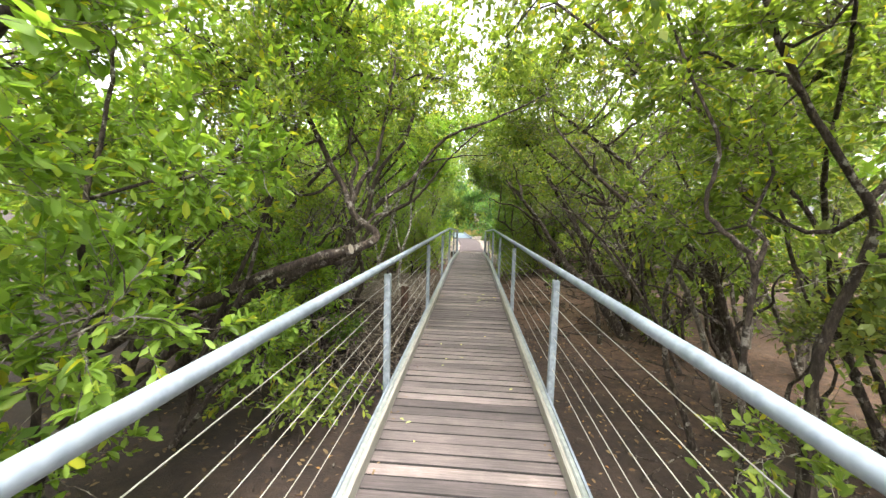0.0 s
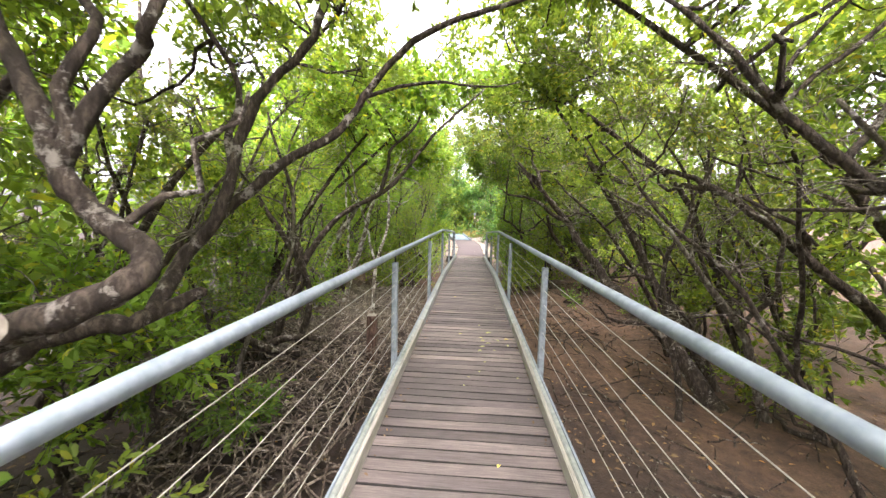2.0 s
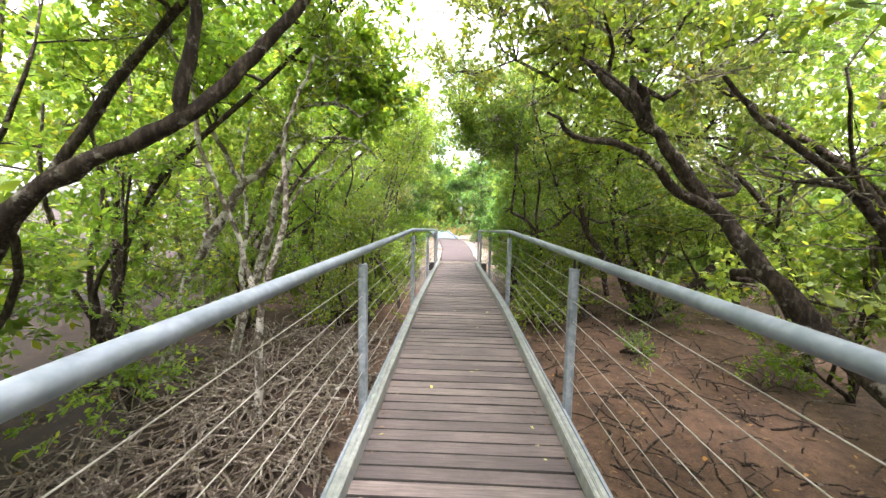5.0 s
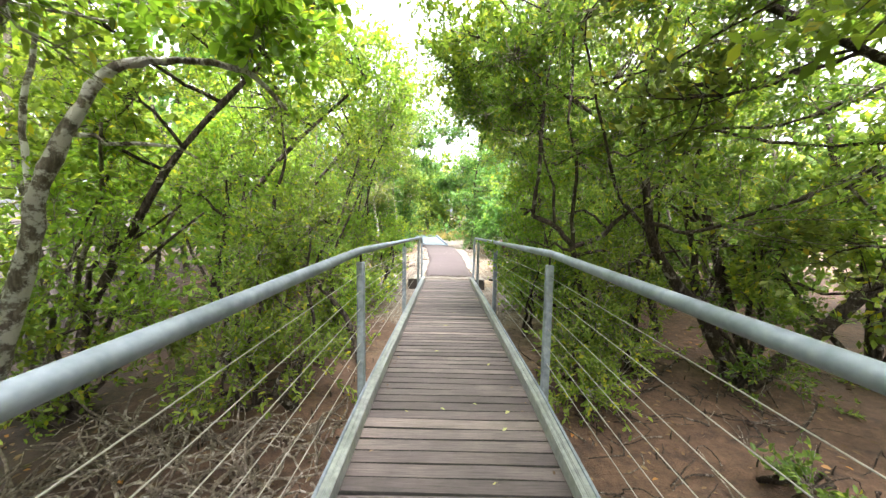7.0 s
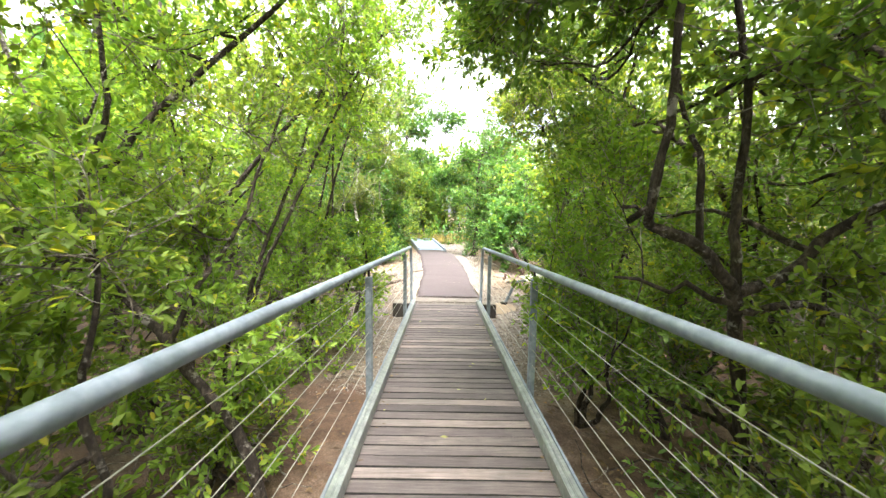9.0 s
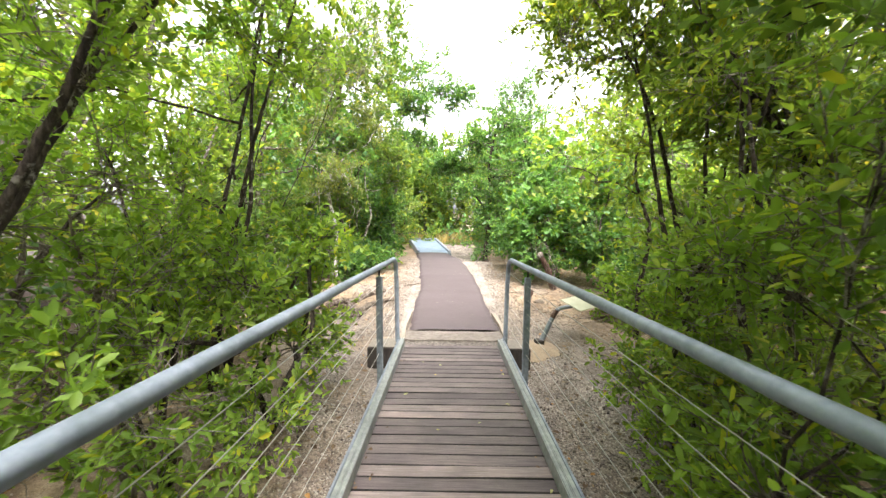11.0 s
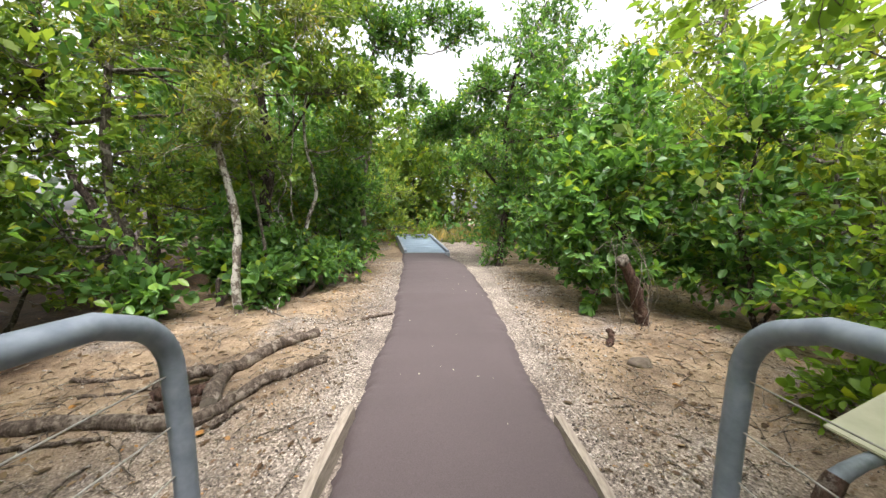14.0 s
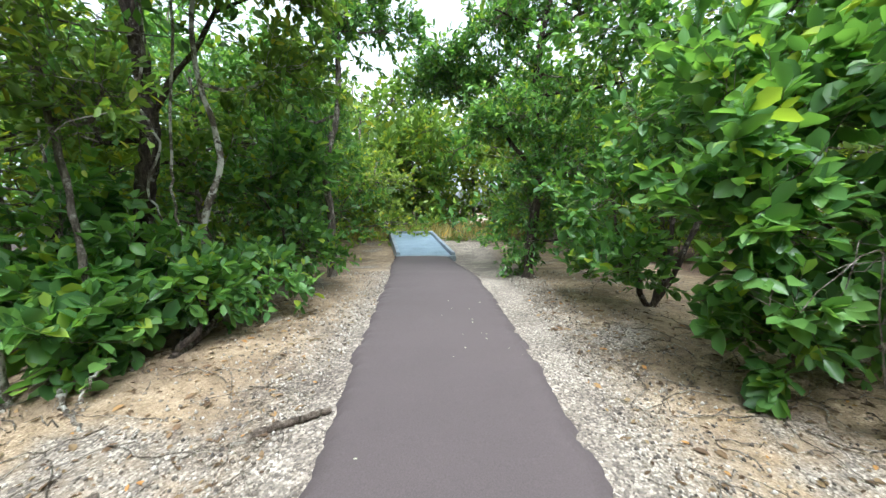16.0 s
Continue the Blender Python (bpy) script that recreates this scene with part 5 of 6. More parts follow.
plant("elbowed_tree", "dark tree with an elbowed limb and two upright stems", "tree",
      [([(1.75, 12.95, -0.56), (1.6, 12.85, 0.2), (1.42, 12.72, 0.75), (1.36, 12.7, 1.0), (1.12, 12.66, 1.26), (0.93, 12.64, 1.36), (0.86, 12.62, 1.43), (0.92, 12.6, 1.82), (0.95, 12.6, 2.3), (1.05, 12.7, 3.1)], 0.038, 0.014),
       ([(1.36, 12.7, 1.0), (1.37, 12.7, 1.35), (1.33, 12.68, 2.0), (1.28, 12.7, 2.5), (1.3, 12.8, 3.3)], 0.025, 0.012),
       ([(1.15, 12.66, 1.24), (1.12, 12.64, 1.55), (1.0, 12.62, 1.95), (0.98, 12.62, 2.4), (0.85, 12.7, 3.1)], 0.017, 0.008),
       ([(1.40, 12.7, 1.0), (1.8, 12.72, 1.18), (2.1, 12.75, 1.45), (2.6, 12.9, 2.0), (2.9, 13.0, 2.8)], 0.032, 0.014),
       ([(1.42, 12.72, 0.9), (1.65, 12.62, 0.92), (1.95, 12.5, 0.90), (2.4, 12.4, 1.0)], 0.022, 0.010),
       ([(1.36, 12.72, 0.95), (1.15, 12.8, 1.0), (0.92, 13.0, 1.02)], 0.02, 0.008),
       ([(0.93, 12.64, 1.36), (0.82, 12.6, 1.38), (0.74, 12.58, 1.41)], 0.018, 0.008)],
      [(1.5, 13.5, 3.0, 0.8, 0.7), (0.95, 13.3, 2.8, 0.55, 0.6), (2.4, 13.7, 2.9, 0.8, 0.8), (3.3, 13.4, 2.2, 0.8, 0.8), (1.7, 14.2, 1.3, 0.6, 0.9), (1.45, 14.5, 2.2, 0.6, 0.8), (2.9, 13.9, 1.0, 0.6, 0.7), (1.25, 14.4, 0.4, 0.45, 0.8), (0.3, 13.3, 3.2, 0.5, 0.5), (1.2, 13.0, 3.5, 0.7, 0.6), (2.3, 13.2, 1.8, 0.6, 0.8), (1.5, 14.6, 3.2, 0.8, 0.7), (2.7, 14.2, 1.8, 0.6, 0.8), (1.7, 12.9, 2.3, 0.5, 0.7), (0.2, 13.6, 2.75, 0.4, 0.5), (0.6, 14.2, 2.7, 0.4, 0.5), (0.1, 14.6, 3.0, 0.4, 0.5), (0.9, 13.2, 2.6, 0.35, 0.6), (-0.1, 13.0, 3.2, 0.4, 0.5), (0.5, 12.6, 2.9, 0.4, 0.5), (0.45, 13.1, 2.65, 0.4, 0.6), (0.35, 13.9, 2.95, 0.5, 0.6), (0.3, 14.9, 3.4, 0.5, 0.6), (0.6, 15.4, 3.2, 0.5, 0.6), (0.75, 12.3, 2.5, 0.35, 0.7), (1.7, 12.2, 2.2, 0.5, 0.7), (0.55, 12.0, 2.75, 0.4, 0.5)],
      LEAF_DEEP, BARK_DARK, 23, 0.06, limb=0.02)


def bush(x, y, z0, masses, leaf, seed, name="mangrove_bush", label="dense mangrove bush with small leathery leaves", bark=BARK_DARK, leaf_len=0.055, group="mangrove bushes", cat="bush", **kw):
    g = np.random.default_rng(seed)
    stems = []
    top = max(m[2] for m in masses)
    for k in range(3):
        m = masses[int(g.integers(0, len(masses)))]
        e = np.array(m[:3])
        s = np.array([x + g.normal(0, 0.08), y + g.normal(0, 0.08), z0])
        stems.append(([tuple(s), tuple(s * 0.6 + e * 0.4 + [g.normal(0, .12), g.normal(0, .12), 0.05]), tuple(e)], 0.03, 0.009))
    return plant(name, label, cat, stems, masses, leaf, bark, seed, leaf_len, group=group, **kw)


# leafy walls on both sides, nearest rows
bush(-2.3, 1.6, -0.62, [(-1.75, 1.5, 0.9, 0.55, 0.9), (-2.2, 1.2, 1.7, 0.7, 0.9), (-2.0, 2.0, 2.4, 0.7, 0.8), (-2.7, 1.8, 1.0, 0.7, 0.9), (-1.6, 2.4, 1.7, 0.5, 0.9), (-2.4, 1.6, 0.1, 0.55, 0.6)], LEAF_FRESH, 51, leaf_len=0.086)
bush(-2.6, 2.9, -0.62, [(-2.0, 2.7, 1.5, 0.6, 0.9), (-2.8, 2.9, 2.1, 0.8, 0.9), (-2.9, 2.6, 0.9, 0.6, 0.8), (-1.7, 3.0, 0.35, 0.45, 0.7), (-2.2, 3.4, 0.2, 0.5, 0.6), (-1.5, 3.4, 2.6, 0.5, 0.7)], LEAF_FRESH, 52, leaf_len=0.078)
bush(-2.2, 0.4, -0.62, [(-1.7, 0.6, 1.1, 0.5, 0.9), (-2.2, 0.3, 1.9, 0.7, 0.9), (-2.5, 0.7, 0.9, 0.7, 0.9), (-1.6, 0.9, 0.0, 0.4, 0.7), (-1.7, 1.0, 2.2, 0.6, 0.8)], LEAF_FRESH, 53, leaf_len=0.086)
bush(-1.7, 3.5, -0.62, [(-1.5, 3.0, -0.25, 0.28, 0.7), (-1.2, 3.6, -0.38, 0.26, 0.7), (-1.7, 3.9, -0.15, 0.34, 0.7), (-2.0, 3.2, -0.2, 0.35, 0.7)], LEAF_MANGROVE, 151, leaf_len=0.075, sub=6, twigs_per=5)
bush(-2.4, 4.4, -0.62, [(-2.3, 4.3, 0.9, 0.4, 0.8), (-1.95, 4.6, 0.5, 0.35, 0.8), (-2.8, 4.1, 0.7, 0.45, 0.8), (-3.3, 3.9, 0.3, 0.5, 0.8), (-2.7, 4.6, 0.2, 0.4, 0.8)], LEAF_FRESH, 152, leaf_len=0.075)
bush(-2.2, 5.0, -0.62, [(-2.4, 4.9, 0.1, 0.5, 0.6), (-1.9, 5.2, -0.25, 0.3, 0.5)], LEAF_DEEP, 54, leaf_len=0.06)
bush(-3.6, 5.2, -0.62, [(-3.3, 5.0, 1.2, 0.8, 0.9), (-3.9, 5.6, 2.0, 0.9, 0.9), (-3.4, 5.8, 0.4, 0.6, 0.7), (-2.9, 5.6, 2.2, 0.6, 0.8)], LEAF_OLIVE, 55)
bush(1.7, 1.9, -0.62, [(1.55, 1.8, -0.1, 0.45, 0.7), (1.95, 2.2, 0.15, 0.4, 0.7), (1.45, 1.3, -0.2, 0.4, 0.6)], LEAF_MANGROVE, 56, leaf_len=0.075, sub=5, twigs_per=5)
bush(2.4, 0.7, -0.62, [(2.0, 0.8, 1.7, 0.7, 0.9), (2.4, 1.2, 2.4, 0.8, 0.8), (2.3, 0.4, 0.8, 0.6, 0.9), (1.7, 1.2, 2.6, 0.6, 0.7)], LEAF_FRESH, 57, leaf_len=0.08)
bush(-2.2, 14.6, -0.5, [(-1.6, 14.5, 0.5, 0.55, 0.9), (-2.2, 14.8, 1.3, 0.7, 0.9), (-1.7, 15.0, 1.9, 0.6, 0.9), (-2.7, 14.5, 2.3, 0.8, 0.9), (-1.5, 14.0, -0.1, 0.4, 0.7), (-0.7, 15.0, 3.35, 0.5, 0.8), (-0.95, 14.2, 3.0, 0.5, 0.8), (-1.2, 14.8, 2.7, 0.5, 0.9), (-0.6, 15.8, 3.8, 0.55, 0.8), (-1.2, 15.4, 3.6, 0.6, 0.8)], LEAF_LIME, 58)
bush(-2.2, 16.1, -0.45, [(-1.9, 15.9, 0.8, 0.6, 0.9), (-2.3, 16.3, 1.5, 0.7, 0.9), (-2.6, 15.7, 0.3, 0.6, 0.8), (-2.9, 16.2, 2.3, 0.8, 0.9), (-1.1, 16.5, 3.6, 0.6, 0.8), (-1.5, 16.2, 2.6, 0.6, 0.9), (-1.7, 16.8, 3.3, 0.7, 0.8), (-2.2, 17.0, 2.6, 0.6, 0.9)], LEAF_FRESH, 59, leaf_len=0.068)
bush(-2.4, 17.1, -0.42, [(-2.0, 17.0, 0.4, 0.5, 0.9), (-2.3, 17.2, 0.95, 0.5, 0.9), (-2.8, 16.9, 0.2, 0.6, 0.7), (-2.9, 17.3, 1.2, 0.6, 0.9), (-1.3, 17.6, 3.25, 0.5, 0.8), (-0.95, 18.0, 3.8, 0.5, 0.8), (-2.0, 17.5, 2.8, 0.6, 0.8)], LEAF_DEEP, 60, leaf_len=0.075)
bush(1.9, 15.2, -0.46, [(1.5, 15.0, 0.4, 0.5, 0.9), (1.9, 15.3, 1.2, 0.7, 0.9), (1.6, 15.5, 2.1, 0.7, 0.8), (2.5, 15.1, 2.5, 0.8, 0.8), (2.4, 15.4, 0.3, 0.6, 0.8), (1.15, 15.4, 2.9, 0.4, 0.7), (1.3, 15.9, 3.3, 0.5, 0.7)], LEAF_MANGROVE, 61)
bush(2.3, 16.6, -0.44, [(1.9, 16.4, 0.2, 0.5, 0.8), (2.3, 16.6, 1.1, 0.6, 0.9), (1.9, 16.7, 1.9, 0.6, 0.8), (2.8, 16.4, 2.3, 0.8, 0.8), (2.6, 16.9, 0.1, 0.5, 0.7), (1.9, 16.0, 2.7, 0.6, 0.7), (2.5, 16.3, 3.0, 0.7, 0.7), (1.6, 15.6, 2.9, 0.5, 0.7), (1.3, 16.2, 2.6, 0.42, 0.7), (1.25, 16.6, 3.1, 0.5, 0.7), (1.7, 17.1, 3.2, 0.5, 0.7), (2.6, 16.9, 2.2, 0.6, 0.8), (3.2, 16.8, 2.7, 0.7, 0.8), (2.4, 16.2, 2.2, 0.5, 0.8), (3.0, 17.2, 3.3, 0.7, 0.8), (3.4, 16.4, 1.8, 0.6, 0.8), (0.9, 16.6, 2.75, 0.35, 0.8), (0.85, 16.0, 2.9, 0.4, 0.7), (1.05, 17.0, 3.1, 0.4, 0.7)], LEAF_MANGROVE, 62, leaf_len=0.06)
bush(-1.4, 16.1, -0.45, [(-1.3, 16.2, 0.2, 0.38, 0.9), (-1.25, 15.6, -0.1, 0.36, 0.8), (-1.4, 16.6, 0.5, 0.36, 0.9), (-1.5, 15.9, 0.8, 0.4, 0.9), (-1.25, 16.5, 1.0, 0.3, 0.9)], LEAF_FRESH, 66, leaf_len=0.07)
bush(1.6, 15.8, -0.45, [(1.4, 16.1, 0.0, 0.36, 0.8), (1.55, 15.6, -0.1, 0.38, 0.8), (1.7, 16.2, 0.5, 0.4, 0.9), (1.3, 15.0, -0.15, 0.34, 0.8), (1.75, 15.9, -0.1, 0.38, 0.8), (2.1, 16.2, 0.1, 0.4, 0.8)], LEAF_FRESH, 67)
bush(2.4, 16.3, -0.45, [(1.9, 16.3, 2.2, 0.42, 0.8), (2.4, 16.6, 2.5, 0.5, 0.8), (2.2, 15.9, 2.6, 0.45, 0.8), (1.75, 16.0, 2.35, 0.35, 0.8), (2.9, 16.3, 2.2, 0.5, 0.8), (2.05, 17.0, 2.65, 0.4, 0.8), (2.6, 15.8, 1.9, 0.45, 0.8)], LEAF_DEEP, 154, leaf_len=0.06)
bush(2.4, 10.9, -0.58, [(2.35, 10.8, -0.42, 0.13, 0.6)], LEAF_DEEP, 63, sub=4)
bush(2.3, 12.7, -0.53, [(1.5, 12.6, -0.1, 0.4, 0.7), (2.0, 12.8, 0.2, 0.5, 0.8), (1.35, 13.1, 0.5, 0.35, 0.9)], LEAF_DEEP, 64)
bush(1.1, 14.0, -0.52, [(1.05, 13.8, 0.9, 0.38, 0.9), (0.98, 14.4, 0.45, 0.3, 0.9), (1.1, 13.4, 0.3, 0.33, 0.9), (1.05, 14.3, 1.5, 0.4, 0.9), (1.15, 13.7, 1.7, 0.35, 0.9), (1.2, 14.9, 1.1, 0.4, 0.9)], LEAF_LIME, 68)
bush(1.4, 12.1, -0.56, [(1.22, 12.1, 0.0, 0.33, 0.9), (1.5, 12.3, 0.4, 0.4, 0.9), (1.2, 11.7, -0.25, 0.3, 0.8), (1.6, 11.9, -0.1, 0.4, 0.8), (1.7, 12.4, 0.75, 0.4, 0.8)], LEAF_MANGROVE, 69)
bush(-3.4, 7.6, -0.62, [(-3.1, 7.5, 0.1, 0.5, 0.8), (-3.6, 7.8, 0.7, 0.6, 0.9), (-3.0, 6.9, -0.25, 0.35, 0.6), (-3.9, 7.2, 0.1, 0.5, 0.8), (-3.3, 8.3, 0.2, 0.45, 0.8)], LEAF_DEEP, 70, leaf_len=0.07)
bush(-3.6, 11.6, -0.6, [(-3.5, 11.6, 0.0, 0.5, 0.8), (-4.2, 11.9, 0.5, 0.7, 0.9), (-3.0, 12.1, 0.1, 0.45, 0.8), (-4.6, 11.2, 0.2, 0.6, 0.8)], LEAF_MANGROVE, 153, leaf_len=0.065)
bush(-1.5, 11.8, -0.56, [(-1.45, 11.9, -0.05, 0.45, 0.8), (-1.8, 12.2, 0.5, 0.5, 0.9), (-1.5, 12.4, 1.2, 0.45, 0.9)], LEAF_MANGROVE, 65)

for k, (x, y, w, lf) in enumerate([(-1.9, 12.0, 0.55, LEAF_MANGROVE), (-2.6, 12.6, 0.7, LEAF_LIME), (-1.6, 13.2, 0.5, LEAF_FRESH), (-2.5, 13.8, 0.7, LEAF_LIME), (-3.3, 11.6, 0.8, LEAF_LIME), (-1.7, 15.4, 0.5, LEAF_FRESH), (-2.7, 16.6, 0.6, LEAF_LIME),
                                   (2.2, 13.0, 0.5, LEAF_MANGROVE), (1.8, 14.0, 0.45, LEAF_LIME), (2.6, 14.6, 0.65, LEAF_MANGROVE), (1.75, 15.9, 0.4, LEAF_LIME), (2.4, 16.0, 0.55, LEAF_MANGROVE), (3.2, 12.4, 0.8, LEAF_DEEP), (-3.2, 9.4, 0.8, LEAF_LIME), (-3.0, 6.4, 0.5, LEAF_MANGROVE),
                                   (4.0, 9.9, 0.6, LEAF_LIME), (3.3, 3.6, 0.6, LEAF_OLIVE), (3.4, 8.0, 0.6, LEAF_OLIVE), (3.3, 5.9, 0.5, LEAF_MANGROVE)]):
    g = np.random.default_rng(600 + k)
    zg = ground_z(x, y)
    hi = 2.1 if abs(x) > 2 else 1.3
    bush(x, y, zg - 0.03, [(x + g.normal(0, .25 * w), y + g.normal(0, .3), zg + 0.25 + hi * q / 3.2, w * g.uniform(.75, 1.1), .85) for q in range(4)], lf, 600 + k, leaf_len=0.06)

# ---------------------------------------------------------------- clearing by the path
plant("slender_tree", "tall slender tree with a pale patched trunk", "tree",
      [([(-2.32, 20.70, -0.27), (-2.33, 20.70, 0.5), (-2.36, 20.7, 1.2), (-2.4, 20.72, 2.0), (-2.35, 20.75, 3.0), (-2.4, 20.8, 4.6)], 0.05, 0.02),
       ([(-2.24, 20.71, 1.7), (-2.6, 20.5, 2.1), (-3.0, 20.2, 2.4)], 0.014, 0.006),
       ([(-2.28, 20.72, 2.1), (-1.8, 20.8, 2.6), (-1.4, 20.9, 3.0)], 0.02, 0.008)],
      [(-2.3, 20.5, 3.0, 0.6, 0.8), (-1.6, 20.8, 3.1, 0.6, 0.8), (-2.9, 20.3, 2.5, 0.6, 0.8), (-2.1, 20.6, 4.0, 0.8, 0.9), (-2.0, 20.3, 2.0, 0.35, 0.9), (-2.5, 20.7, 3.6, 0.7, 0.9), (-1.7, 20.5, 4.1, 0.7, 0.9), (-1.9, 21.0, 4.9, 0.8, 0.9), (-2.6, 20.8, 1.7, 0.5, 0.9)],
      LEAF_OLIVE, BARK_PALE, 71, 0.075, 0.3, 12, bark_label="pale trunk with white lichen patches")
plant("slender_tree", "slender dark-trunked tree with hanging leaves", "tree",
      [([(-2.14, 21.1, -0.2), (-2.2, 21.1, 0.5), (-2.36, 21.1, 1.3), (-2.4, 21.15, 2.2), (-2.5, 21.2, 3.4)], 0.025, 0.012)],
      [(-1.9, 21.0, 2.6, 0.5, 0.9), (-1.5, 21.2, 3.3, 0.6, 0.9), (-1.4, 21.4, 2.4, 0.5, 0.8), (-2.1, 21.2, 1.5, 0.45, 0.9)], LEAF_DEEP, BARK_GREY, 72, 0.08, 0.4)
plant("tall_tree", "tall dark-trunked tree behind the path bushes", "tree",
      [([(-2.75, 22.2, -0.2), (-2.72, 22.2, 0.8), (-2.68, 22.2, 2.0), (-2.7, 22.3, 3.4), (-2.6, 22.3, 5.2)], 0.09, 0.05),
       ([(-2.7, 22.2, 1.6), (-2.2, 22.3, 2.3), (-1.8, 22.3, 3.0)], 0.03, 0.012)],
      [(-2.6, 22.3, 4.4, 1.1, 0.9), (-1.7, 22.5, 3.6, 0.9, 0.9), (-1.5, 22.2, 2.6, 0.6, 0.8), (-3.5, 22.0, 3.4, 1.0, 0.8), (-2.2, 23.2, 4.8, 1.0, 0.9), (-3.3, 22.4, 1.6, 0.8, 0.9), (-2.4, 22.8, 1.2, 0.7, 0.9), (-3.6, 22.4, 4.6, 1.0, 0.9), (-1.6, 23.0, 4.6, 0.8, 0.8)], LEAF_DEEP, BARK_DARK, 73, 0.10, 0.5, 12, sub=12)
plant("spotted_tree", "thin tree with a white spotted trunk and vines", "tree",
      [([(-2.0, 21.9, -0.15), (-1.98, 21.9, 0.6), (-1.9, 21.9, 1.3), (-1.95, 21.9, 2.2), (-1.85, 22, 3.2)], 0.032, 0.014)],
      [(-1.9, 21.9, 2.7, 0.6, 0.9), (-1.5, 22.2, 2.0, 0.5, 0.8)], LEAF_DEEP, BARK_PALE, 74, 0.085, 0.5)
plant("path_tree", "leafy tree beside the path with a leaning limb", "tree",
      [([(-1.65, 23.9, -0.12), (-1.65, 23.9, 0.8), (-1.6, 23.9, 1.7), (-1.5, 24, 2.8), (-1.4, 24, 4.2)], 0.06, 0.025)],
      [(-1.6, 24, 3.0, 0.8, 0.9), (-1.4, 24.2, 4.0, 0.9, 0.8), (-2.1, 23.7, 2.2, 0.7, 0.9), (-1.85, 24.1, 1.4, 0.55, 0.9), (-1.3, 23.9, 3.4, 0.5, 0.7), (-2.1, 24.4, 0.6, 0.55, 0.8), (-2.5, 25.0, 0.9, 0.6, 0.9), (-2.4, 25.0, 2.0, 0.8, 0.9), (-1.3, 24.2, 5.0, 0.9, 0.8), (-1.7, 24.0, 5.8, 0.9, 0.8), (-0.7, 24.4, 4.3, 0.55, 0.8), (-0.1, 24.7, 4.8, 0.55, 0.7), (0.45, 25.0, 4.9, 0.42, 0.6), (-0.9, 24.4, 3.3, 0.45, 0.8), (-0.6, 24.5, 5.4, 0.7, 0.8)], LEAF_GLOSSY, BARK_GREY, 75, 0.095, 0.45, 12)
plant("round_leaf_tree", "small tree with big round bright leaves near the sign", "tree",
      [([(2.47, 18.1, -0.42), (2.46, 18.1, 0.1), (2.52, 18.1, 0.9), (2.4, 18.1, 1.5), (2.35, 18.1, 2.0), (2.5, 18.1, 2.7)], 0.035, 0.012),
       ([(2.35, 18.1, 0.25), (2.7, 18.0, 0.6), (3.0, 17.9, 1.0), (3.1, 17.9, 1.7)], 0.02, 0.009),
       ([(2.4, 18.1, 1.5), (1.95, 18.2, 1.75), (1.5, 18.4, 1.95)], 0.012, 0.006)],
      [(1.9, 18.3, 1.7, 0.5, 0.7), (2.4, 18.2, 2.3, 0.6, 0.8), (3.0, 17.9, 1.6, 0.6, 0.8), (1.55, 18.5, 2.1, 0.4, 0.6), (2.6, 18.3, 1.1, 0.4, 0.8), (3.0, 18.0, 2.6, 0.7, 0.8)],
      LEAF_FRESH, BARK_DARK, 76, 0.092, 0.72, 6, 0.32, sub=5, twigs_per=4)


def broad_bush(x, y, masses, seed, leaf=LEAF_GLOSSY, ln=0.105, label="broad-leaved glossy green bush at the path edge"):
    return bush(x, y, ground_z(x, y) - 0.03, masses, leaf, seed, "broadleaf_bush", label, BARK_DARK, ln, "broad-leaved bushes", leaf_wide=0.58, per_twig=9, twig_len=0.3)


broad_bush(2.3, 21.2, [(1.65, 21.0, 0.75, 0.5, 0.9), (2.1, 20.9, 1.4, 0.55, 0.9), (2.5, 20.9, 0.6, 0.6, 0.9), (1.75, 21.5, 1.7, 0.55, 0.9), (2.3, 21.5, 2.3, 0.6, 0.8), (1.7, 20.8, 0.2, 0.4, 0.7), (2.9, 20.8, 1.3, 0.7, 0.9), (1.55, 20.9, 1.2, 0.4, 0.9)], 81, LEAF_GLOSSY, 0.118)
broad_bush(2.9, 20.2, [(2.75, 20.5, 0.3, 0.45, 0.8), (3.0, 20.3, 0.9, 0.7, 0.9), (3.3, 19.9, 0.3, 0.6, 0.8), (3.0, 20.4, 1.8, 0.7, 0.9)], 82, LEAF_GLOSSY)
broad_bush(3.2, 19.0, [(2.9, 19.1, 0.2, 0.5, 0.8), (3.3, 19.2, 0.8, 0.7, 0.9), (3.6, 18.8, 0.2, 0.6, 0.8), (3.8, 19.3, 1.5, 0.8, 0.9), (2.6, 18.8, -0.1, 0.35, 0.7)], 83, LEAF_LIME, 0.085, "light green bush at the edge of the clearing")
broad_bush(1.9, 22.6, [(1.5, 22.5, 0.9, 0.6, 0.9), (2.0, 22.6, 1.8, 0.7, 0.9), (1.6, 22.9, 2.6, 0.7, 0.9), (2.6, 22.4, 2.6, 0.8, 0.9), (1.4, 22.3, 0.3, 0.4, 0.8)], 84)
broad_bush(-1.75, 21.3, [(-1.85, 21.6, 0.2, 0.3, 0.7), (-2.3, 21.5, 0.4, 0.36, 0.8), (-1.7, 22.2, 0.25, 0.32, 0.7)], 85)
broad_bush(-2.7, 20.9, [(-2.2, 21.0, 0.12, 0.30, 0.6), (-2.3, 21.2, 0.16, 0.32, 0.6), (-2.65, 21.35, 0.22, 0.36, 0.7), (-3.0, 21.7, 0.7, 0.5, 0.8)], 86, LEAF_GLOSSY, 0.125)
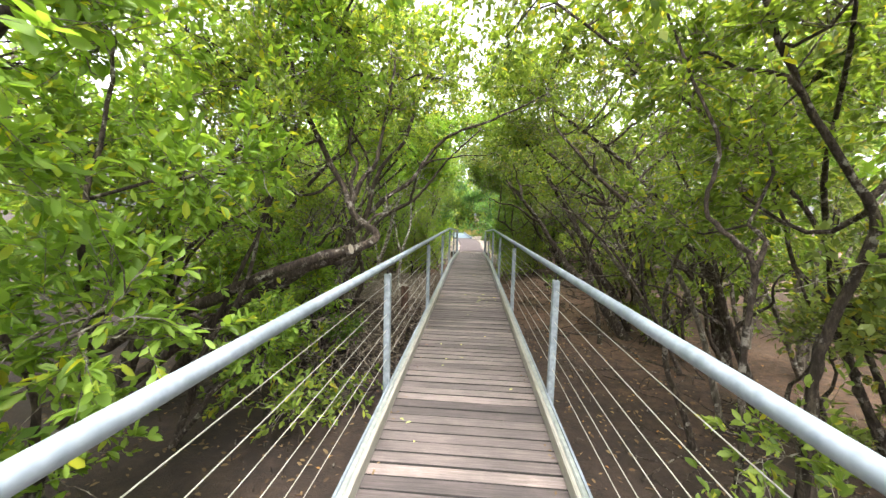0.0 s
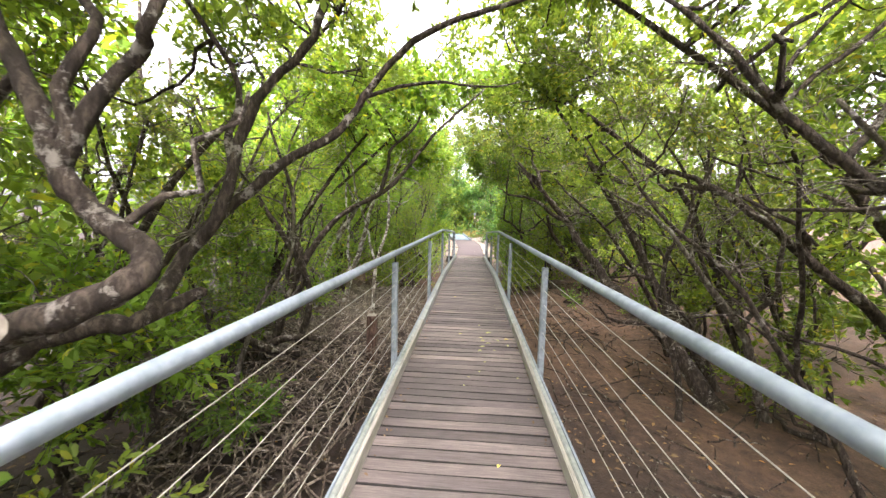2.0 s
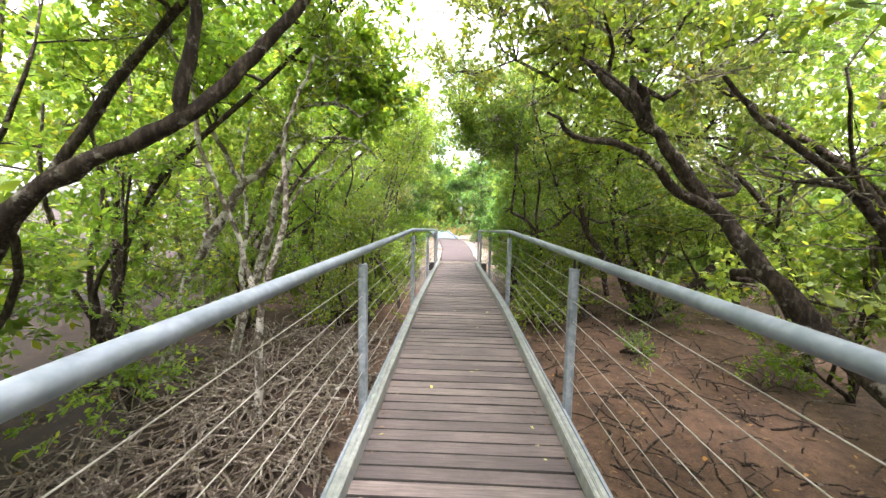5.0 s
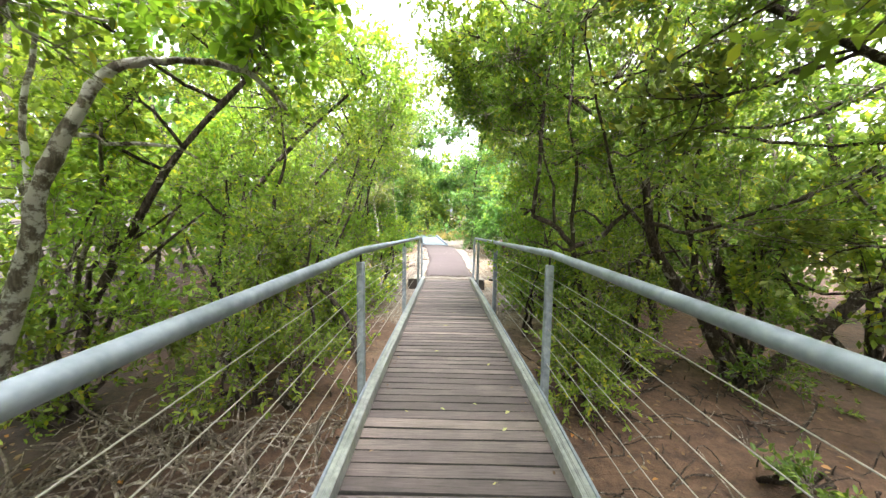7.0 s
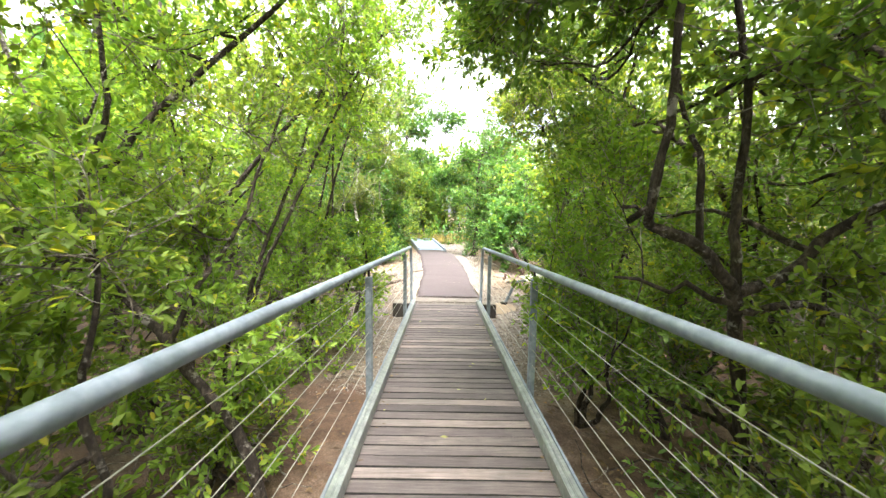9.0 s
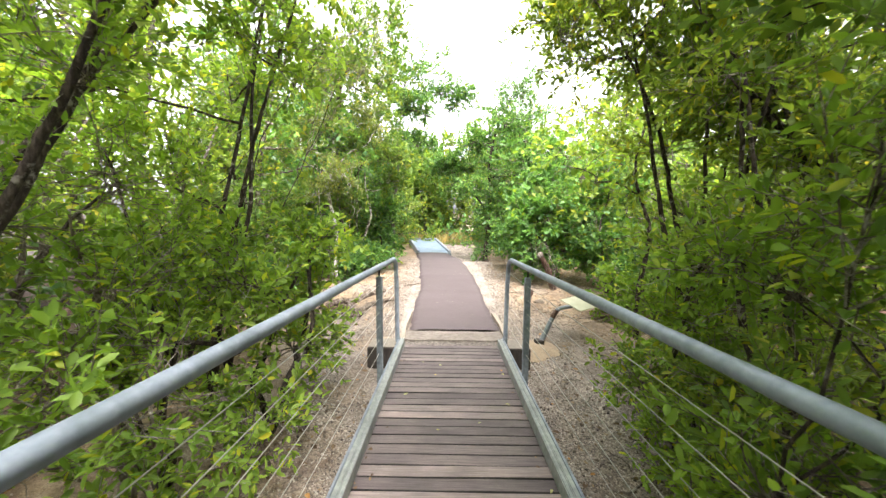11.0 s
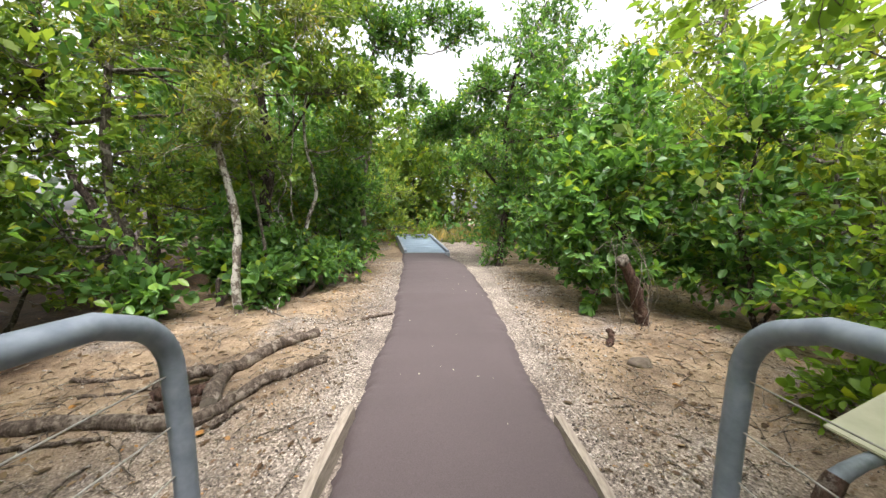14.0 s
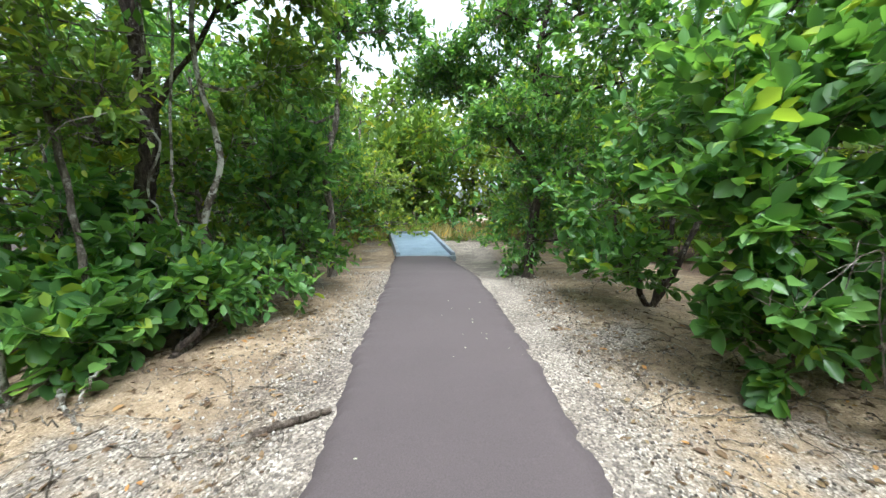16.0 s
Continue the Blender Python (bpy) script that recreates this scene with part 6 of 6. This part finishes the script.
broad_bush(-3.2, 20.34, [(-3.2, 20.3, 0.12, 0.27, 0.7)], 87, LEAF_GLOSSY, 0.12, "small leafy sapling on bare sand")
broad_bush(-1.6, 23.0, [(-1.7, 23.0, 0.4, 0.45, 0.8), (-1.95, 22.8, 0.9, 0.55, 0.9), (-1.75, 23.3, 1.3, 0.45, 0.9)], 88)
broad_bush(-3.7, 19.2, [(-3.6, 19.2, 0.5, 0.5, 0.8), (-3.8, 19.1, 1.1, 0.7, 0.9), (-4.0, 19.7, 0.5, 0.6, 0.8), (-3.6, 19.8, 1.7, 0.7, 0.9), (-4.6, 19.9, 0.6, 0.7, 0.9), (-5.0, 20.6, 0.9, 0.8, 0.9), (-4.3, 20.6, 0.4, 0.6, 0.8), (-4.4, 18.6, 0.7, 0.7, 0.9)], 89, LEAF_DEEP, 0.09, "dark shaded bush at the edge of the clearing")
plant("column_tree", "dense dark tree with a limb reaching over the sand", "tree",
      [([(1.05, 24.0, -0.12), (1.1, 24.0, 0.8), (1.2, 24.1, 1.6), (1.1, 24.1, 2.6), (1.3, 24.1, 3.6)], 0.07, 0.03),
       ([(1.15, 24.05, 1.3), (0.7, 24.1, 1.8), (0.35, 24.1, 2.0), (0.2, 24.2, 2.6)], 0.03, 0.012)],
      [(1.2, 24.1, 2.6, 0.8, 0.9), (0.6, 24.2, 2.6, 0.55, 0.7), (0.15, 24.3, 2.5, 0.4, 0.7), (1.5, 24, 1.6, 0.7, 0.9), (1.1, 24.2, 0.9, 0.55, 0.9), (1.7, 24.2, 3.4, 0.9, 0.8), (0.95, 24.0, 0.3, 0.4, 0.8), (2.2, 23.9, 2.4, 0.8, 0.9), (0.9, 24.3, 3.4, 0.6, 0.8), (1.4, 24.2, 4.3, 0.8, 0.8), (2.4, 24.2, 4.2, 0.9, 0.8), (1.9, 24.3, 5.0, 0.8, 0.8), (0.55, 23.9, 3.3, 0.5, 0.8), (0.85, 23.8, 2.0, 0.5, 0.9), (1.5, 23.6, 3.8, 0.7, 0.8), (2.0, 23.4, 3.2, 0.7, 0.9), (0.5, 24.0, 1.9, 0.3, 0.8), (1.3, 23.8, 1.2, 0.5, 0.9), (2.1, 23.6, 1.5, 0.6, 0.9), (1.6, 23.8, 0.5, 0.4, 0.9), (-0.05, 24.2, 2.75, 0.4, 0.7), (-0.4, 24.3, 2.6, 0.28, 0.7)],
      LEAF_GLOSSY, BARK_DARK, 91, 0.085, 0.42, 12, sub=13)

plant("bare_shrub", "leafless grey twiggy shrub beside the boardwalk", "shrub",
      [([(-2.5, 15.9, -0.45), (-2.45, 15.9, 0.2), (-2.6, 15.95, 0.8), (-2.75, 16.0, 1.3)], 0.022, 0.006),
       ([(-2.5, 15.9, -0.4), (-2.3, 15.95, 0.3), (-2.15, 16.0, 0.8)], 0.016, 0.005)],
      [(-2.6, 15.9, 1.0, 0.5, 0.9), (-2.2, 16.0, 0.7, 0.4, 0.9), (-2.8, 15.9, 0.4, 0.4, 0.8)], LEAF_OLIVE, TWIG_GREY, 95, bare=1.0, sub=16)
plant("bare_shrub", "leafless pale grey shrub tangled among green mangroves", "shrub",
      [([(-1.75, 15.1, -0.48), (-1.7, 15.1, 0.1), (-1.85, 15.15, 0.7), (-2.0, 15.2, 1.3)], 0.02, 0.006),
       ([(-1.75, 15.1, -0.4), (-1.5, 15.0, 0.2), (-1.35, 14.95, 0.7)], 0.014, 0.005)],
      [(-1.8, 15.1, 0.9, 0.5, 0.9), (-1.35, 15.0, 0.5, 0.35, 0.9), (-2.1, 15.1, 0.4, 0.45, 0.8), (-1.9, 15.3, 1.5, 0.45, 0.8)], LEAF_OLIVE, DRIFT, 97, bare=1.0, sub=18)
plant("leaning_tree", "dark bare trunk leaning over the sandy ground", "tree",
      [([(-3.35, 20.7, -0.2), (-3.6, 20.75, 0.3), (-4.1, 20.8, 1.3), (-4.5, 20.9, 2.4), (-4.6, 21, 3.4)], 0.06, 0.03)],
      [(-4.5, 21, 3.2, 0.9, 0.8), (-4.2, 20.6, 2.4, 0.6, 0.8), (-4.9, 21.2, 4.0, 0.9, 0.8), (-4.8, 21.4, 2.2, 0.8, 0.9), (-5.4, 21.0, 1.4, 0.9, 0.9), (-4.2, 21.6, 1.3, 0.7, 0.9), (-5.2, 20.3, 2.6, 0.8, 0.9)], LEAF_DEEP, BARK_DARK, 96, 0.085)

for k, pts in enumerate([[(-2.3, 21.8, 3.2), (-2.26, 21.75, 2.0), (-2.36, 21.75, 1.7), (-2.19, 21.75, 1.33), (-2.31, 21.75, 1.0), (-2.2, 21.8, 0.6), (-2.15, 21.9, -0.15)],
                         [(-2.1, 21.9, 2.6), (-2.15, 21.8, 1.3), (-2.12, 21.75, 0.85), (-2.0, 21.7, 0.5), (-1.85, 21.75, 0.1), (-1.8, 21.8, -0.15)],
                         [(-3.0, 21.7, 2.8), (-2.95, 21.6, 1.6), (-2.9, 21.6, 1.0), (-3.0, 21.6, 0.8), (-3.05, 21.7, -0.15)]]):
    g = np.random.default_rng(900 + k)
    v, f = tubes([(curve_points(pts, 34, 0.006, g), np.linspace(0.011, 0.007, 34))], 7)
    tagged(mesh_link("liana", array_mesh("liana", v, f, 4), BARK_PALE, smooth=True), "pale looping woody vine hanging beside a trunk", "vine", "hanging vines")

# canopy arching over the boardwalk
for k, (x, y, sgn) in enumerate([(3.2, 1.0, 1), (3.4, 3.0, 1), (-3.6, 1.4, -1), (-3.5, 3.3, -1), (3.5, 5.0, 1), (-3.7, 5.6, -1), (3.4, 6.9, 1), (-3.5, 8.3, -1), (4.2, 9.3, 1), (4.4, 10.7, 1), (-3.8, 9.6, -1), (-3.6, 11.9, -1), (-3.7, 13.9, -1), (-3.6, 15.6, -1), (3.4, 12.6, 1), (3.4, 14.4, 1), (3.5, 16.2, 1)]):
    g = np.random.default_rng(700 + k)
    z0 = ground_z(x, y) - 0.03
    reach = 0.35 if sgn > 0 else 1.0
    if y > 11:
        reach = 1.1 if sgn < 0 else (0.15 if y < 15 else 1.2)
    tip = (sgn * (reach + 0.3), y + 0.4, 3.3)
    stems = [([(x, y, z0), (x - sgn * 0.3, y, z0 + 1.1), (x - sgn * 1.0, y + 0.1, z0 + 2.4), tip], 0.03 if sgn > 0 and y < 4 else 0.065, 0.012 if sgn > 0 and y < 4 else 0.02)]
    for q in range(3):
        a = np.array([x - sgn * g.uniform(0.2, 0.8), y, z0 + g.uniform(0.8, 2.0)])
        stems.append(([(x, y, z0 + 0.2), tuple(a), tuple(a + np.array([-sgn * g.uniform(0.1, 1.0), g.normal(0, .6), g.uniform(.6, 1.3)]))], 0.035, 0.01))
    bl = [(sgn * g.uniform(reach, 3.2), y + g.normal(0, .55), g.uniform(2.7, 4.3), g.uniform(.6, .85), .65) for q in range(10 if sgn < 0 else 8)]
    if sgn > 0 and 6 < y < 15:
        bl += [(g.uniform(-0.2, 1.1), y + g.normal(0, .5), g.uniform(2.8, 4.1), g.uniform(.45, .65), .6) for q in range(5 if y < 10 else 3)]
        bl += [(1.45, y + 0.3, 2.1, 0.45, .8)]
    if sgn > 0 and y < 6:
        bl += [(g.uniform(0.1, 2.2), y + 1.2 + g.normal(0, .7), g.uniform(3.0, 4.2), g.uniform(.45, .65), .6) for q in range(5)]
    if sgn < 0 and y < 4:
        bl += [(g.uniform(-2.2, -0.2), y + 1.5 + g.normal(0, .7), g.uniform(3.3, 4.3), g.uniform(.45, .6), .6) for q in range(3)]
    if sgn < 0 and 5 < y < 9:
        bl += [(g.uniform(-1.7, -0.2), y + g.normal(0, .5), g.uniform(3.4, 4.4), g.uniform(.5, .7), .6) for q in range(4)]
    bl += [(sgn * g.uniform(2.6, 3.8), y + g.normal(0, .5), g.uniform(0.6, 2.6), g.uniform(.5, .8), .8) for q in range(4)]
    plant("overhanging_mangrove", "mangrove tree arching its leafy crown over the boardwalk", "tree", stems, bl, (LEAF_MANGROVE, LEAF_OLIVE, LEAF_MANGROVE, LEAF_DEEP)[k % 4] if sgn > 0 else (LEAF_LIME, LEAF_MANGROVE)[k % 2],
          BARK_DARK, 700 + k, 0.075, 0.52, 10, simple=True, group="overhanging mangroves", sub=10, twigs_per=8)

# ---------------------------------------------------------------- second rows and far woods
g = np.random.default_rng(99)
second = []
for y in np.arange(-3.0, 19.0, 1.55):
    for s in (-1, 1):
        second.append((s * g.uniform(3.9, 5.2), y + g.uniform(-.5, .5)))
for k, (x, y) in enumerate(second):
    z0 = ground_z(x, y) - 0.03
    h = (g.uniform(4.0, 5.0) if x < 0 else g.uniform(3.9, 5.1)) if x < 0 or y < 14.5 else (g.uniform(3.4, 4.2) if y < 17.2 else g.uniform(2.4, 3.2))
    lean = g.normal(0, 0.5, 2)
    stems = [([(x, y, z0), (x + lean[0] * .3, y + lean[1] * .3, z0 + h * .35), (x + lean[0], y + lean[1], z0 + h * .7), (x + lean[0] * 1.2, y + lean[1] * 1.2, z0 + h)], 0.06, 0.02)]
    for q in range(3):
        e = np.array([x, y, z0]) + np.array([g.normal(0, .8), g.normal(0, .8), h * g.uniform(.5, .9)])
        stems.append(([(x, y, z0 + 0.1), tuple((np.array([x, y, z0]) + e) / 2 + g.normal(0, .15, 3)), tuple(e)], 0.04, 0.012))
    bl = [(x + g.normal(0, .7), y + g.normal(0, .7), z0 + h * g.uniform(.22, 1.0), g.uniform(.65, 1.05), .8) for q in range(9 if x < 0 else 10)]
    plant("mangrove_tree", MT, "tree", stems, bl, (LEAF_LIME, LEAF_LIME, LEAF_MANGROVE, LEAF_OLIVE)[k % 4] if x < 0 else (LEAF_MANGROVE, LEAF_DEEP, LEAF_OLIVE)[k % 3], BARK_GREY if k % 3 else BARK_DARK, 200 + k,
          0.105, 0.5, 9, 0.34, simple=True, group="mangroves behind the first row", sub=9, twigs_per=6)
third = []
for y in np.arange(-4, 32, 2.6):
    for s in (-1, 1):
        third.append((s * g.uniform(6.5, 9.0), y + g.uniform(-.8, .8)))
for y in np.arange(19.5, 31, 1.7):
    third.append((-g.uniform(3.6, 5.2), y))
    third.append((g.uniform(3.9, 5.4), y))
for x in np.arange(-9, 10, 1.6):
    third.append((x + g.normal(0, .3), 35 + g.normal(0, 1.3)))
third += [(-3.4, 26.6), (-3.2, 28.8), (-2.8, 30.8), (2.9, 27.0), (2.2, 30.2), (1.6, 33.0), (-1.2, 32.6), (-2.4, 33.4)]
for k, (x, y) in enumerate(third):
    z0 = ground_z(x, y) - 0.03
    h = g.uniform(5.0, 7.5) if y > 18 else (g.uniform(4.4, 5.8) if x < 0 else g.uniform(4.2, 6.0))
    if y > 24 and abs(x) < 4.2:
        h = g.uniform(2.6, 3.4) if y < 30 else g.uniform(3.9, 4.9) + 0.25 * max(0, x)
    if x > 0 and 16.5 < y < 24:
        h = g.uniform(2.2, 3.0) if x < 6 else g.uniform(3.0, 3.8)
    stems = [([(x, y, z0), (x + g.normal(0, .2), y, z0 + h * .4), (x + g.normal(0, .4), y, z0 + h)], 0.08, 0.025)]
    lo = 0.06
    bl = [(x + g.normal(0, .95), y + g.normal(0, .95), z0 + h * g.uniform(lo, 1.0), g.uniform(.8, 1.3), .85) for q in range((14 if x < -3 else 15) if y > 16 else 11)]
    plant("background_tree", "full green tree in the woods behind", "tree", stems, bl, (LEAF_MANGROVE if y < 24 else LEAF_DEEP, LEAF_FRESH if y > 18 and x < -3 else LEAF_DEEP, LEAF_LIME if y < 18 else LEAF_GLOSSY, LEAF_LIME if y < 16 else LEAF_MANGROVE)[k % 4], BARK_GREY, 400 + k,
          *((0.13, 0.5, 9, 0.4) if abs(x) < 6 and 17 < y < 30 else (0.28, 0.5, 6, 0.6)), simple=True, group="background woods", sub=8 if abs(x) < 6 and 17 < y < 30 else 6, twigs_per=6)

# ---------------------------------------------------------------- loose ground cover
def scatter_leaves(name, n, xr, yr, zf, mat, size, label, seed, lift=0.006, tilt=0.25):
    g = np.random.default_rng(seed)
    x, y = g.uniform(*xr, n), g.uniform(*yr, n)
    keep = zf(x, y) > -5
    x, y = x[keep], y[keep]
    z = zf(x, y) + lift
    a = g.uniform(0, 6.28, len(x))
    al = np.column_stack([np.cos(a), np.sin(a), g.normal(0, tilt * .4, len(x))])
    up = unit(np.column_stack([g.normal(0, tilt, len(x)), g.normal(0, tilt, len(x)), np.ones(len(x))]))
    L = size * g.uniform(.6, 1.3, len(x))
    v, f = leaf_mesh(np.column_stack([x, y, z]), al, up, L, L * .5, .15)
    return tagged(mesh_link(name, array_mesh(name, v, f, 4), mat), label, name.replace("_", " "), kind="stuff")


def gz(x, y):
    z = np.array([ground_z(a, b) for a, b in zip(x, y)])
    z[(np.abs(x) < 0.75) & (y > 17.3)] = -9
    return z


def dzv(x, y):
    return np.where(y < 11.05, 0.0, -0.0477 * (y - 11.05))


scatter_leaves("sand_litter", 5000, (-3.6, 3.4), (17.4, 23), gz, LITTER, 0.028, "small brown leaf crumbs on sand and gravel", 31)
scatter_leaves("leaf_litter", 13000, (-5, 5), (0, 23), gz, LITTER, 0.055, "brown fallen leaves scattered on mud and sand", 1)
scatter_leaves("fallen_leaves", 60, (-0.54, 0.54), (0.6, 17.4), dzv, YELLOW, 0.042, "small yellow leaves lying on the planks", 2, 0.003, 0.1)
scatter_leaves("kerb_litter", 130, (-0.56, -0.47), (0.3, 17.2), dzv, LITTER, 0.03, "brown leaf crumbs gathered along the kerb", 12, 0.003, 0.3)
scatter_leaves("kerb_crumbs", 90, (0.48, 0.56), (0.3, 17.2), dzv, LITTER, 0.03, "brown leaf crumbs gathered along the kerb", 13, 0.003, 0.3)
scatter_leaves("yellow_leaves", 10, (0.1, 0.54), (6.0, 6.9), dzv, YELLOW, 0.07, "larger yellow-green leaves lying on the planks", 3, 0.003, 0.08)

# pale specks on the path
scatter_leaves("path_specks", 26, (-0.4, 0.45), (18.6, 22.5), lambda x, y: np.array([path_z(q) for q in y]) + 0.008, PLATE, 0.016, "small white droppings and flakes on the path", 14, 0.003, 0.05)

# pebbles
g = np.random.default_rng(8)
n = 30000
px, pyy = g.uniform(-3.2, 3.2, n), g.uniform(14.5, 24.5, n)
hug = g.random(n) < 0.7
px = np.where(hug, np.sign(px) * (0.72 + np.abs(g.normal(0, 0.35, n))), px)
pz = gz(px, pyy)
ok = pz > -5
px, pyy, pz = px[ok], pyy[ok], pz[ok]
n = len(px)
octa = np.array([(1, 0, 0), (0, 1, 0), (-1, 0, 0), (0, -1, 0), (0, 0, 1), (0, 0, -1)], float)
tri = np.array([(0, 1, 4), (1, 2, 4), (2, 3, 4), (3, 0, 4), (1, 0, 5), (2, 1, 5), (3, 2, 5), (0, 3, 5)])
rs = (0.0028 + 0.0115 * g.random((n, 1, 1)) ** 2.5) * g.uniform(0.6, 1.3, (n, 6, 3))
pv_ = octa[None] * rs + np.column_stack([px, pyy, pz + 0.003])[:, None]
mesh = array_mesh("gravel", pv_.reshape(-1, 3), (np.arange(n)[:, None, None] * 6 + tri[None]).reshape(-1, 3), 3)
m, nn_, l, b = material("gravel_stone")
geo = nn_.new("ShaderNodeNewGeometry")
r = ramp(nn_, [(0.0, (0.055, 0.045, 0.04)), (0.3, (0.18, 0.145, 0.115)), (0.7, (0.28, 0.24, 0.195)), (1.0, (0.46, 0.415, 0.365))])
l.new(geo.outputs["Random Per Island"], r.inputs[0])
l.new(r.outputs[0], b.inputs["Base Color"])
b.inputs["Roughness"].default_value = 0.9
tagged(mesh_link("gravel", mesh, m), "loose grey and cream gravel beside the path", "gravel", kind="stuff")


def sticks(name, spots, n, ln, rad, mat, label, seed, rise=0.05):
    g = np.random.default_rng(seed)
    out = []
    for x0, x1, y0, y1 in spots:
        for _ in range(n):
            x, y = g.uniform(x0, x1), g.uniform(y0, y1)
            if abs(x) < 0.72 and y > 17.2:
                continue
            a = g.uniform(0, 6.28)
            L = ln * g.uniform(0.4, 1.3)
            e = (x + L * math.cos(a), y + L * math.sin(a))
            if abs(e[0]) < 0.7:
                continue
            mx_, my_ = (x + e[0]) / 2 + g.normal(0, .12 * L), (y + e[1]) / 2 + g.normal(0, .12 * L)
            zz = [ground_z(x, y) + 0.005, ground_z(mx_, my_) + rise * g.uniform(0.1, 1.5), ground_z(*e) + rise * g.uniform(0, 1.5)]
            out.append((curve_points([(x, y, zz[0]), (mx_, my_, zz[1]), (e[0], e[1], zz[2])], 7, 0.01, g), np.linspace(rad, rad * .4, 7) * g.uniform(.6, 1.4)))
    v, f = tubes(out, 5)
    return tagged(mesh_link(name, array_mesh(name, v, f, 4), mat, smooth=True), label, "sticks", kind="stuff")


sticks("dead_sticks", [(-2.9, -0.9, 8.0, 11.6)], 750, 0.6, 0.010, DRIFT, "tangle of pale dead sticks on the mud", 4, 0.16)
sticks("tangled_roots", [(-2.7, -0.95, 4.4, 8.4)], 480, 0.75, 0.011, LOG, "tangle of dark roots and dead branches on the mud", 9, 0.22)
sticks("fallen_twigs", [(-3.5, -0.9, 3.5, 8.0), (0.9, 3.5, 1.0, 9.0), (0.9, 3.5, 8.5, 13.5)], 130, 0.6, 0.009, BARK_DARK, "dark fallen twigs on the mud", 5, 0.12)
sticks("dry_twigs", [(-3, -0.9, 12, 18.5), (0.9, 3, 10, 17)], 60, 0.5, 0.006, TWIG_GREY, "dry twigs and roots on the bank", 6, 0.06)
sticks("ground_roots", [(-3.6, -0.8, 18.0, 21), (0.9, 3, 18.4, 22)], 260, 0.42, 0.0034, TWIG_GREY, "thin roots and twigs on sandy ground", 7, 0.02)

# mud snail holes and breathing roots: small dark pegs
g = np.random.default_rng(17)
pegs = []
for _ in range(500):
    x, y = g.choice([-1, 1]) * g.uniform(0.75, 3.2), g.uniform(0.5, 13)
    z = ground_z(x, y)
    pegs.append((np.array([(x, y, z - 0.02), (x + g.normal(0, .006), y, z + 0.03), (x + g.normal(0, .012), y, z + g.uniform(.04, .1))]), np.array([0.008, 0.007, 0.003])))
v, f = tubes(pegs, 5)
tagged(mesh_link("breathing_roots", array_mesh("breathing_roots", v, f, 4), BARK_DARK, smooth=True), "short dark mangrove breathing roots in mud", "roots", kind="stuff")

# dry grass beyond the bridge
g = np.random.default_rng(18)
n = 3500
x, y = g.uniform(-3.5, 2.6, n), g.uniform(29.3, 34, n)
pos = np.column_stack([x, y, gz(x, y) * 0 - 0.13])
al = np.column_stack([g.normal(0, .3, n), g.normal(0, .3, n), np.ones(n)])
v, f = leaf_mesh(pos, al, unit(g.normal(0, 1, (n, 3))), g.uniform(.25, .6, n), np.full(n, .025), .1, True)
tagged(mesh_link("dry_grass", array_mesh("dry_grass", v, f, 4), STRAW), "straw-coloured long grass behind the bridge", "grass", kind="stuff")

# ---------------------------------------------------------------- deck planks, laid last
g = np.random.default_rng(21)
y = -3.6
while y < DECK_END - 0.05:
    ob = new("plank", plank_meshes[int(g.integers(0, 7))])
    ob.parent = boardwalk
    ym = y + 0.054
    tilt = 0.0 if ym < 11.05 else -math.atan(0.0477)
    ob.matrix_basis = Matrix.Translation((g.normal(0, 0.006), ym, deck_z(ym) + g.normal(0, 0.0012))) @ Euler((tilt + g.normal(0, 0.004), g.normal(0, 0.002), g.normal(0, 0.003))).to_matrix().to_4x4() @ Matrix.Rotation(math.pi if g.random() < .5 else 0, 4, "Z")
    y += 0.1085
